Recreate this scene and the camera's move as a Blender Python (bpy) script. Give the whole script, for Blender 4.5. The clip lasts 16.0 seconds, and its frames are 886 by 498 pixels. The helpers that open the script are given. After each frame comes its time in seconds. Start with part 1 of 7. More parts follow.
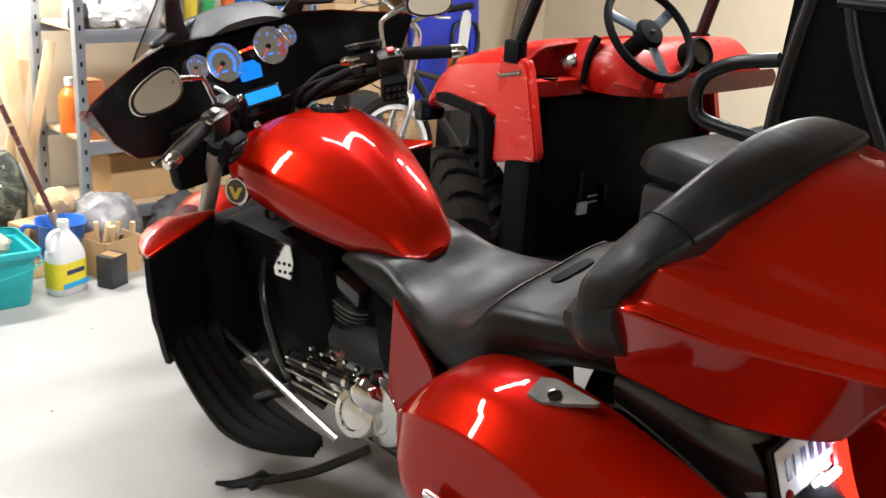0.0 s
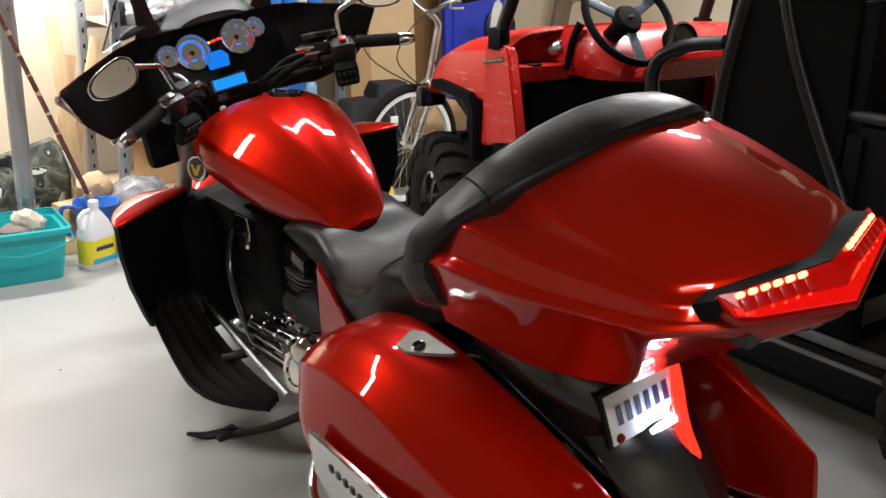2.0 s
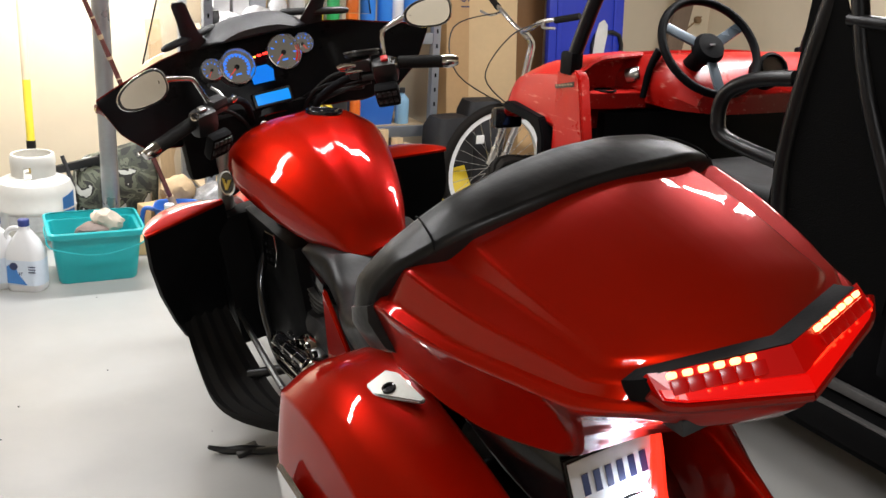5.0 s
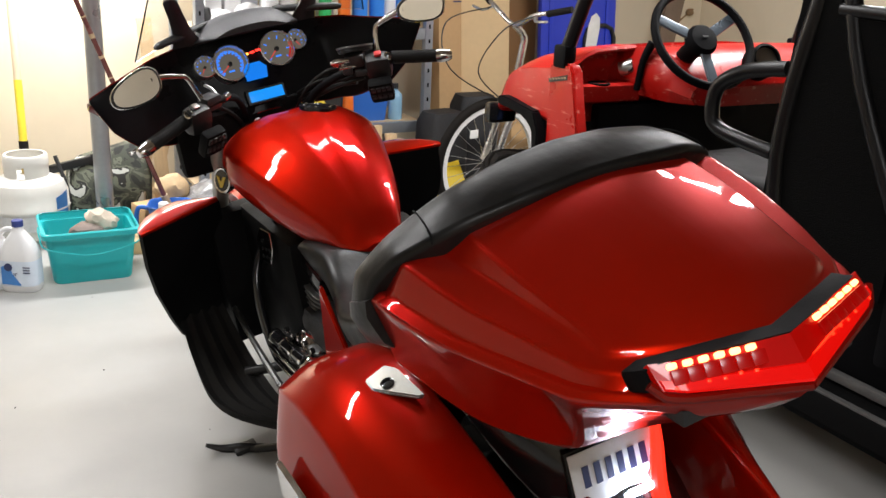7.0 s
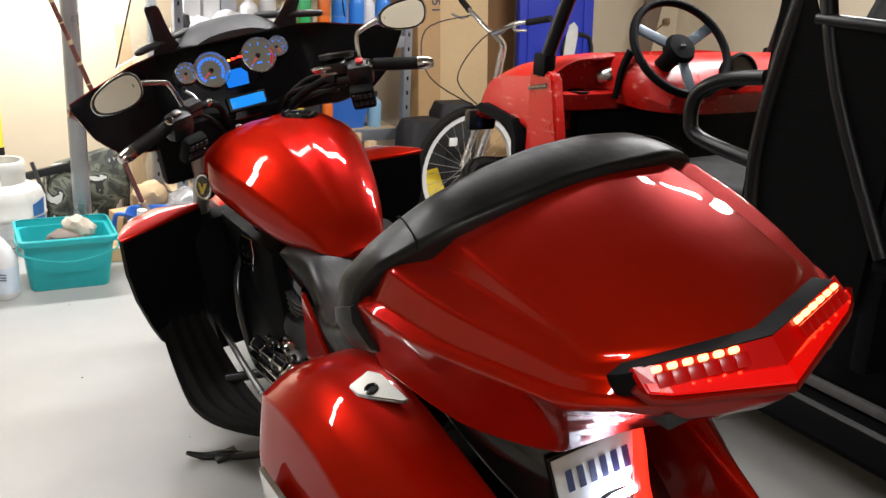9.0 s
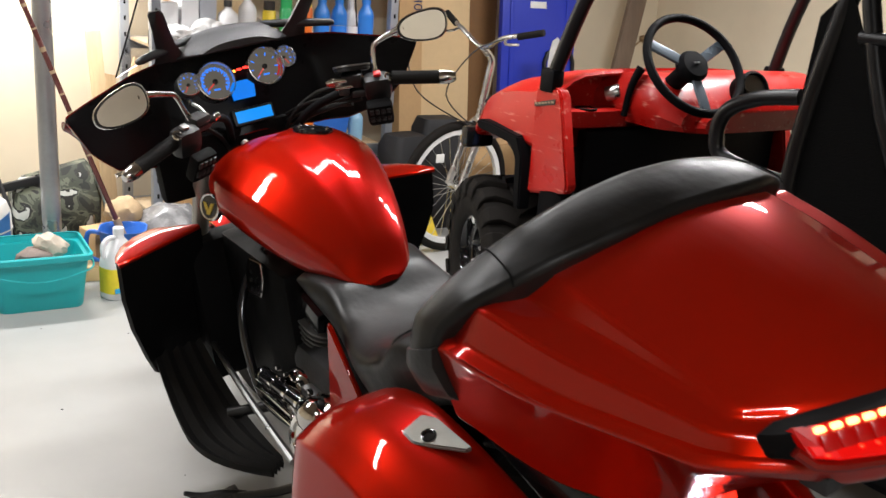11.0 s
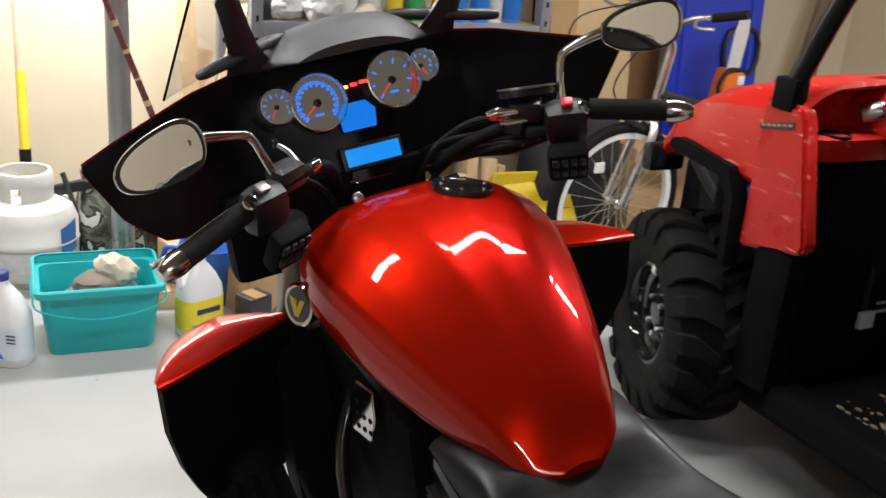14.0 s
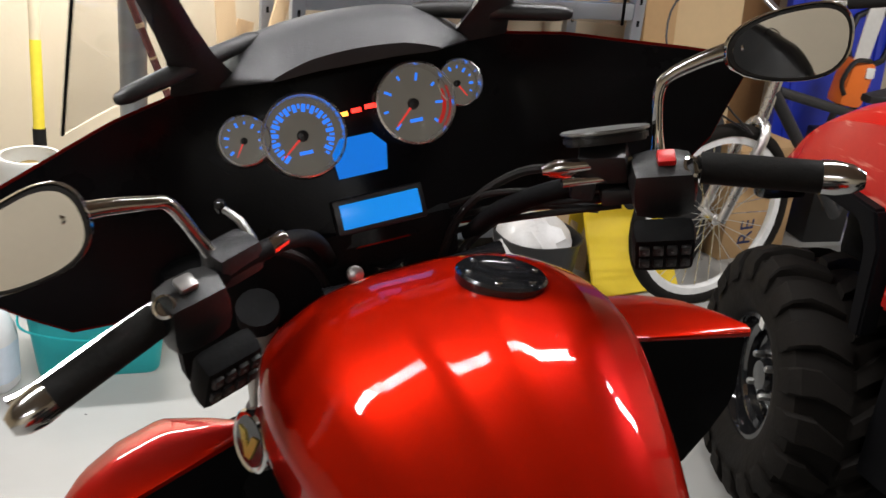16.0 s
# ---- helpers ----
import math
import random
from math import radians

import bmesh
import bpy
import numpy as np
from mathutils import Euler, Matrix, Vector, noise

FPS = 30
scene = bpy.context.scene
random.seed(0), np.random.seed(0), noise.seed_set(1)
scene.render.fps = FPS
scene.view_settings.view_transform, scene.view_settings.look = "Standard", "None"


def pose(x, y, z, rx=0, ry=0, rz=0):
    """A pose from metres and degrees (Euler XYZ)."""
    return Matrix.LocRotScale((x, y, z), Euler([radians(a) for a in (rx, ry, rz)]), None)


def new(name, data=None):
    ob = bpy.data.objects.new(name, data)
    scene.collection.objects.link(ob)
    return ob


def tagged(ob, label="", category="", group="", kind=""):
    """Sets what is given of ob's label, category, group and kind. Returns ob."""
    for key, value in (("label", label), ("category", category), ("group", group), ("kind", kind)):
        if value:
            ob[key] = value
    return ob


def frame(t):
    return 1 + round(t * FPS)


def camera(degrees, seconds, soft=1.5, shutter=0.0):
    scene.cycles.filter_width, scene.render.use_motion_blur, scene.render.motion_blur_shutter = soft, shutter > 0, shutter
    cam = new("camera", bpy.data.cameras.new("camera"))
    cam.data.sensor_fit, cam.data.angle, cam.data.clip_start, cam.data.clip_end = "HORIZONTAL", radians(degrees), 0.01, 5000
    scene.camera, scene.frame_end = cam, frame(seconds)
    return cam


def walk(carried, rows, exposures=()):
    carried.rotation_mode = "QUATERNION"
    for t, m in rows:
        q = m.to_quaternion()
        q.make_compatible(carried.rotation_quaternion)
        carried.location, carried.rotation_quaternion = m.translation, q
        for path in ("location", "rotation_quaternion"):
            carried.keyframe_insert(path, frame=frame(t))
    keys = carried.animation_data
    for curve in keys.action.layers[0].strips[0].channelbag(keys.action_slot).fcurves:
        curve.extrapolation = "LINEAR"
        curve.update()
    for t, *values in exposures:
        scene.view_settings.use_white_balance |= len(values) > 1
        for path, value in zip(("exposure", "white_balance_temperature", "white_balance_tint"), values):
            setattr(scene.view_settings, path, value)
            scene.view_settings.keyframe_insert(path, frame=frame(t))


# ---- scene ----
cam = camera(48.6, 16.0, shutter=0.5)
METRES, EYE, TILT, LEAN, TURN = 3.0, 1.505, -18.0, -3.4, -43.0
ROWS = [
    (0.0, 0.0, 0.0, 0.0, -0.0, 0.0, 0.0),
    (0.5, 0.0275, -0.0562, -0.01, 2.2, 0.23, 0.22),
    (1.0, 0.087, -0.0833, -0.0208, 4.31, 1.46, -0.3),
    (1.5, 0.131, -0.0887, -0.0259, 6.03, -0.1, -0.85),
    (2.0, 0.1531, -0.0598, -0.0184, 6.08, -0.44, -0.29),
    (2.5, 0.172, -0.0261, -0.0074, 8.34, -0.29, -1.98),
    (3.0, 0.2119, -0.0158, -0.0041, 11.02, -0.41, -2.74),
    (3.5, 0.2434, -0.0083, -0.0002, 12.86, -0.48, -4.59),
    (4.0, 0.2474, -0.0076, 0.0037, 13.66, 0.19, -4.75),
    (6.5, 0.2442, -0.0052, 0.0025, 13.86, -0.35, -3.44),
    (7.0, 0.2446, -0.0061, 0.0022, 13.7, -0.29, -3.41),
    (7.5, 0.2448, -0.0066, 0.0023, 13.4, -0.18, -3.38),
    (8.0, 0.2453, -0.0082, 0.0025, 13.09, -0.03, -3.26),
    (8.5, 0.2455, -0.0089, 0.0021, 12.94, 0.07, -3.31),
    (11.0, 0.16, 0.0315, 0.007, 9.1, 1.26, -3.6),
    (11.5, 0.1381, 0.0757, 0.0238, 10.07, 1.01, -3.3),
    (12.0, 0.1078, 0.1163, 0.0387, 11.22, 0.46, -4.64),
    (12.5, 0.0637, 0.1633, 0.0561, 11.27, -0.03, -5.16),
    (13.0, 0.0289, 0.2032, 0.0726, 9.49, -0.38, -4.75),
    (13.5, 0.0311, 0.2631, 0.0879, 12.02, -1.37, -4.98),
    (14.0, 0.0415, 0.3286, 0.1074, 15.49, -1.94, -6.49),
    (14.5, 0.0323, 0.3791, 0.119, 18.16, -3.29, -7.52),
    (15.0, 0.0005, 0.4341, 0.1414, 17.06, -4.1, -7.36),
    (15.5, -0.0099, 0.471, 0.1521, 17.86, -4.09, -7.82),
    (16.0, 0.004, 0.5118, 0.1636, 20.44, -4.89, -8.97),
]
EXPOSURES = [(0.0, 0.38), (0.6, 0.12), (2.0, 0.0), (12.5, 0.0), (13.5, -0.15), (14.5, -0.19), (16.0, -0.33)]
walk(cam, [(t, pose(0, 0, EYE, TILT, LEAN, TURN) @ pose(METRES * x, METRES * y, METRES * z, 90 + pitch, roll, yaw)) for t, x, y, z, yaw, pitch, roll in ROWS], EXPOSURES)

# ---- world, lamps ----
world = bpy.data.worlds.new("world")
scene.world = world
world.use_nodes = True
world.node_tree.nodes["Background"].inputs[0].default_value = (0.02, 0.022, 0.025, 1)
world.node_tree.nodes["Background"].inputs[1].default_value = 0.4
scene.view_settings.exposure = 0.0


def tube_lamp(name, eye, size_x, size_y, watts, turn=0.0, tilt=0.0, color=(1.0, 0.985, 0.985)):
    data = bpy.data.lights.new(name, "AREA")
    data.shape, data.size, data.size_y, data.energy, data.color = "RECTANGLE", size_x, size_y, watts, color
    lamp = new(name, data)
    lamp.matrix_world = pose(*eye, tilt, 0, turn)
    return lamp


CEIL = 2.55
# Third and fifth tubes are unseen fill, added for the vehicle and trunk lid.
LAMPS = [(0.30, 2.55, 90.0, CEIL, 40), (2.22, 2.50, 90.0, CEIL, 33), (4.14, 2.45, 90.0, CEIL, 72), (1.25, 4.50, 90.0, 1.95, 66), (0.50, -1.00, 90.0, CEIL, 40)]
for lx, ly, lturn, top, watts in LAMPS:
    tube_lamp("tube_and_fill_light", (lx, ly, top - 0.112), 0.11, 1.2, watts, lturn)

# ---- materials ----


def mat(name, base, rough=0.5, metal=0.0, vary=0.15, scale=6.0, bump=0.0, bump_scale=60.0, coat=0.0, spec=0.5, second=None, rough_vary=0.08, stretch=(1, 1, 1), tint=(1, 1, 1)):
    """A surface with colour variation at two scales, uneven gloss and fine relief."""
    m = bpy.data.materials.new(name)
    m.use_nodes = True
    nt = m.node_tree
    b = nt.nodes["Principled BSDF"]
    tc = nt.nodes.new("ShaderNodeTexCoord")
    mp = nt.nodes.new("ShaderNodeMapping")
    mp.inputs["Scale"].default_value = stretch
    nt.links.new(tc.outputs["Object"], mp.inputs["Vector"])
    n1 = nt.nodes.new("ShaderNodeTexNoise")
    n1.inputs["Scale"].default_value, n1.inputs["Detail"].default_value = scale, 6
    n2 = nt.nodes.new("ShaderNodeTexNoise")
    n2.inputs["Scale"].default_value, n2.inputs["Detail"].default_value = scale * 9, 4
    nt.links.new(mp.outputs[0], n1.inputs["Vector"])
    nt.links.new(mp.outputs[0], n2.inputs["Vector"])
    add = nt.nodes.new("ShaderNodeMath")
    add.operation = "MULTIPLY_ADD"
    add.inputs[1].default_value = 0.35
    nt.links.new(n2.outputs["Fac"], add.inputs[0])
    nt.links.new(n1.outputs["Fac"], add.inputs[2])
    ramp = nt.nodes.new("ShaderNodeMapRange")
    ramp.inputs["From Min"].default_value, ramp.inputs["From Max"].default_value = 0.4, 0.95
    nt.links.new(add.outputs[0], ramp.inputs["Value"])
    mix = nt.nodes.new("ShaderNodeMix")
    mix.data_type = "RGBA"
    lo = second or tuple(c * (1 - vary) for c in base)
    hi = base if second else tuple(min(1, c * (1 + vary)) for c in base)
    mix.inputs["A"].default_value, mix.inputs["B"].default_value = (*lo, 1), (*hi, 1)
    nt.links.new(ramp.outputs[0], mix.inputs["Factor"])
    nt.links.new(mix.outputs["Result"], b.inputs["Base Color"])
    b.inputs["Metallic"].default_value, b.inputs["Specular IOR Level"].default_value = metal, spec
    rr = nt.nodes.new("ShaderNodeMapRange")
    rr.inputs["To Min"].default_value, rr.inputs["To Max"].default_value = max(0.0, rough - rough_vary), min(1, rough + rough_vary)
    rr.inputs["From Min"].default_value, rr.inputs["From Max"].default_value = 0.35, 0.65
    nt.links.new(n1.outputs["Fac"], rr.inputs["Value"])
    nt.links.new(rr.outputs[0], b.inputs["Roughness"])
    b.inputs["Specular Tint"].default_value = (*tint, 1)
    b.inputs["Coat Weight"].default_value, b.inputs["Coat Roughness"].default_value = coat, 0.03
    if bump:
        n3 = nt.nodes.new("ShaderNodeTexNoise")
        n3.inputs["Scale"].default_value, n3.inputs["Detail"].default_value = bump_scale, 5
        nt.links.new(mp.outputs[0], n3.inputs["Vector"])
        bp = nt.nodes.new("ShaderNodeBump")
        bp.inputs["Strength"].default_value, bp.inputs["Distance"].default_value = bump, 0.004
        nt.links.new(n3.outputs["Fac"], bp.inputs["Height"])
        nt.links.new(bp.outputs[0], b.inputs["Normal"])
    return m


def glow(name, color, strength, base=(0.02, 0.02, 0.02)):
    m = bpy.data.materials.new(name)
    m.use_nodes = True
    b = m.node_tree.nodes["Principled BSDF"]
    b.inputs["Base Color"].default_value, b.inputs["Roughness"].default_value = (*base, 1), 0.25
    b.inputs["Emission Color"].default_value, b.inputs["Emission Strength"].default_value = (*color, 1), strength
    return m


RED = mat("candy_red_paint", (0.35, 0.0066, 0.0007), 0.33, 0.44, 0.06, 3, coat=0.9, rough_vary=0.02, spec=0.05, tint=(1.0, 0.03, 0.01))
RED_DARK = mat("dark_red_paint", (0.16, 0.004, 0.002), 0.45, 0.2, 0.06, 3, coat=0.6, rough_vary=0.02, spec=0.05, tint=(1.0, 0.03, 0.01))
UTV_RED = mat("red_moulded_plastic", (0.52, 0.014, 0.009), 0.33, 0, 0.10, 7, 0.06, 60, coat=0.2, second=(0.42, 0.006, 0.004))


def scuffs(m, tone, stretch=(9, 40, 40), least=0.66):
    """Pale rub marks, long in one direction, over a moulded plastic."""
    nt = m.node_tree
    b = nt.nodes["Principled BSDF"]
    under = b.inputs["Base Color"].links[0].from_socket
    tc = nt.nodes.new("ShaderNodeTexCoord")
    mp = nt.nodes.new("ShaderNodeMapping")
    mp.inputs["Scale"].default_value, mp.inputs["Rotation"].default_value = stretch, (0.3, 0.2, 0.5)
    n = nt.nodes.new("ShaderNodeTexNoise")
    n.inputs["Scale"].default_value, n.inputs["Detail"].default_value = 1.0, 6
    cut = nt.nodes.new("ShaderNodeMapRange")
    cut.inputs["From Min"].default_value, cut.inputs["From Max"].default_value = least, least + 0.08
    cut.inputs["To Max"].default_value = 0.6
    mix = nt.nodes.new("ShaderNodeMix")
    mix.data_type = "RGBA"
    mix.inputs["B"].default_value = (*tone, 1)
    nt.links.new(tc.outputs["Object"], mp.inputs["Vector"])
    nt.links.new(mp.outputs[0], n.inputs["Vector"])
    nt.links.new(n.outputs["Fac"], cut.inputs["Value"])
    nt.links.new(cut.outputs[0], mix.inputs["Factor"])
    nt.links.new(under, mix.inputs["A"])
    nt.links.new(mix.outputs["Result"], b.inputs["Base Color"])


scuffs(UTV_RED, (0.74, 0.30, 0.23), (40, 9, 55), 0.61)
CHROME = mat("chrome", (0.78, 0.77, 0.75), 0.10, 1.0, 0.05, 8, rough_vary=0.05)
STEEL = mat("brushed_steel", (0.45, 0.45, 0.44), 0.34, 1.0, 0.12, 12)
ALU = mat("cast_aluminium", (0.40, 0.40, 0.39), 0.42, 1.0, 0.2, 14, 0.2, 120)
BLACK = mat("black_plastic", (0.009, 0.009, 0.0095), 0.46, 0, 0.2, 8, 0.12, 240)
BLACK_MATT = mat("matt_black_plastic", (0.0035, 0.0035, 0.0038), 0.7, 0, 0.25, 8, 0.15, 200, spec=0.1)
BLACK_GLOSS = mat("gloss_black_enamel", (0.010, 0.010, 0.011), 0.14, 0, 0.1, 6, coat=0.4)
COWL_GREY = mat("grained_dark_grey_plastic", (0.021, 0.021, 0.0225), 0.55, 0, 0.15, 9, 0.10, 420)
RUBBER = mat("black_rubber", (0.011, 0.0105, 0.010), 0.7, 0, 0.3, 10, 0.3, 90, spec=0.14)
TYRE = mat("dusty_tyre_rubber", (0.0105, 0.0085, 0.0068), 0.78, 0, 0.35, 9, 0.4, 70, spec=0.16, second=(0.006, 0.005, 0.0042))
LEATHER = mat("black_vinyl", (0.008, 0.0077, 0.0074), 0.40, 0, 0.18, 10, 0.22, 38, spec=0.27, rough_vary=0.10)
GUNMETAL = mat("black_wrinkle_metal", (0.03, 0.03, 0.032), 0.5, 0.4, 0.2, 10, 0.3, 160)
SATIN = mat("satin_nickel", (0.30, 0.29, 0.265), 0.38, 0.9, 0.1, 14)

# ---- building tools ----


def part(name, bm, material, parent=None, label="", smooth=40.0, kind=""):
    """One mesh object from a bmesh, under a thing or a part."""
    bmesh.ops.recalc_face_normals(bm, faces=bm.faces)
    me = bpy.data.meshes.new(name)
    bm.to_mesh(me)
    bm.free()
    me.materials.append(material)
    if smooth:
        me.shade_smooth()
        me.set_sharp_from_angle(angle=radians(smooth))
    ob = new(name, me)
    ob.parent = parent
    return tagged(ob, label, kind=kind)


def crisp(ob):
    """Flat facets stay flat up to their narrow rounded edges."""
    m = ob.modifiers.new("facets", "WEIGHTED_NORMAL")
    m.weight, m.keep_sharp = 60, True
    return ob


def thing(name, label, category, m=None, group=""):
    ob = new(name)
    ob.empty_display_size = 0.1
    if m is not None:
        ob.matrix_world = m
    return tagged(ob, label, category, group)


def smooth_curve(keys, n):
    """n rows along a Catmull-Rom curve through equal-length rows of numbers, spaced by the first number."""
    k = np.array(sorted(list(map(float, row)) for row in keys))
    t = k[:, 0]
    out = []
    d = np.zeros_like(k)
    for i in range(len(k)):
        a, b = max(i - 1, 0), min(i + 1, len(k) - 1)
        d[i] = (k[b] - k[a]) / (t[b] - t[a])
    for s in np.linspace(t[0], t[-1], n):
        i = min(max(np.searchsorted(t, s) - 1, 0), len(t) - 2)
        h = t[i + 1] - t[i]
        u = (s - t[i]) / h
        out.append((2 * u**3 - 3 * u**2 + 1) * k[i] + (u**3 - 2 * u**2 + u) * h * d[i] + (3 * u**2 - 2 * u**3) * k[i + 1] + (u**3 - u**2) * h * d[i + 1])
    return out


def curve_points(pts, sub, closed=False, soft=1.0):
    """Points along a line through pts, rounded by soft (0: straight, 1: Catmull-Rom)."""
    p = [np.array(q, float) for q in pts]
    n, out = len(p), []
    last = n if closed else n - 1
    for i in range(last):
        a, b, c, e = p[(i - 1) % n] if closed or i else p[0], p[i], p[(i + 1) % n], p[(i + 2) % n] if closed or i + 2 < n else p[-1]
        for s in range(sub):
            u = s / sub
            cr = 0.5 * (2 * b + (c - a) * u + (2 * a - 5 * b + 4 * c - e) * u**2 + (3 * b - a - 3 * c + e) * u**3)
            out.append(soft * cr + (1 - soft) * (b + (c - b) * u))
    if not closed:
        out.append(p[-1])
    return out


def skin(rings, caps=True, closed=True, bm=None):
    """A skin over rings of points."""
    bm = bm or bmesh.new()
    rows = [[bm.verts.new(tuple(q)) for q in ring] for ring in rings]
    n = len(rows[0])
    for a, b in zip(rows, rows[1:]):
        for i in range(n if closed else n - 1):
            j = (i + 1) % n
            bm.faces.new((a[i], a[j], b[j], b[i]))
    if caps and closed:
        bm.faces.new(rows[0])
        bm.faces.new(rows[-1])
    return bm


def sym_loft(stations, n=24, sub=3, soft=0.6, caps=True, bm=None):
    """A body symmetric about x = 0: stations of (y, half profile (x, z) from the bottom middle to the top middle)."""
    rows = smooth_curve([[y, *[v for q in prof for v in q]] for y, prof in stations], n)
    rings = []
    for row in rows:
        prof = [(row[i], row[i + 1]) for i in range(1, len(row), 2)]
        full = prof[:-1] + [(-x, z) for x, z in reversed(prof)][:-1] if abs(prof[-1][0]) < 1e-6 else prof + [(-x, z) for x, z in reversed(prof)]
        if abs(prof[0][0]) > 1e-6:
            full = prof + [(-x, z) for x, z in reversed(prof[:-1])]
        else:
            full = prof + [(-x, z) for x, z in reversed(prof[1:-1])]
        rings.append([(x, row[0], z) for x, z in curve_points(full, sub, True, soft)])
    return skin(rings, caps, bm=bm)


def ring_loft(stations, n=24, sub=3, soft=0.6, caps=True, bm=None, sx=1.0):
    """A body from closed profiles of (x, z) at stations along y; sx = -1 mirrors it."""
    rows = smooth_curve([[y, *[v for q in prof for v in q]] for y, prof in stations], n)
    rings = []
    for row in rows:
        prof = [(row[i], row[i + 1]) for i in range(1, len(row), 2)]
        rings.append([(sx * x, row[0], z) for x, z in curve_points(prof, sub, True, soft)])
    return skin(rings, caps, bm=bm)


def tube(pts, radius, sides=10, sub=4, bm=None, closed=False, soft=1.0):
    """A round bar along a line; radius is a number or one number a point."""
    line = curve_points(pts, sub, closed, soft) if sub > 1 else [np.array(p, float) for p in pts]
    line = [Vector(p) for p in line]
    if isinstance(radius, (int, float)):
        radii = [radius] * len(line)
    else:
        radii = np.interp(np.linspace(0, len(radius) - 1, len(line)), range(len(radius)), radius)
    rings, up = [], None
    for i, p in enumerate(line):
        a, b = line[i - 1] if i or closed else p, line[(i + 1) % len(line)] if i + 1 < len(line) or closed else p
        way = (b - a).normalized()
        if up is None:
            up = way.orthogonal().normalized()
        up = (up - way * up.dot(way)).normalized()
        side = way.cross(up)
        rings.append([p + (up * math.cos(w) + side * math.sin(w)) * float(radii[i]) for w in (2 * math.pi * k / sides for k in range(sides))])
    if closed:
        rings.append(rings[0])
        bm = skin(rings, False, bm=bm)
        bmesh.ops.remove_doubles(bm, verts=bm.verts, dist=1e-6)
        return bm
    return skin(rings, True, bm=bm)


def box(cx, cy, cz, sx, sy, sz, bevel=0.0, m=None, bm=None):
    """A block about a centre, its edges rounded."""
    b = bmesh.new()
    bmesh.ops.create_cube(b, size=1)
    bmesh.ops.scale(b, vec=(sx, sy, sz), verts=b.verts)
    if bevel:
        bmesh.ops.bevel(b, geom=b.edges[:] + b.verts[:], offset=bevel, segments=2, affect="EDGES", profile=0.6)
    bmesh.ops.translate(b, vec=(cx, cy, cz), verts=b.verts)
    if m is not None:
        bmesh.ops.transform(b, matrix=m, verts=b.verts)
    return join(bm, b)


def join(bm, b):
    if bm is None:
        return b
    me = bpy.data.meshes.new("t")
    b.to_mesh(me)
    b.free()
    bm.from_mesh(me)
    bpy.data.meshes.remove(me)
    return bm


def lathe(prof, sides=32, m=None, bm=None, caps=True):
    """A turned body about z from (radius, z) pairs."""
    rings = [[(r * math.cos(w), r * math.sin(w), z) for w in (2 * math.pi * k / sides for k in range(sides))] for r, z in prof]
    b = skin(rings, caps)
    if m is not None:
        bmesh.ops.transform(b, matrix=m, verts=b.verts)
    return join(bm, b)


def facing(place, way, up=(0, 0, 1)):
    """A pose whose z looks along way and whose y is as near to up as can be."""
    z = Vector(way).normalized()
    x = Vector(up).cross(z).normalized()
    y = z.cross(x)
    return Matrix(((x.x, y.x, z.x, place[0]), (x.y, y.y, z.y, place[1]), (x.z, y.z, z.z, place[2]), (0, 0, 0, 1)))


def plate(outline, depth, m=None, bm=None, bevel=0.0):
    """A flat piece of an (x, y) outline with thickness along z."""
    b = bmesh.new()
    f = b.faces.new([b.verts.new((x, y, 0)) for x, y in outline])
    g = bmesh.ops.extrude_face_region(b, geom=[f])
    bmesh.ops.translate(b, vec=(0, 0, depth), verts=[v for v in g["geom"] if isinstance(v, bmesh.types.BMVert)])
    if bevel:
        bmesh.ops.recalc_face_normals(b, faces=b.faces)
        bmesh.ops.bevel(b, geom=b.edges[:], offset=bevel, segments=2, affect="EDGES")
    if m is not None:
        bmesh.ops.transform(b, matrix=m, verts=b.verts)
    return join(bm, b)


def oval(w, h, n=28, power=2.0):
    out = []
    for k in range(n):
        a = 2 * math.pi * k / n
        c, s = math.cos(a), math.sin(a)
        out.append((w * math.copysign(abs(c) ** (2 / power), c), h * math.copysign(abs(s) ** (2 / power), s)))
    return out


def corner_points(a, b, c, r, n=4):
    """The points of a rounded corner at b between a and c."""
    a, b, c = Vector(a), Vector(b), Vector(c)
    u, w = a - b, c - b
    lu, lw = min(r, u.length * 0.45), min(r, w.length * 0.45)
    p, q = b + u.normalized() * lu, b + w.normalized() * lw
    out = [p + u.normalized() * lu * 0.08]
    for k in range(n + 1):
        e = k / n
        out.append(p * (1 - e) ** 2 + b * 2 * e * (1 - e) + q * e * e)
    return out + [q + w.normalized() * lw * 0.08]


def crisp_loft(stations, radii, n=24):
    """A body symmetric about x = 0 with flat faces between narrow rounded creases."""
    rows = smooth_curve([[y, *[v for q in prof for v in q]] for y, prof in stations], n)
    rings = []
    for row in rows:
        prof = [Vector((row[i], row[0], row[i + 1])) for i in range(1, len(row), 2)]
        half = [prof[0]]
        for k in range(1, len(prof) - 1):
            half += corner_points(prof[k - 1], prof[k], prof[k + 1], radii[k - 1], 3)
        half.append(prof[-1])
        rings.append(half + [Vector((-v.x, v.y, v.z)) for v in reversed(half[1:-1])])
    return skin(rings)


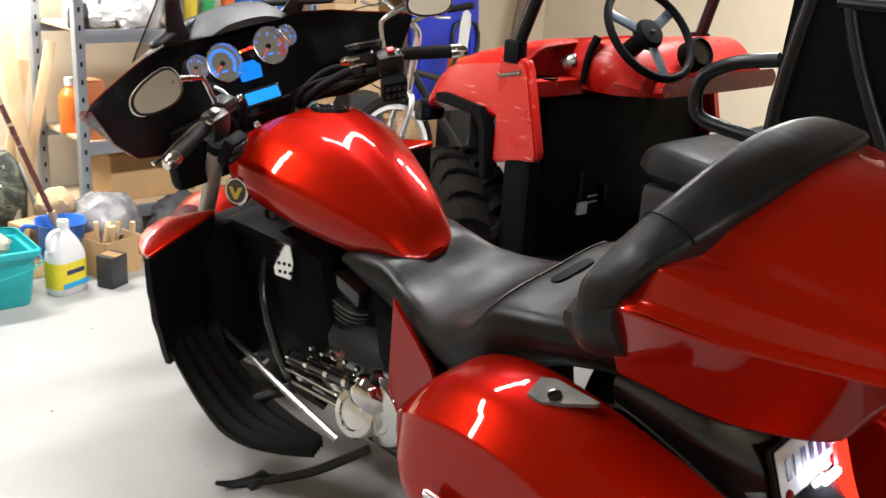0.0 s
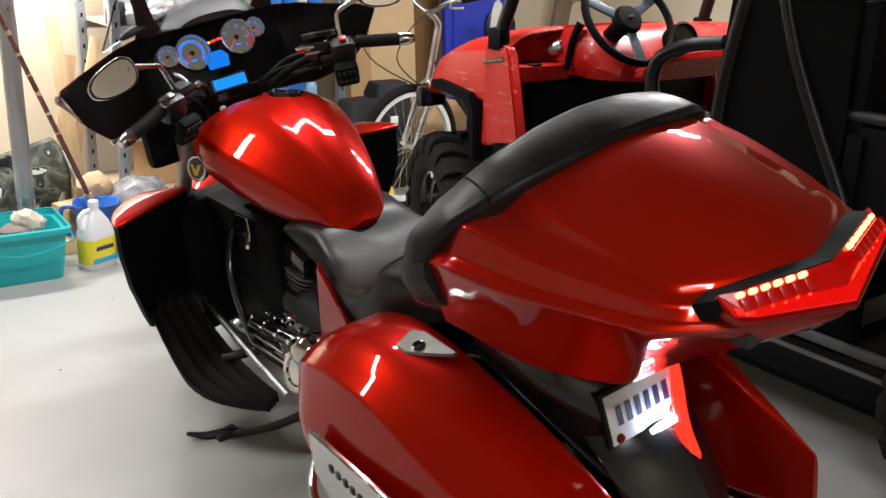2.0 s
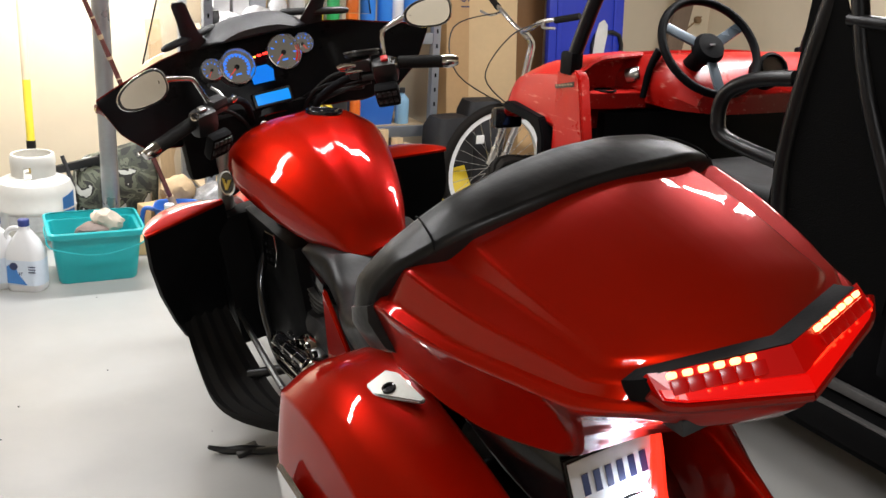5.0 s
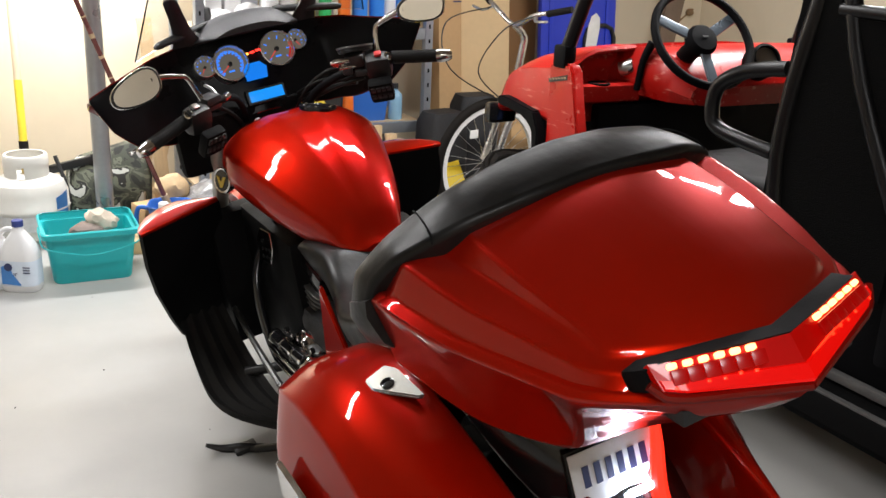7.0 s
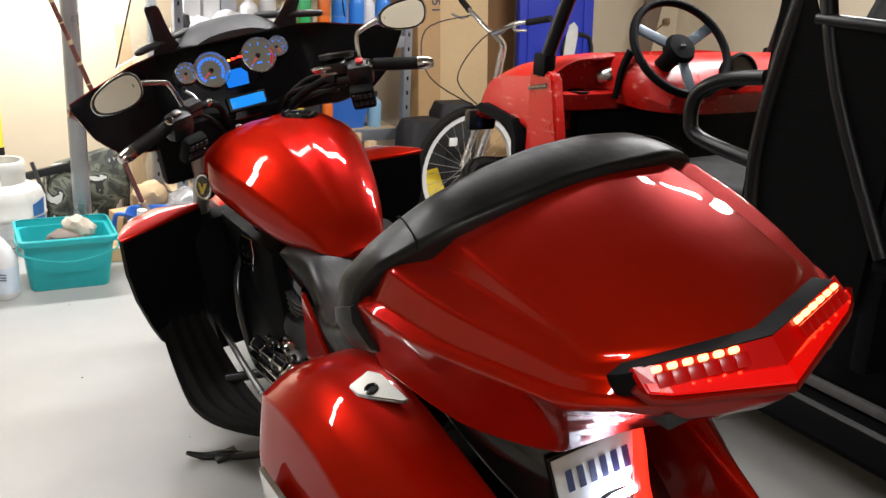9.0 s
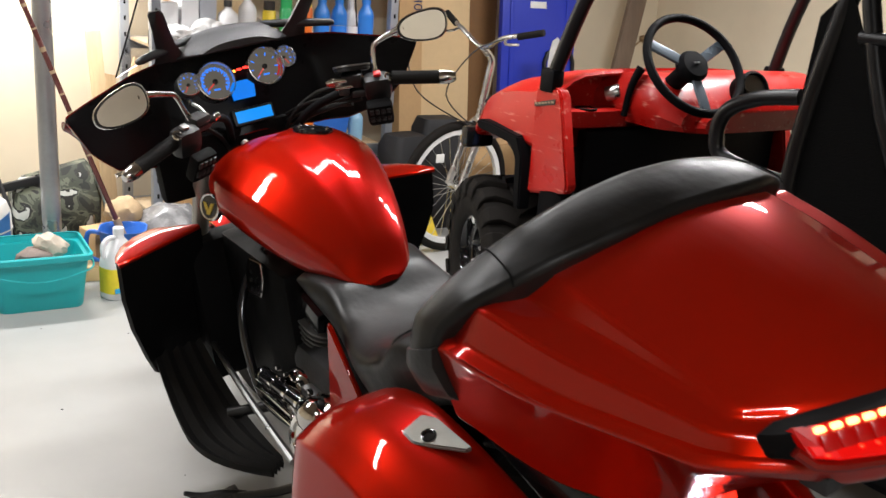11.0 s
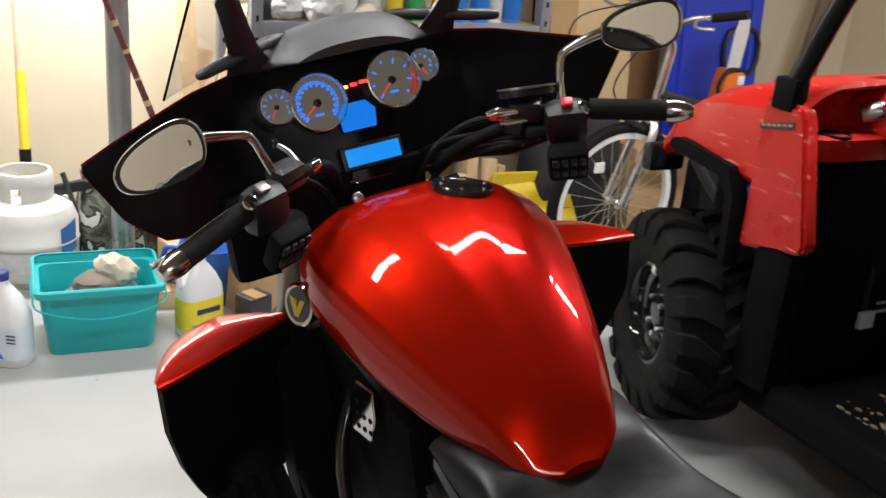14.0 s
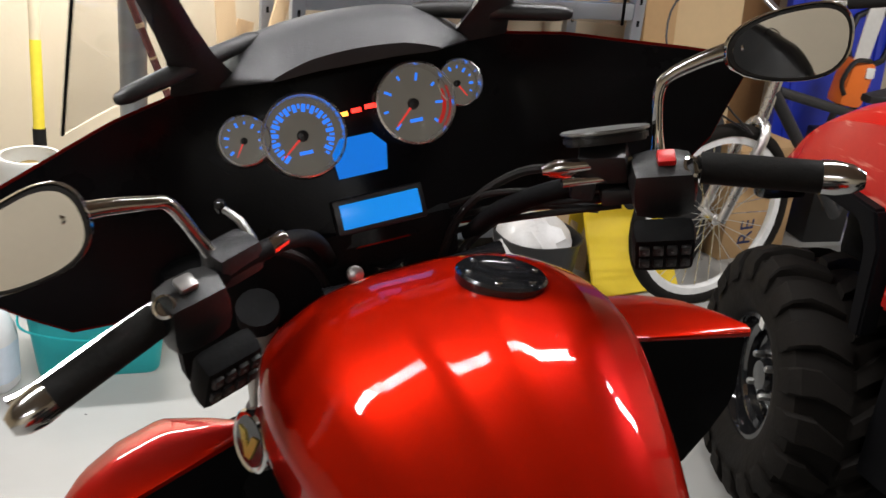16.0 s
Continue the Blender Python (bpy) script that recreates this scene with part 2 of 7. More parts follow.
def crisp_ring(stations, radii, n=24, sx=1.0):
    """A body from closed (x, z) profiles along y whose corners each have their own radius."""
    rows = smooth_curve([[y, *[v for q in prof for v in q]] for y, prof in stations], n)
    rings = []
    for row in rows:
        prof = [Vector((sx * row[i], row[0], row[i + 1])) for i in range(1, len(row), 2)]
        ring = []
        for k in range(len(prof)):
            ring += corner_points(prof[k - 1], prof[k], prof[(k + 1) % len(prof)], radii[k], 5)
        rings.append(ring)
    return skin(rings)

# ---- the garage ----
FLOOR_M = mat("painted_concrete_floor", (0.40, 0.40, 0.385), 0.42, 0, 0.06, 1.1, 0.08, 40, second=(0.34, 0.34, 0.325), rough_vary=0.12)
WALL_M = mat("cream_wall_paint", (0.66, 0.57, 0.42), 0.7, 0, 0.05, 1.5, 0.1, 60)
CEIL_M = mat("bare_wood_ceiling", (0.19, 0.15, 0.11), 0.8, 0, 0.04, 2, 0.1, 50)
DOOR_M = mat("cream_door_panel", (0.62, 0.55, 0.43), 0.5, 0, 0.05, 3, 0.05, 60)
X0, X1, Y0, Y1 = -2.4, 5.7, -2.2, 4.95


def slab(name, cx, cy, cz, sx, sy, sz, m, label, category):
    return tagged(part(name, box(cx, cy, cz, sx, sy, sz), m, smooth=0), label, category, kind="structure")


floor_slab = slab("floor", (X0 + X1) / 2, (Y0 + Y1) / 2, -0.05, X1 - X0 + 0.4, Y1 - Y0 + 0.4, 0.1, FLOOR_M, "pale grey painted concrete garage floor", "floor")
slab("ceiling", (X0 + X1) / 2, (Y0 + Y1) / 2, CEIL + 0.05, X1 - X0 + 0.4, Y1 - Y0 + 0.4, 0.1, CEIL_M, "plain bare board garage ceiling", "ceiling")
slab("wall_north", (X0 + X1) / 2, Y1 + 0.06, CEIL / 2, X1 - X0 + 0.4, 0.12, CEIL, WALL_M, "cream painted garage wall", "wall")
slab("wall_west", X0 - 0.06, (Y0 + Y1) / 2, CEIL / 2, 0.12, Y1 - Y0, CEIL, WALL_M, "cream painted garage wall", "wall")
slab("wall_east", X1 + 0.06, (Y0 + Y1) / 2, CEIL / 2, 0.12, Y1 - Y0, CEIL, WALL_M, "cream painted garage wall", "wall")
slab("wall_south", (X0 + X1) / 2, Y0 - 0.06, CEIL / 2, X1 - X0 + 0.4, 0.12, CEIL, DOOR_M, "cream garage door wall", "wall")

HOUSING = mat("white_enamel_housing", (0.75, 0.75, 0.72), 0.4)
# A fixture for every lamp, the two added fill lamps included.
for lx, ly, lturn, top, watts in LAMPS:
    fx = thing("ceiling_and_fill_light", "white fluorescent tube fixture, two of the five added as fill", "lamp", pose(lx, ly, top, 0, 0, lturn), "ceiling lights")
    if top < CEIL:
        for hy in (-0.5, 0.5):
            part("hanger", tube([(0, hy, 0), (0, hy, CEIL - top)], 0.004, 6, 1), STEEL, fx)
    part("housing", box(0, 0, -0.055, 0.20, 1.26, 0.106, 0.01), HOUSING, fx)

# specks of dirt on the floor
rnd = random.Random(12)
for k in range(26):
    bm = bmesh.new()
    r = rnd.uniform(0.002, 0.006)
    bmesh.ops.create_icosphere(bm, subdivisions=1, radius=r)
    sp = part("speck", bm, BLACK_MATT, floor_slab)
    sp.matrix_basis = pose(rnd.uniform(0.2, 1.5), rnd.uniform(1.2, 3.6), r * 0.25, 0, 0, rnd.uniform(0, 180)) @ Matrix.Diagonal((rnd.uniform(1, 2.5), 1, 0.4, 1))

# ---- the motorcycle, built upright: x to its right, y ahead, z up ----
BIKE = pose(1.709, 0, 0, 0, -11.5, 0)
bike = thing("motorcycle", "candy red touring motorcycle with trunk and saddlebags leaning on its kickstand", "motorcycle", BIKE)

# wheels
REAR_AXLE, FRONT_AXLE = (0, 0.92, 0.33), (0, 2.62, 0.33)


def bike_wheel(name, centre, radius, width, rim_r):
    turn = Matrix.Translation(centre) @ pose(0, 0, 0, 0, 90, 0)
    w = part(name, lathe([(rim_r * 0.3, -0.03), (rim_r * 0.3, 0.03), (rim_r * 0.28, 0.035), (0.02, 0.035), (0.02, -0.035), (rim_r * 0.28, -0.035)], 24, turn, caps=False), ALU, bike)
    h = width / 2
    prof = [(rim_r, -h * 0.8), (rim_r + 0.03, -h), (radius - 0.04, -h * 0.95), (radius - 0.012, -h * 0.6), (radius, 0), (radius - 0.012, h * 0.6), (radius - 0.04, h * 0.95), (rim_r + 0.03, h), (rim_r, h * 0.8)]
    part("tyre", lathe(prof, 48, turn, caps=False), TYRE, w)
    part("rim", lathe([(rim_r + 0.006, -h * 0.82), (rim_r - 0.012, -h * 0.7), (rim_r - 0.03, 0), (rim_r - 0.012, h * 0.7), (rim_r + 0.006, h * 0.82), (rim_r - 0.004, 0)], 48, turn, caps=False), BLACK_GLOSS, w)
    for k in range(5):
        a = 2 * math.pi * k / 5
        bm = tube([(0, 0.03 * math.cos(a), 0.03 * math.sin(a)), (0, rim_r * 0.97 * math.cos(a), rim_r * 0.97 * math.sin(a))], [0.02, 0.013], 8, 2)
        bmesh.ops.translate(bm, vec=centre, verts=bm.verts)
        part("spoke", bm, BLACK_GLOSS, w)
    return w


bike_wheel("front_wheel", FRONT_AXLE, 0.325, 0.13, 0.235)
bike_wheel("rear_wheel", REAR_AXLE, 0.325, 0.18, 0.22)


def arc_fender(centre, r, width, a0, a1, thick=0.01, crown=0.03):
    """A mudguard round an axle between two angles from straight back over the top."""
    rings = []
    for k in range(25):
        a = radians(a0 + (a1 - a0) * k / 24)
        prof = []
        for j in range(13):
            u = -1 + j / 6
            rr = r + crown * (1 - u * u)
            prof.append((u * width / 2, rr))
        prof += [(x * 0.97, q - thick) for x, q in reversed(prof)]
        rings.append([(x, centre[1] - q * math.cos(a), centre[2] + q * math.sin(a)) for x, q in prof])
    return skin(rings)


part("front_fender", arc_fender(FRONT_AXLE, 0.345, 0.17, 35, 150), RED, bike, "candy red front fender")
part("rear_fender", arc_fender(REAR_AXLE, 0.37, 0.25, 5, 115, crown=0.05), BLACK_GLOSS, bike, "gloss black rear fender")

# fork
FORK_M = mat("satin_fork_tube", (0.46, 0.45, 0.41), 0.38, 0.55, 0.1, 12)
for s in (-1, 1):
    f = part("fork_tube", tube([(s * 0.185, 2.250 if s < 0 else 2.300, 0.990 if s < 0 else 0.905), (s * 0.185, 2.42, 0.72)], 0.024, 16, 1), FORK_M, bike)
    part("fork_slider", tube([(s * 0.185, 2.415, 0.73), (s * 0.150, 2.62, 0.30)], 0.034, 16, 1), ALU, f)
    part("fork_cover", tube([(s * 0.185, 2.246 if s < 0 else 2.296, 0.997 if s < 0 else 0.912), (s * 0.185, 2.262 if s < 0 else 2.318, 0.972 if s < 0 else 0.87)], 0.027, 16, 1), BLACK_MATT, f)

# tank
TANK = [
    (1.622, [(0.00, 0.772), (0.022, 0.774), (0.034, 0.780), (0.032, 0.786), (0.020, 0.791), (0.006, 0.793), (0, 0.793)]),
    (1.645, [(0.00, 0.760), (0.050, 0.765), (0.075, 0.778), (0.070, 0.792), (0.045, 0.803), (0.012, 0.808), (0, 0.808)]),
    (1.70, [(0.00, 0.745), (0.075, 0.760), (0.112, 0.800), (0.104, 0.838), (0.062, 0.864), (0.020, 0.874), (0, 0.872)]),
    (1.80, [(0.00, 0.735), (0.110, 0.762), (0.160, 0.825), (0.148, 0.890), (0.090, 0.932), (0.030, 0.950), (0, 0.947)]),
    (1.92, [(0.00, 0.745), (0.140, 0.782), (0.202, 0.862), (0.188, 0.938), (0.118, 0.990), (0.040, 1.012), (0, 1.008)]),
    (2.03, [(0.00, 0.770), (0.155, 0.812), (0.228, 0.895), (0.212, 0.972), (0.138, 1.022), (0.050, 1.044), (0, 1.040)]),
    (2.12, [(0.00, 0.800), (0.155, 0.838), (0.226, 0.912), (0.208, 0.984), (0.140, 1.030), (0.055, 1.048), (0, 1.046)]),
    (2.21, [(0.00, 0.830), (0.140, 0.860), (0.195, 0.920), (0.180, 0.974), (0.120, 1.008), (0.050, 1.020), (0, 1.020)]),
    (2.27, [(0.00, 0.880), (0.090, 0.895), (0.125, 0.925), (0.115, 0.950), (0.080, 0.970), (0.035, 0.978), (0, 0.978)]),
]
tank = crisp(part("fuel_tank", crisp_loft(TANK, [0.05, 0.028, 0.018, 0.026, 0.012], 60), RED, bike, "candy red fuel tank with a sharp spine", smooth=34))
CAP = facing((0.078, 2.090, 1.044), (0.26, 0.04, 1.0), (0, 1, 0))
cap = part("filler_cap", lathe([(0.053, -0.010), (0.054, 0.001), (0.051, 0.004), (0.035, 0.005), (0.031, 0.002), (0.0, 0.002)], 36, CAP), BLACK_GLOSS, tank, "gloss black filler cap")
for k in range(6):
    a = k * math.pi / 3
    part("cap_bolt", lathe([(0.004, 0.003), (0.004, 0.006), (0.003, 0.007), (0, 0.007)], 10, CAP @ Matrix.Translation((0.042 * math.cos(a), 0.042 * math.sin(a), 0))), CHROME, cap)
GOLD = mat("gold_badge", (0.55, 0.40, 0.08), 0.3, 0.8)
for s in (-1, 1):
    BADGE = facing((s * 0.231, 2.108, 0.906), (s * 0.90, -0.30, 0.25))
    bd = part("tank_badge", lathe([(0.030, -0.022), (0.038, -0.004), (0.038, 0.006), (0.035, 0.009), (0.031, 0.007), (0, 0.007)], 32, BADGE), CHROME, tank, "round chrome-rimmed badge")
    part("badge_field", lathe([(0.030, 0.0068), (0.030, 0.0078), (0, 0.0078)], 32, BADGE), BLACK_GLOSS, bd)
    part("badge_shape", plate([(-0.022, 0.012), (-0.008, 0.010), (0, -0.008), (0.008, 0.010), (0.022, 0.012), (0.006, -0.020), (-0.006, -0.020)], 0.002, BADGE @ Matrix.Translation((0, 0, 0.0078))), GOLD, bd, "plain golden winged shape")

# fairing: a wide bowl round the dials
FW = 0.505


def fair_top(x):
    a = abs(x)
    return float(np.interp(a, [0, 0.12, 0.22, 0.30, 0.36, 0.44, 0.505], [1.260, 1.256, 1.238, 1.230, 1.216, 1.201, 1.186]))


def fair_bot(x):
    a = abs(x)
    return float(np.interp(a, [0, 0.10, 0.20, 0.30, 0.40, 0.46, 0.505], [1.02, 1.01, 0.99, 0.985, 1.015, 1.075, 1.175]))


def fair_y(x, v):
    """The bowl's inner face: deep in the middle, forward at its top."""
    a = abs(x)
    deep = float(np.interp(a, [0, 0.17, 0.24, 0.36, 0.505], [2.405, 2.405, 2.40, 2.32, 2.225]))
    lip = float(np.interp(a, [0, 0.2, 0.36, 0.505], [2.40, 2.385, 2.315, 2.228]))
    return deep - 0.11 * (1 - v) * (1 - min(1, a / 0.5))  + (lip - deep) * max(0, (v - 0.75) / 0.25) ** 1.5


def fairing_sheet(off, nx=48, nv=14, grow=0.0):
    rows = []
    for j in range(nv + 1):
        v = j / nv
        row = []
        for i in range(nx + 1):
            x = -FW + 2 * FW * i / nx
            zt, zb = fair_top(x) + grow, fair_bot(x) - grow
            front = off * math.sin(math.pi * min(1, 0.12 + v * 0.8)) * (1 - 0.55 * (abs(x) / FW) ** 2)
            row.append((x, fair_y(x, v) + front, zb + (zt - zb) * v - max(0.0, front - 0.006) * 0.9 * v))
        rows.append(row)
    return rows


def sheet_shell(a, b):
    """A closed shell between two grids of the same size."""
    bm = bmesh.new()
    va, vb = ([[bm.verts.new(p) for p in row] for row in g] for g in (a, b))
    nj, ni = len(a), len(a[0])
    for g in (va, vb):
        for j in range(nj - 1):
            for i in range(ni - 1):
                bm.faces.new((g[j][i], g[j][i + 1], g[j + 1][i + 1], g[j + 1][i]))
    edge = [(0, i) for i in range(ni)] + [(j, ni - 1) for j in range(1, nj)] + [(nj - 1, i) for i in range(ni - 2, -1, -1)] + [(j, 0) for j in range(nj - 2, 0, -1)]
    for (j, i), (l, k) in zip(edge, edge[1:] + edge[:1]):
        bm.faces.new((va[j][i], va[l][k], vb[l][k], vb[j][i]))
    return bm


fairing = part("fairing", sheet_shell(fairing_sheet(0.004, grow=0.004), fairing_sheet(0.20, grow=0.004)), RED_DARK, bike, "dark red fairing shell")
PANEL = mat("satin_black_panel", (0.005, 0.005, 0.0056), 0.34, 0, 0.2, 8, 0.05, 200, spec=0.10)
part("inner_panel", sheet_shell(fairing_sheet(-0.004), fairing_sheet(0.003)), PANEL, fairing, "matt black inner fairing panel")
COWL = [(2.31, [(0, 1.255), (0.05, 1.255), (0.10, 1.252), (0.105, 1.256), (0.06, 1.270), (0, 1.274)]),
        (2.35, [(0, 1.245), (0.08, 1.245), (0.15, 1.244), (0.148, 1.256), (0.085, 1.291), (0, 1.300)]),
        (2.42, [(0, 1.225), (0.10, 1.225), (0.18, 1.222), (0.175, 1.246), (0.10, 1.290), (0, 1.300)]),
        (2.54, [(0, 1.18), (0.12, 1.18), (0.20, 1.18), (0.19, 1.20), (0.10, 1.230), (0, 1.236)])]
part("dash_cowl", sym_loft(COWL, 14, 3, 0.8), COWL_GREY, fairing, "grained dark grey dash cowl")

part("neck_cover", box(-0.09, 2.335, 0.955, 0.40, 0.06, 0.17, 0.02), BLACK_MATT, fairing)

# windshield brackets
for s in (-1, 1):
    line = [(s * (0.178 + 0.245 * a), 2.380 - 0.57 * a, 1.240 + 0.78 * a) for a in (0, 0.03, 0.07, 0.12, 0.185, 0.197)]
    br = part("windshield_bracket", skin([[(x + dx, y + dy, z) for dx, dy in ((-w, -0.007), (-w * 0.8, 0.012), (w * 0.8, 0.012), (w, -0.007), (w * 0.6, -0.013), (-w * 0.6, -0.013))] for (x, y, z), w in zip(line, (0.046, 0.036, 0.027, 0.023, 0.021, 0.014))]), BLACK, fairing, "black upright windshield bracket")
    part("bracket_foot", tube([(s * 0.288, 2.302, 1.268), (s * 0.272, 2.310, 1.270), (s * 0.19, 2.353, 1.279), (s * 0.115, 2.391, 1.287), (s * 0.102, 2.398, 1.288)], [0.004, 0.0105, 0.012, 0.0105, 0.004], 10, 2), BLACK, br)

# windshield: a clear raked pane with a dark edge
CLEAR = bpy.data.materials.new("clear_acrylic")
CLEAR.use_nodes = True
CLEAR.node_tree.nodes["Principled BSDF"].inputs["Transmission Weight"].default_value = 1.0
CLEAR.node_tree.nodes["Principled BSDF"].inputs["Roughness"].default_value = 0.0
CLEAR.node_tree.nodes["Principled BSDF"].inputs["IOR"].default_value = 1.2


def screen_sheet(off):
    rows = []
    for j in range(9):
        a = 0.42 * j / 8
        half = 0.351 - 0.23 * a
        rows.append([(half * u, 2.286 - 0.57 * a + 0.13 * (1 - u * u) + off * 0.8, 1.245 + 0.79 * a + 0.03 * (1 - u * u) + off * 0.6) for u in np.linspace(-1, 1, 21)])
    return rows


screen = part("windshield", sheet_shell(screen_sheet(0.0), screen_sheet(0.003)), CLEAR, fairing, "clear acrylic windshield")
screen.visible_shadow = False
edge = [[row[k] for row in screen_sheet(0.0015)] for k in (0, 20)]
for run in edge:
    part("screen_edge", tube(run, 0.0022, 6, 1), BLACK_MATT, screen, "dark windshield edge")

# dials
BEZEL = mat("bright_bezel_metal", (0.86, 0.86, 0.85), 0.27, 1.0, 0.05, 9)
DIAL_GLOW = glow("lit_dial_face", (0.30, 0.27, 0.22), 0.30, (0.12, 0.115, 0.10))
BLUE_LED = glow("blue_dial_light", (0.03, 0.22, 1.0), 1.3)
NEEDLE_DIM = glow("red_zone_paint", (1.0, 0.03, 0.02), 0.45)
NEEDLE = glow("red_needle", (1.0, 0.05, 0.04), 0.9)
LCD = glow("blue_lcd", (0.0, 0.31, 1.0), 0.98)
LCD_DIM = glow("blue_lcd_upper", (0.0, 0.24, 1.0), 0.85)
DASH_WAY = (0.0, -1.0, 0.40)


def dial(x, y, z, r, needle, small=False, rev=False):
    base = facing((x, y, z), DASH_WAY)
    d = part("gauge", lathe([(r * 1.04, -0.03), (r * 1.05, 0.010), (r * 1.07, 0.015), (r * 1.05, 0.020), (r * 1.00, 0.021), (r * 0.965, 0.015), (r * 0.94, 0.003)], 48, base, caps=False), BEZEL, fairing, "chrome-rimmed round gauge with blue numerals")
    part("gauge_face", lathe([(r * 0.95, 0.001), (0, 0.001)], 40, base), DIAL_GLOW, d)
    n = 8 if rev else 10 if small else 30
    for k in range(n):
        a = radians(225 - 270 * k / (n - 1)) if not small else radians(215 - 250 * k / (n - 1))
        long = 0.20 if k % 2 == 0 else 0.12
        m = base @ pose(0, 0, 0.0025, 0, 0, math.degrees(a)) @ Matrix.Translation((r * (0.80 - long / 2), 0, 0))
        part("gauge_mark", box(0, 0, 0, r * long, r * (0.10 if k % 2 == 0 and not rev else 0.06), 0.0012, 0, m), BLUE_LED, d, smooth=0)
    for k in range(7 if rev else 0):
        part("red_zone", box(r * 0.84, 0, 0, r * 0.10, r * 0.13, 0.0012, 0, base @ pose(0, 0, 0.0025, 0, 0, 12 - 9 * k)), NEEDLE_DIM, d, smooth=0)
    m = base @ pose(0, 0, 0.004, 0, 0, needle)
    part("needle", plate([(-r * 0.12, -r * 0.03), (r * 0.72, -r * 0.016), (r * 0.72, r * 0.016), (-r * 0.12, r * 0.03)], 0.002, m), NEEDLE, d, "red needle")
    part("needle_hub", lathe([(r * 0.15, 0.003), (r * 0.13, 0.009), (0, 0.010)], 20, base), BLACK, d)
    if not small:
        part("gauge_caption", box(0, 0, 0, r * 0.34, r * 0.09, 0.001, 0, base @ Matrix.Translation((0.0, -r * 0.42, 0.0022))), BLUE_LED, d, smooth=0)
    return d


POD = facing((-0.002, 2.350, 1.165), DASH_WAY)
part("gauge_surround", plate([(-0.205, -0.005), (-0.185, 0.035), (-0.13, 0.056), (-0.06, 0.064), (0.0, 0.058), (0.07, 0.074), (0.13, 0.062), (0.185, 0.036), (0.200, 0.0), (0.16, -0.035), (0.09, -0.062), (0.04, -0.080), (-0.05, -0.084), (-0.12, -0.060), (-0.18, -0.035)], 0.030, POD @ Matrix.Translation((0, 0, -0.058)), bevel=0.010), PANEL, fairing, "black moulded gauge surround")
dial(-0.077, 2.345, 1.166, 0.051, 218)
dial(0.073, 2.345, 1.178, 0.051, 222, rev=True)
dial(-0.149, 2.360, 1.170, 0.031, 235, True)
dial(0.143, 2.366, 1.186, 0.030, 300, True)
DM = facing((-0.012, 2.318, 1.134), DASH_WAY)
part("info_display", plate([(-0.034, -0.024), (0.030, -0.024), (0.036, 0.008), (0.020, 0.026), (-0.022, 0.026), (-0.036, 0.008)], 0.004, DM), LCD_DIM, fairing, "glowing blue information display")
RM = facing((-0.002, 2.293, 1.066), DASH_WAY)
radio = part("radio", box(0, 0, -0.006, 0.122, 0.046, 0.02, 0.004, RM), BLACK, fairing, "black radio with a lit blue display")
part("radio_display", box(0, 0, 0.006, 0.106, 0.032, 0.003, 0.001, RM), LCD, radio, "glowing blue radio display")
WARN_O, WARN_R = glow("orange_warning_light", (1.0, 0.35, 0.05), 4.0), glow("red_warning_light", (1.0, 0.03, 0.02), 4.0)
for k, (x, wm) in enumerate([(-0.022, WARN_O), (-0.004, WARN_R), (0.014, WARN_R)]):
    part("warning_light", box(0, 0, 0, 0.013, 0.006, 0.003, 0.001, facing((x, 2.340, 1.185 + 0.002 * k), DASH_WAY)), wm, fairing)
part("ignition_cap", lathe([(0.011, 0), (0.011, 0.008), (0.008, 0.010), (0, 0.010)], 18, facing((-0.055, 2.262, 1.000), DASH_WAY)), STEEL, fairing)

# handlebar and controls
HUB = Matrix.Translation((0, 2.2, 1.1))
BARS = Matrix.Translation((0.012, 0, -0.004)) @ HUB @ pose(0, 0, 0, 0, -2.6, -3.2) @ Matrix.Diagonal((0.94, 1, 1, 1)) @ HUB.inverted()


def on_bike(x, y, z):
    """A place on the motorcycle, told within the turned handlebar."""
    return tuple(BARS.inverted() @ Vector((x, y, z)))


HOUSING_WHITE = mat("faded_print_ink", (0.10, 0.10, 0.10), 0.5)
bars = part("handlebar", tube([(-0.13, 2.24, 0.985), (0, 2.25, 0.975), (0.13, 2.24, 0.985)], 0.022, 12, 4), BLACK_GLOSS, bike)
part("bar_half", tube([(-0.33, 2.062, 1.120), (-0.25, 2.10, 1.132), (-0.175, 2.145, 1.130), (-0.130, 2.205, 1.095), (-0.105, 2.29, 1.02)], [0.0135, 0.012, 0.0105, 0.0105, 0.011], 12, 6), BLACK_MATT, bars)
part("bar_half", tube([on_bike(0.32, 2.045, 1.138), on_bike(0.26, 2.095, 1.122), on_bike(0.19, 2.16, 1.098), on_bike(0.14, 2.23, 1.055), on_bike(0.115, 2.29, 1.00)], 0.0125, 12, 6), BLACK_MATT, bars)
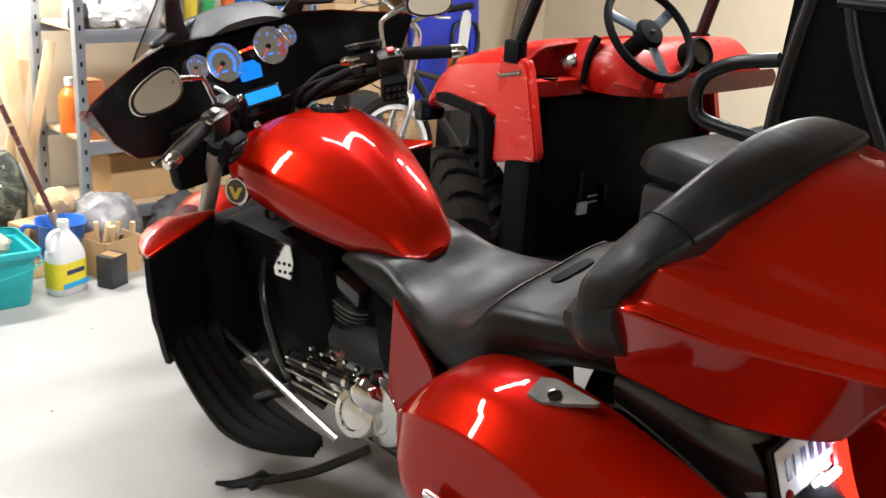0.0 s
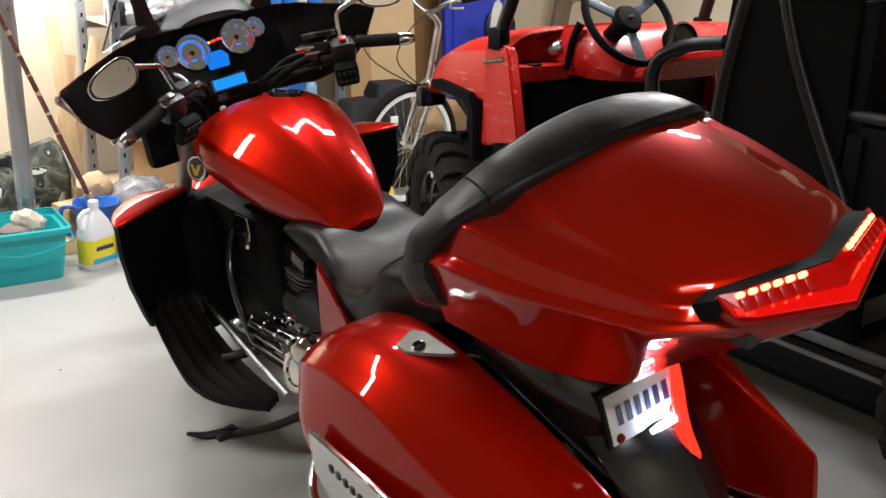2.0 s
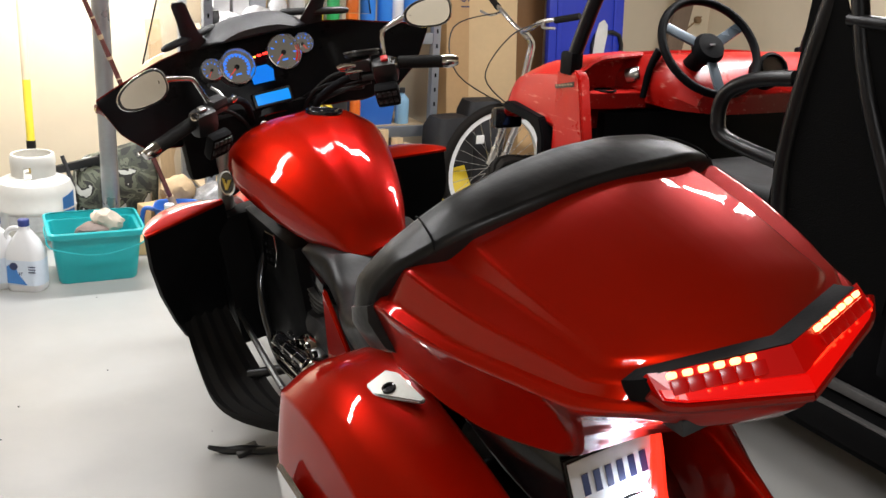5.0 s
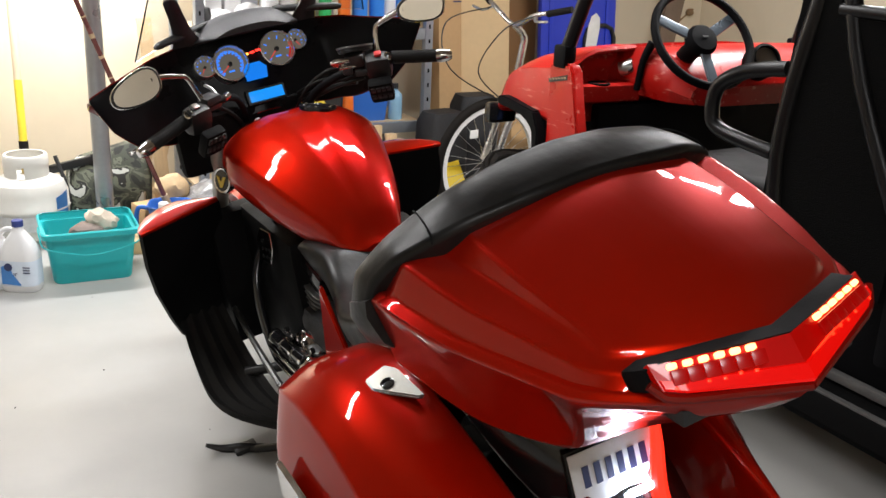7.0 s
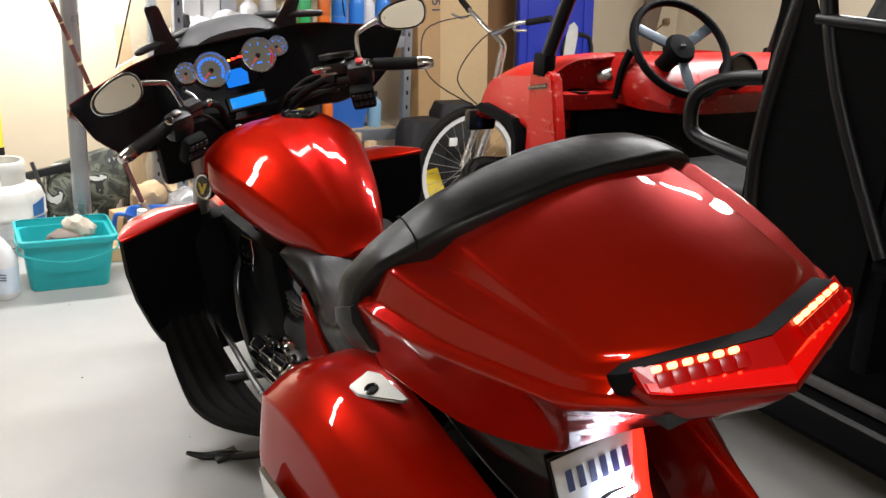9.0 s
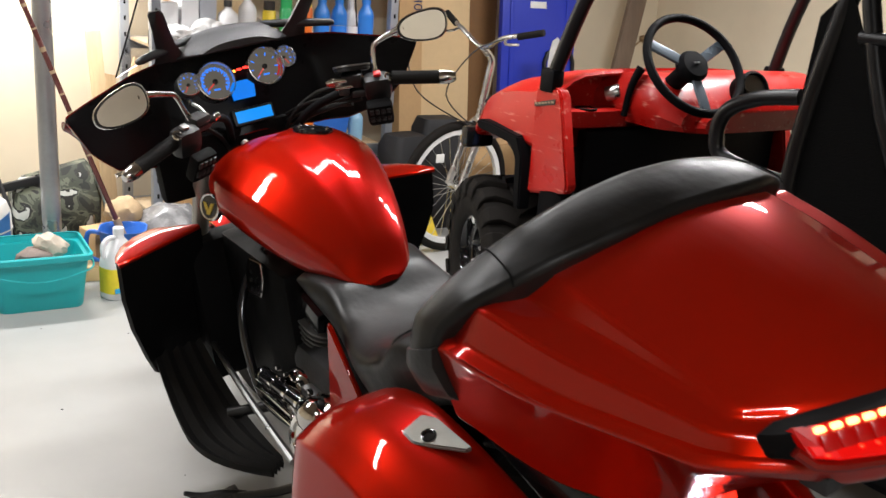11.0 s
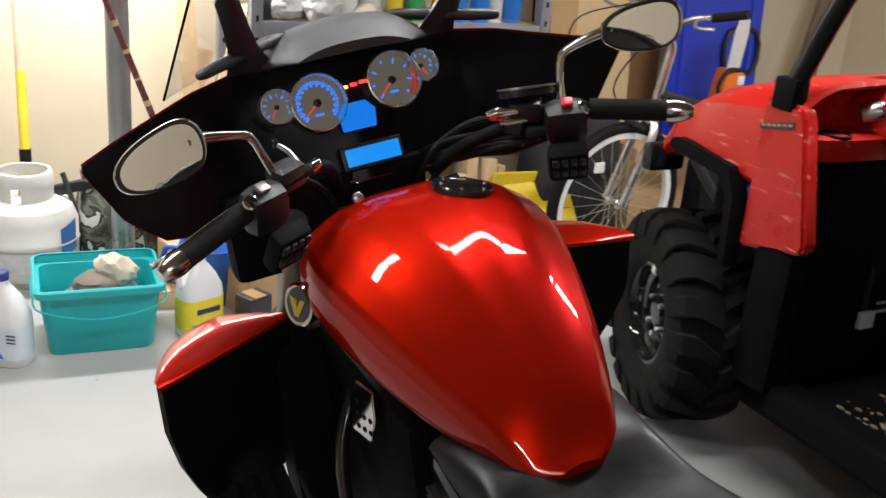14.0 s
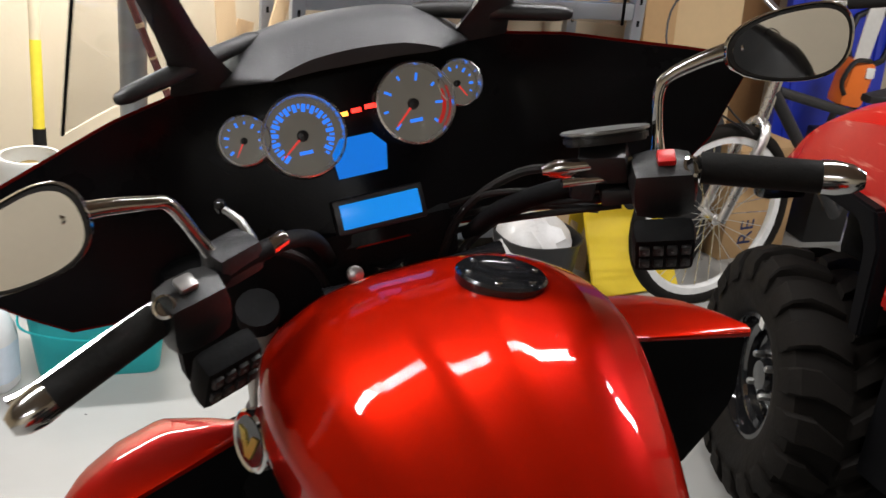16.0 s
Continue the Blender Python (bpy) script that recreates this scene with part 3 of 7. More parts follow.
for s in (-1, 1):
    def P(x, y, z):
        return (s * x, y, z)
    inner, outer, tip = (P(0.325, 2.063, 1.120), P(0.445, 2.006, 1.098), P(0.482, 1.988, 1.091)) if s < 0 else (on_bike(0.312, 2.045, 1.139), on_bike(0.418, 1.968, 1.130), on_bike(0.452, 1.944, 1.127))
    along = [Vector(outer).lerp(Vector(tip), v) for v in (-0.08, 0.28, 0.68, 1.0)]
    g = part("grip", tube([inner, outer], 0.0185, 16, 1), RUBBER, bars, "black rubber grip with thin grey stripes")
    part("grip_end", tube(along, [0.0195, 0.0200, 0.017, 0.010], 16, 2), CHROME, g, "chrome bar end")
    for a in (0.6,) if s < 0 else ():
        part("grip_stripe", tube([P(0.33, 2.0605 - 0.0158, 1.119 + 0.0105 * a), P(0.44, 2.0085 - 0.0158, 1.099 + 0.0105 * a)], 0.0014, 6, 1), GUNMETAL, g)
    sw = part("switch_housing", box(0, 0, 0, 0.082, 0.058, 0.076, 0.026, Matrix.Translation(P(0.288, 2.080, 1.112)) @ pose(0, 0, 0, 18, 0, s * -25)), BLACK, bars, "black switch housing")
    part("switch_pod", box(0, 0, 0, 0.074, 0.034, 0.080, 0.012, Matrix.Translation(P(0.270, 2.052, 1.050)) @ pose(0, 0, 0, 35, 0, s * -25)), BLACK_MATT, sw)
    for k in range(8):
        dx, dz = -0.024 + 0.016 * (k % 4), 0.022 - 0.030 * (k // 4)
        bt = part("switch_button", box(dx, -0.018, dz, 0.012, 0.006, 0.018, 0.002, Matrix.Translation(P(0.270, 2.052, 1.050)) @ pose(0, 0, 0, 35, 0, s * -25)), BLACK, sw)
        part("button_mark", box(dx, -0.0215, dz, 0.003, 0.001, 0.002, 0, Matrix.Translation(P(0.270, 2.052, 1.050)) @ pose(0, 0, 0, 35, 0, s * -25)), HOUSING_WHITE, bt, smooth=0)
    part("thumb_ring", lathe([(0.012, 0.0), (0.013, 0.006), (0.010, 0.008), (0.008, 0.003), (0, 0.003)], 18, facing(P(0.312, 2.055, 1.135), (s * 0.1, -0.75, 0.65))), CHROME, sw)
    part("switch_rocker", box(0, 0, 0, 0.022, 0.020, 0.010, 0.004, Matrix.Translation(P(0.286, 2.066, 1.150)) @ pose(0, 0, 0, 25, 0, s * -25)), mat("red_switch", (0.5, 0.01, 0.01), 0.35) if s > 0 else STEEL, sw)
    part("lever_clamp", box(0, 0, 0, 0.060, 0.045, 0.040, 0.010, Matrix.Translation(P(0.232, 2.122, 1.138)) @ pose(0, 0, 0, 10, 0, s * -30)), GUNMETAL if s < 0 else BLACK, bars)
    lv = tube([P(0.215, 2.135, 1.125), P(0.265, 2.135, 1.118), P(0.36, 2.10, 1.108), P(0.46, 2.052, 1.090), P(0.490, 2.043, 1.086)], [0.008, 0.007, 0.005, 0.0045, 0.006], 8, 4)
    part("lever", lv, CHROME, bars, "chrome hand lever")
    part("clamp_bolt", lathe([(0.010, -0.02), (0.010, 0.010), (0.007, 0.014), (0, 0.014)], 16, facing(P(0.178, 2.138, 1.135), (-s * 0.85, 0.3, 0.2))), CHROME, bars)
    stem = [P(0.250, 2.118, 1.145), P(0.262, 2.112, 1.175), P(0.280, 2.100, 1.222), P(0.300, 2.092, 1.233), P(0.350, 2.075, 1.247), P(0.385, 2.065, 1.250)] if s < 0 else [on_bike(0.300, 2.118, 1.140), on_bike(0.302, 2.122, 1.165), on_bike(0.306, 2.126, 1.205), on_bike(0.318, 2.122, 1.225), on_bike(0.352, 2.100, 1.245), on_bike(0.385, 2.078, 1.258)]
    st = part("mirror_stem", tube(stem, [0.010, 0.0075, 0.0075, 0.0075, 0.009, 0.011], 12, 5), CHROME, bars, "bent chrome mirror stem")
    MM = facing(P(0.424, 2.060, 1.238) if s < 0 else on_bike(0.436, 2.056, 1.257), (0.061, -0.984, 0.167) if s < 0 else (-0.300, -0.945, 0.120)) @ pose(0, 0, 0, 0, 0, s * -6)
    shape = [(x * (1.0 - 0.08 * x / 0.07), y * (1.0 + 0.14 * x / 0.07) + 0.10 * x) for x, y in oval(0.074, 0.042, 36, 2.4)]
    back = [[(x * k, y * k, zz) for x, y in shape] for k, zz in ((0.35, -0.035), (0.75, -0.028), (0.98, -0.008), (1.03, 0.002), (1.0, 0.006), (0.955, 0.004))]
    b = skin(back)
    bmesh.ops.transform(b, matrix=MM, verts=b.verts)
    mi = part("mirror", b, CHROME, st, "chrome oval rear-view mirror")
    part("mirror_gasket", plate([(x * 0.965, y * 0.955) for x, y in shape], 0.002, MM @ Matrix.Translation((0, 0, 0.0040))), BLACK, mi)
    part("mirror_glass", plate([(x * 0.90, y * 0.88) for x, y in shape], 0.002, MM @ Matrix.Translation((0, 0, 0.0066))), mat("mirror_glass", (0.85, 0.85, 0.84), 0.02, 1.0, 0.01, rough_vary=0.0), mi)
RES = Matrix.Translation(on_bike(0.232, 2.118, 1.163)) @ pose(0, 0, 0, -15, 8, 4)
res = part("fluid_reservoir", plate(oval(0.056, 0.028, 28, 2.6), 0.012, RES, bevel=0.003), BLACK, bars)
part("reservoir_lid", plate(oval(0.060, 0.032, 28, 2.4), 0.004, RES @ Matrix.Translation((0, 0, 0.0125)), bevel=0.002), mat("satin_grey_lid", (0.30, 0.30, 0.30), 0.36, 0.6), res, "grey satin reservoir lid")
part("brake_bolt", tube([on_bike(0.148, 2.118, 1.147), on_bike(0.165, 2.114, 1.148), on_bike(0.20, 2.106, 1.147), on_bike(0.25, 2.094, 1.144)], [0.005, 0.010, 0.008, 0.008], 14, 2), CHROME, bars, "chrome brake pivot bolt")
part("brake_bolt", tube([on_bike(0.168, 2.108, 1.130), on_bike(0.225, 2.096, 1.128)], 0.0055, 12, 1), CHROME, bars)
part("bar_switch", box(0, 0, 0, 0.052, 0.026, 0.020, 0.006, Matrix.Translation(on_bike(0.235, 2.09, 1.108)) @ pose(0, 0, 0, 0, 0, -20)), BLACK, bars)
part("bar_switch", box(0, 0, 0, 0.030, 0.022, 0.026, 0.006, Matrix.Translation(on_bike(0.195, 2.11, 1.118)) @ pose(0, 0, 0, 0, 14, -20)), GUNMETAL, bars)
for k in range(3):
    part("cable", tube([on_bike(0.24, 2.10, 1.112 - 0.012 * k), on_bike(0.19, 2.15, 1.10 - 0.014 * k), on_bike(0.14, 2.24, 1.075 - 0.02 * k), on_bike(0.10, 2.31, 1.04 - 0.02 * k)], 0.0045, 8, 5), RUBBER, bars)
part("control_joint", tube([(-0.205, 2.135, 1.145), (-0.212, 2.15, 1.165), (-0.228, 2.165, 1.178)], [0.007, 0.005, 0.004], 8, 2), STEEL, bars)
part("joint_ball", lathe([(0.001, -0.009), (0.006, -0.006), (0.008, 0), (0.006, 0.006), (0.001, 0.009)], 14, Matrix.Translation((-0.230, 2.168, 1.180))), BLACK_GLOSS, bars)
for s, z in ((-1, 1.10), (1, 1.12), (1, 1.07)):
    part("cable", tube([(s * 0.23, 2.14, z), (s * 0.17, 2.23, z - 0.02), (s * 0.10, 2.285, z - 0.09), (s * 0.06, 2.32, z - 0.22)], 0.006, 8, 6), RUBBER, bike)

bars.matrix_basis = BARS

# lower fairings: hollow wings either side of the radiator
for s in (-1, 1):
    def Q(x, y, z):
        return (s * x, y, z)
    rows_in, rows_out = [], []
    for k in range(13):
        v = k / 12
        z = 0.797 - 0.437 * v
        xo = float(np.interp(v, [0, 0.25, 0.5, 0.8, 1], [0.478, 0.482, 0.468, 0.435, 0.405]))
        yo = float(np.interp(v, [0, 0.3, 0.7, 1], [2.166, 2.19, 2.275, 2.375]))
        xi = float(np.interp(v, [0, 0.5, 1], [0.218, 0.190, 0.180]))
        yi = float(np.interp(v, [0, 0.5, 1], [2.283, 2.42, 2.48]))
        zin = z - 0.004 * (1 - v)
        rows_in.append([Q(xo + (xi - xo) * u, yo + (yi - yo) * u, z + (zin - z) * u) for u in np.linspace(0, 1, 9)])
        bulge = 0.10 + 0.03 * math.sin(math.pi * v)
        rows_out.append([Q(xo + (xi - xo) * u + 0.006, yo + (yi - yo) * u + bulge * math.sin(math.pi * (0.06 + 0.9 * u)), z + (zin - z) * u) for u in np.linspace(0, 1, 9)])
    lf = part("lower_fairing", sheet_shell(rows_in, rows_out), BLACK_MATT, bike, "black hollow lower fairing with a red top")
    top = []
    for u in np.linspace(0, 1, 21):
        # straight edge towards the rider, curved edge ahead
        xo, yo = 0.482 - 0.262 * u, 2.160 + 0.121 * u
        d = float(np.interp(u, [0, 0.05, 0.17, 0.35, 0.58, 0.83, 1], [0.030, 0.075, 0.130, 0.156, 0.156, 0.085, 0.025]))
        zc = 0.803 - 0.004 * u
        ridge = [Q(xo, yo, zc - 0.007), Q(xo + 0.001, yo - 0.001, zc), Q(xo + 0.002, yo + 0.08 * d, zc + 0.004), Q(xo + 0.003, yo + 0.45 * d, zc + 0.004 + 0.05 * d), Q(xo + 0.004, yo + 0.80 * d, zc + 0.03 * d), Q(xo + 0.003, yo + 0.95 * d, zc - 0.07 * d), Q(xo, yo + d, zc - 0.30 * d)]
        top.append(curve_points(ridge, 3, False, 0.45))
    part("wing_top", skin(top, caps=True, closed=True), RED, lf, "candy red wing top")

# engine
FIN = mat("grey_finned_cylinder", (0.20, 0.20, 0.195), 0.40, 0.75, 0.2, 10, 0.15, 90)
case = part("crankcase", box(0, 1.72, 0.40, 0.30, 0.50, 0.30, 0.05), GUNMETAL, bike, "dark crankcase")
for cy, tilt in ((2.06, -28), (1.95, 18)):
    M = Matrix.Translation((-0.02, cy, 0.47 if tilt > 0 else 0.53)) @ pose(0, 0, 0, tilt, 0, 0)
    c = part("cylinder", lathe([(0.068, 0.0), (0.068, 0.15), (0.04, 0.16)], 28, M), FIN, bike)
    for k in range(9):
        o = oval(0.108, 0.100, 28, 3)
        part("cooling_fin", plate(o, 0.006, M @ Matrix.Translation((0, 0, 0.012 + 0.016 * k)), bevel=0.0015), FIN, c)
    part("cylinder_head", box(0, 0, 0.19, 0.20, 0.17, 0.07, 0.02, M), BLACK_GLOSS, c, "gloss black cylinder head cover")
part("primary_cover", lathe([(0.105, 0), (0.108, 0.02), (0.095, 0.045), (0.060, 0.055), (0.055, 0.050), (0, 0.050)], 36, facing((-0.16, 1.68, 0.40), (-1, 0, 0.05))), CHROME, case, "chrome round engine cover")
part("side_cover", lathe([(0.070, 0), (0.070, 0.02), (0.055, 0.04), (0, 0.042)], 32, facing((-0.15, 1.88, 0.42), (-1, 0, 0.05))), CHROME, case)
part("cover_bridge", box(-0.165, 1.78, 0.42, 0.035, 0.26, 0.10, 0.015), ALU, case)
for k in range(6):
    part("cover_bolt", lathe([(0.009, 0), (0.009, 0.012), (0, 0.014)], 6, facing((-0.185, 1.70 + 0.05 * k, 0.485 + 0.01 * math.sin(k)), (-1, 0, 0))), CHROME, case)
part("frame_tube", tube([(0.0, 2.30, 0.98), (-0.06, 2.25, 0.75), (-0.09, 2.12, 0.36), (-0.11, 1.90, 0.22), (-0.11, 1.40, 0.22)], 0.024, 12, 6), BLACK_GLOSS, bike)
part("frame_tube", tube([(0.0, 2.30, 0.98), (0.06, 2.25, 0.75), (0.09, 2.12, 0.36), (0.11, 1.90, 0.22), (0.11, 1.40, 0.22)], 0.024, 12, 6), BLACK_GLOSS, bike)
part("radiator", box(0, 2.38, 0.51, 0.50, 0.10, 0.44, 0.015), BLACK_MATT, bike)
# Plain black block, added as chassis fill to keep this gap dark.
part("front_dark_fill", box(0, 2.14, 0.51, 0.30, 0.46, 0.46, 0.03), BLACK_MATT, bike)
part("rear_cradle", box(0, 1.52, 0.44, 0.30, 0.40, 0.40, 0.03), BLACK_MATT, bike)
br = part("electronics_bracket", plate([(-0.035, -0.045), (0.02, -0.05), (0.035, 0.0), (0.03, 0.05), (-0.02, 0.055), (-0.04, 0.02)], 0.008, facing((-0.168, 2.045, 0.700), (-1, -0.25, 0.1)), bevel=0.002), CHROME, bike, "drilled steel bracket")
for k in range(7):
    part("bracket_hole", lathe([(0.0055, 0.0078), (0.0055, 0.0088), (0, 0.0088)], 10, facing((-0.168, 2.045, 0.700), (-1, -0.25, 0.1)) @ Matrix.Translation((-0.014 + 0.018 * (k % 3), -0.030 + 0.024 * (k // 3), 0))), BLACK_MATT, br)
# Black backdrop block, added so the space behind the cylinders reads dark.
part("engine_dark_backdrop", box(0, 1.82, 0.47, 0.17, 0.50, 0.40, 0.04), BLACK_MATT, bike)
lk = part("shift_linkage", tube([(-0.212, 2.02, 0.435), (-0.212, 1.74, 0.462)], 0.021, 16, 1), BLACK_GLOSS, bike, "black linkage tube with chrome rings")
for k, v in enumerate((0.0, 0.3, 0.62, 0.9)):
    part("chrome_ring", tube([(-0.212, 2.02 - 0.28 * v, 0.435 + 0.027 * v), (-0.212, 2.02 - 0.28 * (v + 0.055), 0.435 + 0.027 * (v + 0.055))], 0.0235, 16, 1), CHROME, lk)
part("chrome_dome", lathe([(0.046, -0.05), (0.048, -0.01), (0.044, 0.014), (0.030, 0.032), (0.012, 0.040), (0, 0.041)], 28, facing((-0.215, 1.690, 0.470), (-0.55, 0.35, 0.75))), CHROME, bike, "polished chrome dome cover")
part("chrome_disc", lathe([(0.066, -0.04), (0.069, 0.0), (0.062, 0.014), (0.045, 0.018), (0.042, 0.012), (0, 0.014)], 36, facing((-0.222, 1.735, 0.385), (-0.9, -0.15, 0.4))), CHROME, bike, "round chrome engine cover")
for k in range(2):
    part("shift_rod", tube([(-0.228, 2.03 - 0.02 * k, 0.40 - 0.035 * k), (-0.230, 1.80, 0.415 - 0.035 * k)], 0.0075, 10, 1), CHROME, lk)
part("swingarm", box(0, 1.18, 0.40, 0.26, 0.55, 0.10, 0.03), BLACK_GLOSS, bike)
for s in (-1, 1):
    part("exhaust_pipe", tube([(s * 0.18, 1.5, 0.26), (s * 0.26, 1.1, 0.25), (s * 0.30, 0.75, 0.25), (s * 0.31, 0.42, 0.26)], [0.035, 0.045, 0.052, 0.050], 18, 5), CHROME, bike, "chrome exhaust pipe")

# floorboards, pedals, stand
for s in (-1, 1):
    rows = []
    for k in range(15):
        v = k / 14
        y = 2.345 - 0.47 * v
        z = 0.385 - 0.13 * v + 0.05 * (1 - v) ** 3 - 0.03 * math.sin(math.pi * v)
        w0, w1 = 0.43 - 0.14 * max(0, (v - 0.45) / 0.55) ** 2 - 0.02 * (1 - v) ** 4, 0.27 - 0.02 * v
        rows.append([(s * (w0 + (w1 - w0) * u), y, z - 0.02 * (1 - u) * (v) + 0.006 * math.cos(u * 2 * math.pi * 4)) for u in np.linspace(0, 1, 25)])
    fb = part("floorboard", sheet_shell(rows, [[(x, y, z - 0.022) for x, y, z in r] for r in rows]), RUBBER, bike, "ribbed black rubber floorboard")
    part("board_bracket", tube([(s * 0.30, 2.12, 0.30), (s * 0.15, 2.05, 0.30)], 0.016, 10, 1), BLACK, fb)
    part("pedal_rod", tube([(s * 0.245, 2.31, 0.425), (s * 0.25, 2.06, 0.350), (s * 0.25, 1.80, 0.285)], [0.008, 0.010, 0.011], 8, 4), STEEL, bike)
    part("highway_bar", tube([(s * 0.12, 2.20, 0.68), (s * 0.20, 2.14, 0.56), (s * 0.215, 2.05, 0.36), (s * 0.16, 1.98, 0.26)], 0.013, 10, 6), BLACK_GLOSS, bike)
stand = part("kickstand", tube([(-0.16, 1.80, 0.20), (-0.26, 1.93, 0.12), (-0.345, 2.035, 0.085)], [0.014, 0.013, 0.012], 10, 4), BLACK, bike, "black kickstand resting on the floor")
part("stand_foot", tube([(-0.325, 2.03, 0.082), (-0.38, 2.065, 0.090), (-0.43, 2.085, 0.098), (-0.475, 2.095, 0.125)], [0.014, 0.016, 0.012, 0.006], 8, 4), BLACK, stand)
part("stand_pad", box(-0.37, 2.06, 0.088, 0.07, 0.045, 0.016, 0.004), BLACK, stand)

# seat
SEAT = [
    (0.88, [(0, 0.80), (0.14, 0.80), (0.175, 0.84), (0.16, 0.895), (0.09, 0.915), (0, 0.915)]),
    (1.00, [(0, 0.78), (0.15, 0.78), (0.190, 0.83), (0.170, 0.885), (0.09, 0.900), (0, 0.900)]),
    (1.12, [(0, 0.74), (0.15, 0.74), (0.195, 0.81), (0.175, 0.862), (0.09, 0.872), (0, 0.872)]),
    (1.235, [(0, 0.68), (0.16, 0.68), (0.205, 0.79), (0.192, 0.848), (0.10, 0.862), (0, 0.862)]),
    (1.262, [(0, 0.66), (0.17, 0.66), (0.208, 0.77), (0.194, 0.832), (0.10, 0.846), (0, 0.846)]),
    (1.32, [(0, 0.62), (0.17, 0.62), (0.208, 0.73), (0.192, 0.778), (0.10, 0.786), (0, 0.784)]),
    (1.42, [(0, 0.60), (0.15, 0.60), (0.205, 0.70), (0.190, 0.745), (0.10, 0.744), (0, 0.737)]),
    (1.56, [(0, 0.62), (0.12, 0.62), (0.166, 0.705), (0.154, 0.752), (0.085, 0.756), (0, 0.752)]),
    (1.66, [(0, 0.66), (0.11, 0.66), (0.150, 0.730), (0.138, 0.783), (0.08, 0.794), (0, 0.790)]),
    (1.74, [(0, 0.70), (0.11, 0.70), (0.154, 0.750), (0.144, 0.792), (0.09, 0.800), (0, 0.800)]),
    (1.80, [(0, 0.72), (0.10, 0.72), (0.152, 0.765), (0.146, 0.782), (0.09, 0.800), (0, 0.802)]),
]
seat = part("seat", sym_loft(SEAT, 56, 4, 0.9), LEATHER, bike, "black vinyl two-up seat")
part("seat_welt", tube([(-0.196, 1.262, 0.820), (-0.180, 1.252, 0.846), (-0.10, 1.248, 0.857), (0, 1.246, 0.858), (0.10, 1.248, 0.857), (0.180, 1.252, 0.846), (0.196, 1.262, 0.820)], 0.004, 8, 4), LEATHER, seat)
part("passenger_pad", plate([(x * 1.0, y) for x, y in oval(0.150, 0.115, 36, 3)], 0.016, facing((0.0, 1.005, 0.893), (0, 0.16, 1), (0, 1, 0)), bevel=0.007), LEATHER, seat, "raised black vinyl passenger cushion")
part("grab_slot", plate(oval(0.062, 0.015, 28, 3.5), 0.004, facing((0.0, 1.195, 0.8665), (0, 0.10, 1), (0, 1, 0))), BLACK_MATT, seat, "dark slotted hand hold")
for s in (-1, 1):
    part("side_panel", plate([(-1.56, 0.765), (-1.625, 0.50), (-1.58, 0.40), (-1.38, 0.42), (-1.455, 0.63)], 0.012, Matrix.Translation((s * 0.186, 0, 0 if s < 0 else -0.10)) @ Matrix(((0, 0, s, 0), (-1, 0, 0, 0), (0, 1, 0, 0), (0, 0, 0, 1))), bevel=0.004), RED, bike, "candy red side panel")

# saddlebags
BAG = [  # from the lower inner corner round by the outer side
    (1.335, [(0.30, 0.56), (0.375, 0.55), (0.405, 0.60), (0.392, 0.665), (0.35, 0.685), (0.29, 0.67)]),
    (1.27, [(0.22, 0.43), (0.415, 0.42), (0.458, 0.56), (0.420, 0.708), (0.345, 0.748), (0.22, 0.740)]),
    (1.15, [(0.20, 0.36), (0.425, 0.35), (0.480, 0.53), (0.424, 0.732), (0.340, 0.783), (0.20, 0.778)]),
    (1.00, [(0.20, 0.33), (0.425, 0.33), (0.484, 0.51), (0.424, 0.724), (0.335, 0.777), (0.20, 0.772)]),
    (0.80, [(0.20, 0.33), (0.410, 0.33), (0.468, 0.49), (0.424, 0.660), (0.320, 0.727), (0.20, 0.722)]),
    (0.58, [(0.20, 0.36), (0.375, 0.36), (0.428, 0.47), (0.395, 0.585), (0.296, 0.638), (0.20, 0.634)]),
    (0.42, [(0.21, 0.40), (0.320, 0.40), (0.360, 0.46), (0.335, 0.525), (0.267, 0.553), (0.21, 0.552)]),
]


def bag_in(x, y, s):
    """The right bag tucks in behind the tail more than the left."""
    return x if s < 0 else 0.2 + (x - 0.2) * float(np.interp(y, [0.42, 0.60, 0.80, 1.20], [0.10, 0.30, 0.58, 1.0]))


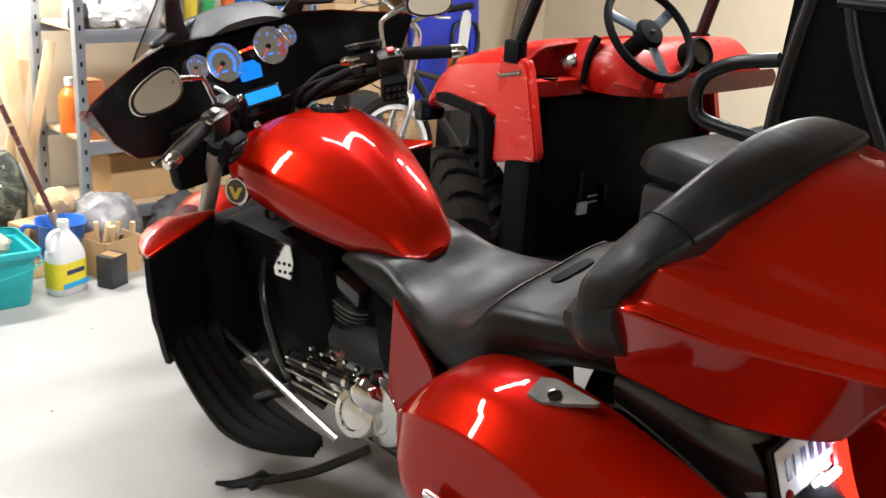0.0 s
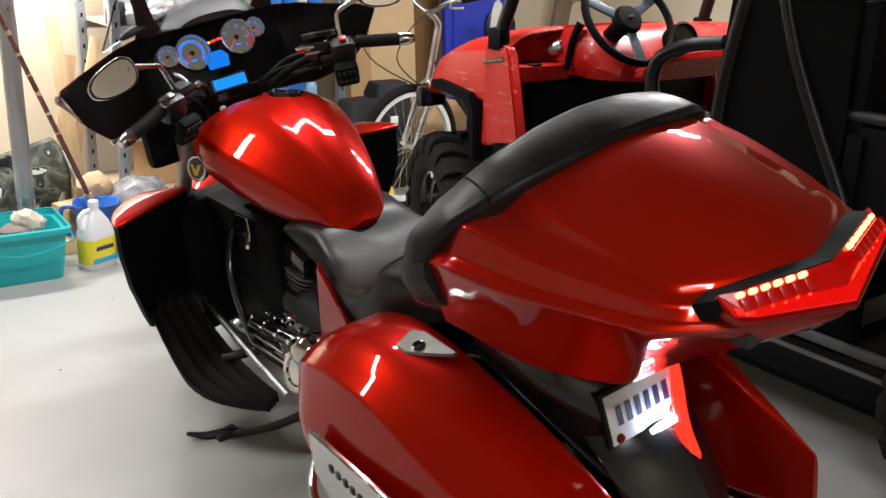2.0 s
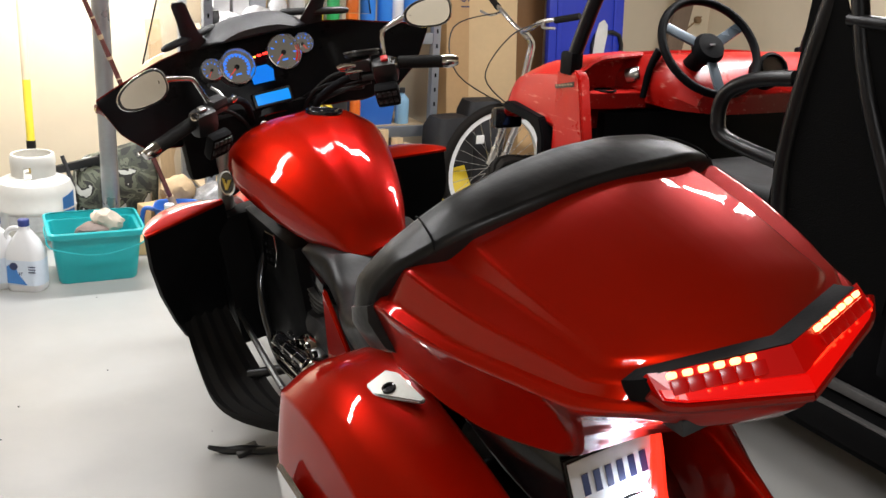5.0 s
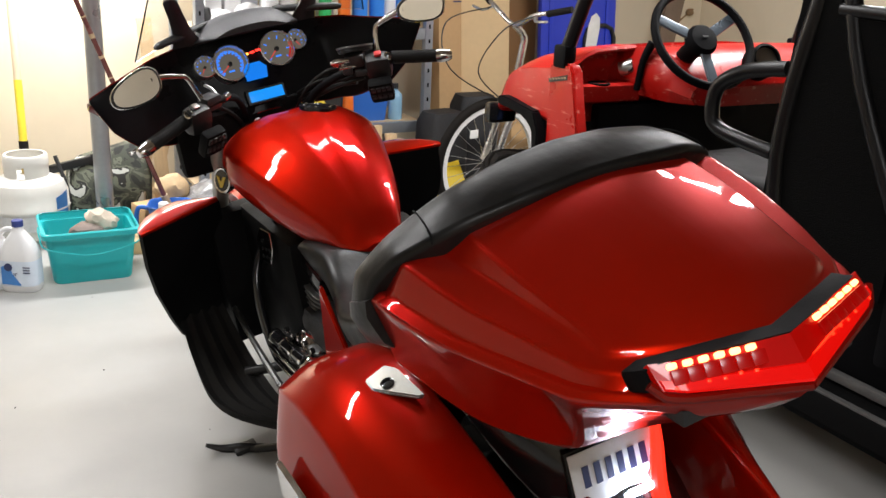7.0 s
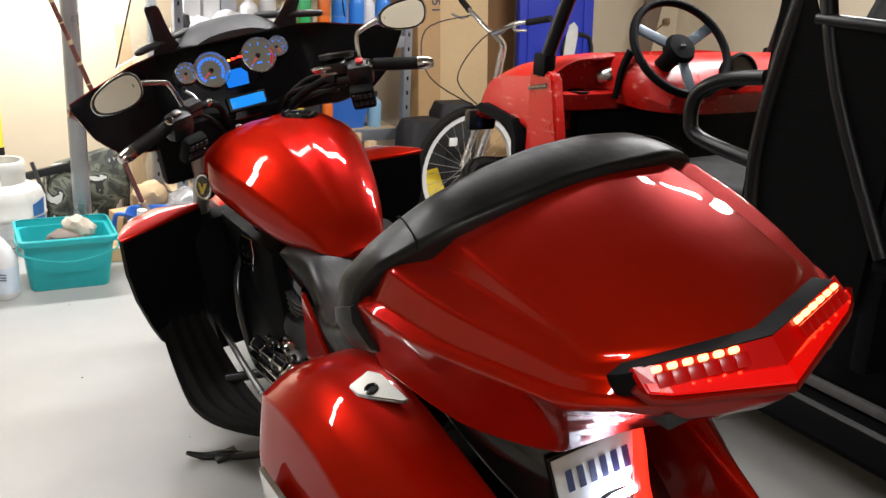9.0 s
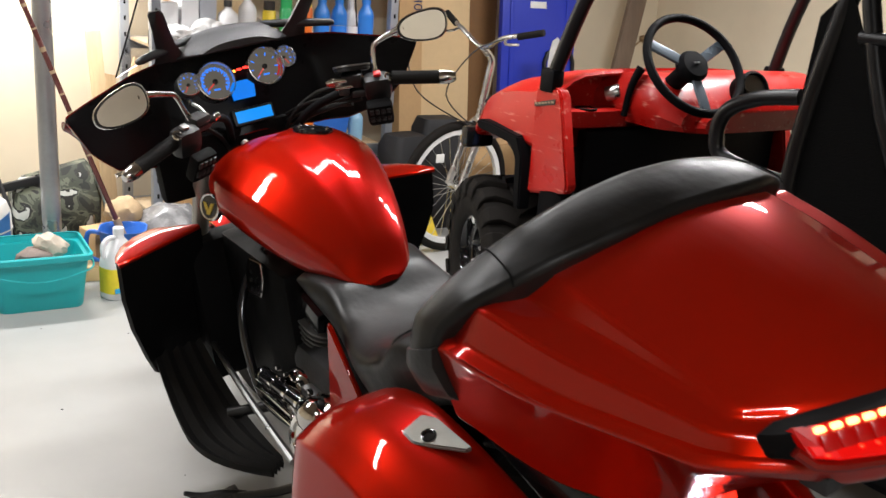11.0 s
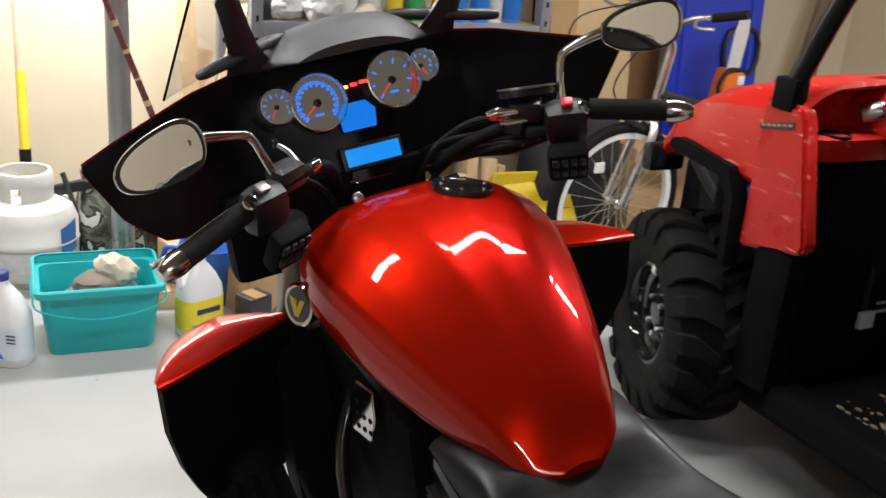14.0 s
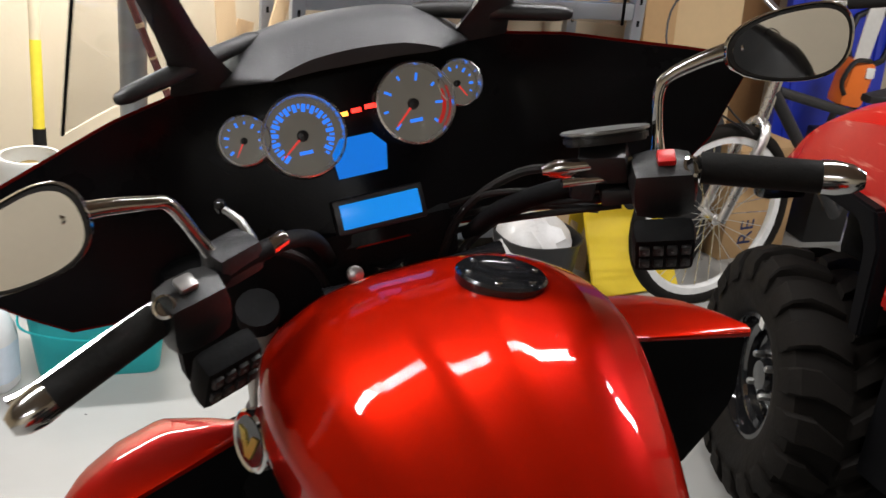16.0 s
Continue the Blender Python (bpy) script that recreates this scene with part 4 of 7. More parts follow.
for s in (-1, 1):
    bag = crisp(part("saddlebag", crisp_ring([(y, [(bag_in(x, y, s), z) for x, z in ring]) for y, ring in BAG], [0.02, 0.05, 0.03, 0.006, 0.05, 0.02], 40, s), RED, bike, "candy red hard saddlebag", smooth=40))
    LM = facing((s * 0.263, 1.003, 0.778), (s * 0.24, -0.16, 1.0), (s * -0.40, -1, 0))
    la = part("bag_latch", plate([(0.018, -0.062), (-0.030, -0.050), (-0.034, -0.020), (-0.016, 0.030), (0.000, 0.075), (0.010, 0.070), (0.024, 0.010), (0.032, -0.030)] if s < 0 else [(-0.018, -0.062), (-0.032, -0.030), (-0.024, 0.010), (-0.010, 0.070), (0.000, 0.075), (0.016, 0.030), (0.034, -0.020), (0.030, -0.050)], 0.010, LM, bevel=0.003), SATIN, bag, "satin metal latch")
    part("latch_lock", lathe([(0.014, 0.009), (0.014, 0.013), (0.010, 0.014), (0.009, 0.0105), (0, 0.0105)], 20, LM @ Matrix.Translation((-s * 0.008, -0.010, 0))), BLACK_GLOSS, la)
    gd = part("bag_guard", plate([(-0.02, 0.02), (0.30, 0.0), (0.315, -0.05), (0.27, -0.15), (0.08, -0.19), (-0.03, -0.10)], 0.012, Matrix.Translation((s * 0.476, 1.14, 0.60)) @ Matrix(((0, 0, s, 0), (-1, 0, 0, 0), (0, 1, 0, 0), (0, 0, 0, 1))), bevel=0.004), CHROME, bag, "chrome bag guard plate with small raised marks")
    for k in range(6):
        part("guard_mark", box(s * 0.489, 1.08 - 0.026 * k, 0.560 - 0.004 * k, 0.004, 0.013, 0.018, 0.001), GUNMETAL, gd)
    part("guard_rail", tube([(s * 0.42, 1.28, 0.46), (s * 0.49, 1.20, 0.42), (s * bag_in(0.50, 1.05, s), 1.05, 0.36), (s * bag_in(0.48, 0.7, s), 0.7, 0.32), (s * bag_in(0.42, 0.5, s), 0.5, 0.33)], 0.011, 10, 5), CHROME, bag, "chrome bag rail")

# trunk
TRUNK_LOW = [  # bottom middle, lower corner, upper edge, seam lip, middle
    (0.258, [(0, 1.012), (0.035, 1.020), (0.050, 1.036), (0.045, 1.046), (0, 1.050)]),
    (0.300, [(0, 0.975), (0.120, 1.012), (0.150, 1.044), (0.140, 1.054), (0, 1.060)]),
    (0.345, [(0, 0.945), (0.185, 1.026), (0.207, 1.046), (0.196, 1.056), (0, 1.070)]),
    (0.400, [(0, 0.908), (0.247, 1.030), (0.259, 1.048), (0.248, 1.058), (0, 1.080)]),
    (0.445, [(0, 0.880), (0.226, 0.988), (0.277, 1.051), (0.264, 1.061), (0, 1.085)]),
    (0.490, [(0, 0.850), (0.196, 0.918), (0.292, 1.055), (0.280, 1.065), (0, 1.09)]),
    (0.530, [(0, 0.838), (0.182, 0.858), (0.307, 1.059), (0.294, 1.069), (0, 1.095)]),
    (0.640, [(0, 0.848), (0.257, 0.874), (0.342, 1.068), (0.328, 1.078), (0, 1.11)]),
    (0.720, [(0, 0.862), (0.288, 0.893), (0.354, 1.074), (0.340, 1.084), (0, 1.12)]),
    (0.784, [(0, 0.885), (0.308, 0.915), (0.357, 1.076), (0.343, 1.086), (0, 1.12)]),
    (0.830, [(0, 0.90), (0.318, 0.925), (0.352, 1.068), (0.338, 1.078), (0, 1.10)]),
]
trunk = crisp(part("trunk", crisp_loft(TRUNK_LOW, [0.012, 0.004, 0.004], 40), RED, bike, "candy red rear trunk", smooth=32))
TRUNK_LID = [  # under middle, ledge edge, ledge root, shoulder, scoop, plateau edge, crown, top
    (0.303, [(0, 1.076), (0.02, 1.072), (0.018, 1.08), (0.016, 1.086), (0.013, 1.09), (0.01, 1.092), (0.006, 1.0932), (0.003, 1.0939), (0.001, 1.094), (0, 1.094)]),
    (0.345, [(0, 1.054), (0.198, 1.05), (0.184, 1.056), (0.15, 1.077), (0.112, 1.086), (0.092, 1.094), (0.057, 1.1048), (0.026, 1.1107), (0.007, 1.112), (0, 1.112)]),
    (0.4, [(0, 1.05), (0.252, 1.046), (0.236, 1.054), (0.224, 1.079), (0.197, 1.085), (0.187, 1.096), (0.116, 1.1206), (0.052, 1.1341), (0.015, 1.137), (0, 1.137)]),
    (0.45, [(0, 1.055), (0.274, 1.051), (0.256, 1.059), (0.245, 1.089), (0.207, 1.096), (0.196, 1.11), (0.122, 1.1376), (0.055, 1.1528), (0.016, 1.156), (0, 1.156)]),
    (0.5, [(0, 1.059), (0.296, 1.055), (0.275, 1.063), (0.262, 1.099), (0.215, 1.107), (0.204, 1.124), (0.126, 1.1528), (0.057, 1.1686), (0.016, 1.172), (0, 1.172)]),
    (0.6, [(0, 1.07), (0.332, 1.066), (0.311, 1.075), (0.289, 1.116), (0.228, 1.124), (0.215, 1.149), (0.133, 1.1772), (0.06, 1.1927), (0.017, 1.196), (0, 1.196)]),
    (0.66, [(0, 1.078), (0.346, 1.074), (0.325, 1.083), (0.3, 1.126), (0.238, 1.133), (0.216, 1.164), (0.134, 1.1886), (0.06, 1.2021), (0.017, 1.205), (0, 1.205)]),
    (0.71, [(0, 1.083), (0.355, 1.079), (0.333, 1.088), (0.306, 1.134), (0.248, 1.141), (0.214, 1.176), (0.133, 1.1958), (0.06, 1.2067), (0.017, 1.209), (0, 1.209)]),
    (0.76, [(0, 1.086), (0.359, 1.082), (0.337, 1.091), (0.311, 1.139), (0.254, 1.148), (0.213, 1.184), (0.132, 1.2002), (0.06, 1.2091), (0.017, 1.211), (0, 1.211)]),
    (0.805, [(0, 1.076), (0.352, 1.072), (0.332, 1.08), (0.304, 1.112), (0.246, 1.12), (0.208, 1.146), (0.129, 1.1598), (0.058, 1.1674), (0.017, 1.169), (0, 1.169)]),
]
crisp(part("trunk_lid", crisp_loft(TRUNK_LID, [0.007, 0.005, 0.006, 0.005, 0.006, 0.06, 0.03, 0.01], 44), RED, trunk, "candy red creased trunk lid", smooth=32))
# the pad: rear top edge, front top edge, front foot, rear foot
PADK = [
    (-0.360, 0.808, 1.060, -0.366, 0.875, 1.045, -0.332, 0.910, 0.985, -0.33, 0.815, 1.03),
    (-0.350, 0.797, 1.104, -0.346, 0.878, 1.098, -0.300, 0.918, 1.000, -0.33, 0.805, 1.07),
    (-0.322, 0.765, 1.144, -0.298, 0.852, 1.150, -0.270, 0.910, 1.020, -0.31, 0.775, 1.10),
    (-0.272, 0.728, 1.174, -0.252, 0.824, 1.188, -0.235, 0.900, 1.050, -0.265, 0.740, 1.12),
    (-0.218, 0.702, 1.196, -0.200, 0.803, 1.218, -0.200, 0.890, 1.080, -0.215, 0.715, 1.14),
    (-0.110, 0.684, 1.212, -0.100, 0.795, 1.242, -0.100, 0.885, 1.100, -0.11, 0.698, 1.16),
    (0.0, 0.680, 1.219, 0.0, 0.795, 1.249, 0.0, 0.885, 1.110, 0.0, 0.695, 1.165),
]
PADK = PADK + [tuple(-v if i % 3 == 0 else v for i, v in enumerate(row)) for row in reversed(PADK[:-1])]
rings = []
for row in curve_points(PADK, 4, False, 0.55):
    q = [Vector(row[i:i + 3]) for i in (0, 3, 6, 9)]
    crown = (q[0] + q[1]) / 2 + (Vector((0, 0, 1)) if abs(row[0]) < 0.3 else Vector((math.copysign(0.7, row[0]), 0, 0.7))) * 0.008
    ring = []
    for a, b, c, r in ((q[3], q[0], crown, 0.012), (q[0], crown, q[1], 0.03), (crown, q[1], q[2], 0.014), (q[1], q[2], q[3], 0.02), (q[2], q[3], q[0], 0.01)):
        ring += corner_points(a, b, c, r, 3)
    rings.append(ring)
pad = part("backrest_pad", skin(rings), LEATHER, trunk, "black vinyl wrap-around backrest pad", smooth=55)
for s in (-1, 1):
    part("pad_seam", tube([(s * 0.272, 0.724, 1.170), (s * 0.268, 0.735, 1.182), (s * 0.260, 0.778, 1.194), (s * 0.252, 0.815, 1.193), (s * 0.248, 0.832, 1.182)], 0.0015, 6, 3), BLACK_MATT, pad)
part("pad_base", sym_loft([(0.805, [(0, 0.95), (0.29, 0.955), (0.345, 0.99), (0.365, 1.075), (0, 1.10)]), (0.87, [(0, 0.93), (0.29, 0.94), (0.350, 0.97), (0.368, 1.05), (0, 1.10)]), (0.925, [(0, 0.94), (0.26, 0.95), (0.325, 0.98), (0.335, 1.02), (0, 1.08)])], 8, 3, 0.3), LEATHER, trunk, "black padded trunk front")
for s in (-1, 1):
    part("hinge_block", box(s * 0.132, 0.326, 1.018, 0.046, 0.04, 0.026, 0.005), GUNMETAL, trunk, "dark metal trunk latch block")

# tail lamp: a wide lens, pointed at the middle
TAIL_RED = glow("lit_tail_lens", (1.0, 0.006, 0.002), 0.16, (0.3, 0.0, 0.0))
TAIL_HOT = glow("tail_led", (1.0, 0.30, 0.10), 7.0)
TAIL_MID = glow("tail_facet", (1.0, 0.004, 0.002), 0.16, (0.25, 0, 0))
TAIL_LOW = glow("tail_low_band", (1.0, 0.004, 0.002), 0.60, (0.3, 0, 0))
TAIL_BAR = glow("tail_bar", (1.0, 0.03, 0.008), 2.6, (0.3, 0, 0))
lampb = []
for x, yt, zt, yb, zb in ((-0.186, 0.334, 1.102, 0.306, 1.076), (-0.160, 0.320, 1.102, 0.290, 1.070), (0.0, 0.278, 1.101, 0.236, 1.046), (0.160, 0.320, 1.102, 0.290, 1.070), (0.186, 0.334, 1.102, 0.306, 1.076)):
    lampb.append([(x, yt, zt), (x, yb, zb), (x, yb + 0.04, zb - 0.004), (x, yt + 0.020, zt - 0.022)])
tail = part("tail_lamp", skin(lampb), TAIL_RED, trunk, "lit red tail lamp with a row of hot spots", smooth=0)
for s in (-1, 1):
    for k in range(6):
        u = 0.10 + 0.115 * k
        x = s * 0.180 * (1 - u)
        y = 0.322 - 0.052 * u
        part("tail_led", box(0, 0, 0, 0.013, 0.008, 0.012, 0.003, Matrix.Translation((x, y, 1.097)) @ pose(0, 0, 0, 45, 0, s * 17)), TAIL_HOT, tail)
        part("tail_facet", box(0, 0, 0, 0.020, 0.020, 0.005, 0.002, Matrix.Translation((x, y - 0.0155, 1.0895)) @ pose(0, 0, 0, 52, 0, s * 17)), TAIL_MID, tail)
        part("tail_spark", box(0, 0, 0, 0.005, 0.004, 0.004, 0.001, Matrix.Translation((x + s * 0.009, y - 0.020, 1.078 - 0.002 * (k % 2))) @ pose(0, 0, 0, 45, 0, s * 17)), TAIL_BAR, tail)
    if s > 0:
        part("lamp_edge", tube([(0.172, 0.312, 1.091), (0.155, 0.300, 1.083), (0.02, 0.256, 1.066)], 0.004, 6, 2), TAIL_BAR, tail)
    band = []
    for x, yt, zt, yb, zb in ((0.0, 0.278, 1.101, 0.236, 1.046), (0.160, 0.320, 1.102, 0.290, 1.070), (0.184, 0.333, 1.102, 0.305, 1.076)):
        band.append([(s * x, yt + (yb - yt) * v - d, zt + (zb - zt) * v + d) for v, d in ((0.62, 0.0005), (0.66, 0.0035), (0.96, 0.0035), (1.0, 0.0005))])
    part("lamp_band", skin(band), TAIL_LOW, tail, "bright red lower light band", smooth=0)
    rim = []
    for (x0, y0, z0), (x1, y1, z1) in (((0, 0.308, 1.097), (0, 0.276, 1.100)), ((0.09, 0.336, 1.094), (0.088, 0.299, 1.101)), ((0.178, 0.366, 1.089), (0.172, 0.325, 1.101)), ((0.198, 0.372, 1.077), (0.188, 0.334, 1.093)), ((0.199, 0.358, 1.067), (0.190, 0.320, 1.080))):
        rim.append([(s * x0, y0, z0 - 0.012), (s * x0, y0, z0 + 0.002), (s * (x0 + x1) / 2, (y0 + y1) / 2, (z0 + z1) / 2 + 0.001), (s * x1, y1, z1 + 0.002), (s * x1, y1 + 0.004, z1 - 0.014)])
    part("lamp_surround", skin(rim), BLACK_MATT, tail, "black lamp surround", smooth=40)
    part("lower_trim", tube([(s * 0.196, 0.320, 1.082), (s * 0.182, 0.305, 1.066), (s * 0.155, 0.290, 1.060), (0, 0.240, 1.038)], 0.007, 8, 3, soft=0.3), RED_DARK, tail)

# rear: plate, plate light, lower strip lamps
PM = facing((-0.022, 0.648, 0.682), (-0.05, -1, 0.24))
numplate = part("licence_plate", box(0, 0, 0, 0.176, 0.102, 0.003, 0.001, PM), mat("white_plate", (0.75, 0.77, 0.8), 0.35), bike, "white licence plate with dark marks")
for k in range(6):
    part("plate_mark", box(0, 0, 0, 0.013, 0.040, 0.0015, 0, PM @ Matrix.Translation((-0.060 + 0.024 * k, 0.004, 0.0025))), mat("dark_blue_paint", (0.02, 0.03, 0.10), 0.4) if k == 0 else bpy.data.materials["dark_blue_paint"], numplate, smooth=0)
part("plate_bracket", box(0, 0, -0.012, 0.182, 0.110, 0.012, 0.003, PM), BLACK, bike)
for x in (-0.070, 0.070):
    part("plate_bolt", lathe([(0.010, 0.002), (0.008, 0.007), (0, 0.008)], 12, PM @ Matrix.Translation((x, -0.040, 0))), RED_DARK, numplate)
PLATE_LED = glow("plate_lamp", (0.75, 0.85, 1.0), 95.0)
part("plate_lamp", box(0, 0, 0.022, 0.050, 0.012, 0.010, 0.003, PM @ Matrix.Translation((0.030, -0.050, 0))), PLATE_LED, bike, "small white plate lamp")
STRIP_LINE = [(0.078, 0.66, 0.765), (0.062, 0.635, 0.70), (0.040, 0.605, 0.62), (0.055, 0.585, 0.53), (0.080, 0.58, 0.44)]
STRIP = glow("lit_strip_lamp", (1.0, 0.03, 0.012), 1.7, (0.3, 0, 0))
part("strip_lamp", tube(STRIP_LINE, [0.006, 0.012, 0.016, 0.016, 0.011], 8, 5), STRIP, bike, "lit red strip lamp")
# Dark red tail section; its black holds the shade under the trunk.
part("rear_body", sym_loft([(0.66, [(0, 0.44), (0.06, 0.46), (0.09, 0.58), (0.07, 0.68), (0, 0.70)]), (0.78, [(0, 0.58), (0.12, 0.60), (0.17, 0.70), (0.14, 0.79), (0, 0.80)]), (0.95, [(0, 0.70), (0.13, 0.70), (0.18, 0.75), (0.16, 0.81), (0, 0.83)])], 14, 3, 0.8), BLACK_GLOSS, bike, "tail section coloured black for the shade under the trunk")
part("trunk_stay", box(0, 0.70, 0.86, 0.20, 0.20, 0.14, 0.02), BLACK, bike)

# ---- the side-by-side utility vehicle: x to its right, y ahead, about its left front hub ----
utv = thing("utility_vehicle", "red and black two-seat off-road utility vehicle with roll cage", "utility vehicle", pose(2.70, 0, 0))
UTV_GREY = mat("dusty_dark_grey_plastic", (0.016, 0.015, 0.0145), 0.62, 0, 0.2, 7, 0.2, 130, spec=0.3, second=(0.010, 0.0095, 0.0095))
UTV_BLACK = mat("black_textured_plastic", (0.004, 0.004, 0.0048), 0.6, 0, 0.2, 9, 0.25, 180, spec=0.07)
CAGE = mat("black_powder_coat", (0.006, 0.006, 0.007), 0.36, 0, 0.1, 9, 0.05, 200, spec=0.3)
WIDE = 1.26


def utv_wheel(x, y, side, steer=0.0):
    turn = Matrix.Translation((x, y, 0.330)) @ pose(0, 0, 0, 0, 0, -steer) @ pose(0, 0, 0, 0, 90 * side, 0) @ Matrix.Diagonal((1.015, 1.015, 1.0, 1))
    rim = [(0.145, -0.10), (0.158, -0.085), (0.140, -0.06), (0.138, 0.085), (0.158, 0.098), (0.160, 0.106), (0.146, 0.108), (0.140, 0.098), (0.136, 0.070), (0.118, 0.062), (0.114, 0.040), (0.106, 0.036), (0.094, 0.040), (0.084, 0.056), (0.066, 0.062), (0.045, 0.060), (0.040, 0.074), (0.036, 0.080), (0, 0.082)]
    w = part("wheel", lathe(rim, 44, turn), BLACK_GLOSS, utv, "black steel wheel rim with stepped dish")
    prof = [(0.146, -0.090), (0.158, -0.108), (0.168, -0.118), (0.20, -0.128), (0.25, -0.130), (0.288, -0.118), (0.301, -0.06), (0.303, 0), (0.301, 0.06), (0.288, 0.118), (0.25, 0.130), (0.20, 0.128), (0.168, 0.118), (0.158, 0.108), (0.146, 0.090)]
    part("tyre", lathe(prof, 56, turn, caps=False), TYRE, w, "dusty knobbly off-road tyre")
    n = 18
    for s in (-1, 1):
        lug = None
        for k in range(n):
            a = 2 * math.pi * (k + (0.5 if s > 0 else 0)) / n
            if lug is None:
                bm = bmesh.new()
                # a slanted bar from the middle of the tread to the shoulder, then down the sidewall
                rows = []
                for u, q, half, low, high in ((0.004, -0.02, 0.070, 0.296, 0.322), (0.040, 0.05, 0.082, 0.296, 0.325), (0.078, 0.12, 0.105, 0.294, 0.324), (0.116, 0.13, 0.112, 0.280, 0.312), (0.134, 0.13, 0.108, 0.250, 0.286), (0.137, 0.13, 0.098, 0.238, 0.252)):
                    ring = ((low, q - half), (high - 0.006, q - half * 0.95), (high, q - half * 0.80), (high, q + half * 0.80), (high - 0.006, q + half * 0.95), (low, q + half))
                    rows.append([(r * math.cos(b), r * math.sin(b), u * s) for r, b in ring])
                lug = part("tread_lug", skin(rows, caps=True, closed=True, bm=bm), TYRE, w, smooth=35)
                ob = lug
            else:
                ob = new("tread_lug", lug.data)
                ob.parent = w
            ob.matrix_basis = turn @ pose(0, 0, 0, 0, 0, math.degrees(a))
    for k in range(4):
        a = math.pi / 4 + k * math.pi / 2
        part("lug_nut", lathe([(0.010, 0.055), (0.010, 0.082), (0.006, 0.088), (0, 0.088)], 6, turn @ Matrix.Translation((0.055 * math.cos(a), 0.055 * math.sin(a), 0))), STEEL, w)
    for k in range(8):
        a = k * math.pi / 4
        part("rim_hole", lathe([(0.010, 0.036), (0.011, 0.044), (0.008, 0.046), (0, 0.040)], 12, turn @ Matrix.Translation((0.102 * math.cos(a), 0.102 * math.sin(a), 0))), BLACK_MATT, w)
    part("rim_sticker", box(0, 0, 0, 0.030, 0.024, 0.003, 0, turn @ pose(0, 0, 0, 0, 0, 4 if side > 0 else -4) @ Matrix.Translation((-side * 0.150, 0, 0.1095))), HOUSING, w, "small white sticker")


utv_wheel(0.09, 2.82, -1, 18)
utv_wheel(WIDE - 0.09, 2.82, 1, 18)
utv_wheel(0.06, 0.42, -1)
utv_wheel(WIDE - 0.06, 0.42, 1)


def utv_body(stations, n=20, soft=0.25, sub=3, m=UTV_RED, name="hood", label="", bm=None):
    return part(name, ring_loft(stations, n, sub, soft), m, utv, label, smooth=30)


def cowl(y, zl, zt, zm, xin=0.0, under=0.12):
    """One hood profile, from the left edge over the middle to the right edge."""
    W = WIDE
    return (y, [(xin, zl), (xin + 0.015, zl + (zt - zl) * 0.75), (xin + 0.10, zt), (W * 0.32, zm), (W * 0.68, zm), (W - xin - 0.10, zt), (W - xin - 0.015, zl + (zt - zl) * 0.75), (W - xin, zl), (W - xin - 0.06, zl - under * 0.2), (xin + 0.06, zl - under * 0.2)])


utv_body([cowl(3.00, 0.80, 0.86, 0.90, 0.06), cowl(2.92, 0.86, 0.95, 0.99, 0.03), cowl(2.84, 0.885, 1.02, 1.055, 0.01), cowl(2.72, 0.875, 1.068, 1.095), cowl(2.60, 0.86, 1.095, 1.118), cowl(2.54, 0.855, 1.108, 1.128)], 24, 0.3, label="scuffed red moulded hood and fenders", name="hood")


def cheek_skin(x):
    """The outer panel beside the dash pocket, leaning back towards its top."""
    side = [(2.55, 0.665), (2.335, 0.71), (2.325, 0.735), (2.405, 1.050), (2.43, 1.076), (2.55, 1.068)]
    return plate(side, 0.052, Matrix(((0, 0, 1, x), (1, 0, 0, 0), (0, 1, 0, 0), (0, 0, 0, 1))), bevel=0.009)


# cheek between wheel arch and cab
for s, x in ((-1, 0.0), (1, WIDE - 0.20)):
    part("front_cheek", cheek_skin(0.0 if s < 0 else WIDE - 0.052), UTV_RED, utv, "red panel ahead of the cab opening", smooth=35)
    lprof = lambda d, z0, z1: [(x + d, z0), (x + 0.09 - d, z0), (x + 0.09 - d, z1), (x + d, z1)] if s < 0 else [(x + 0.11 + d, z0), (x + 0.20 - d, z0), (x + 0.20 - d, z1), (x + 0.11 + d, z1)]
    # Grey panel in black plastic: the colour carries the shade on it.
    part("lower_cheek", ring_loft([(2.492, lprof(0.015, 0.30, 0.68)), (2.478, lprof(0.006, 0.30, 0.69)), (2.385, lprof(0.006, 0.30, 0.70)), (2.365, lprof(0.015, 0.30, 0.69))], 8, 3, 0.15), UTV_BLACK, utv, "dark grey lower panel, coloured black for its shade", smooth=30)
    fx = -0.012 if s < 0 else WIDE + 0.012
    flare = [(2.548, 0.60), (2.560, 0.80), (2.595, 0.872), (2.78, 0.893), (2.84, 0.895), (2.86, 0.885), (2.85, 0.858), (2.82, 0.855), (2.78, 0.853), (2.640, 0.838), (2.602, 0.79), (2.584, 0.60)]
    part("fender_flare", plate(flare, 0.055, Matrix(((0, 0, 1, fx - 0.020), (1, 0, 0, 0), (0, 1, 0, 0), (0, 0, 0, 1))), bevel=0.006), UTV_BLACK, utv, "black fender flare")
    lx = 0.06 if s < 0 else WIDE - 0.06
    part("headlamp", box(lx + 0.02, 3.0, 0.79, 0.14, 0.05, 0.09, 0.02), BLACK_GLOSS, utv)
part("inner_arch", box(WIDE / 2, 2.74, 0.72, 0.76, 0.40, 0.24, 0.03), UTV_BLACK, utv)
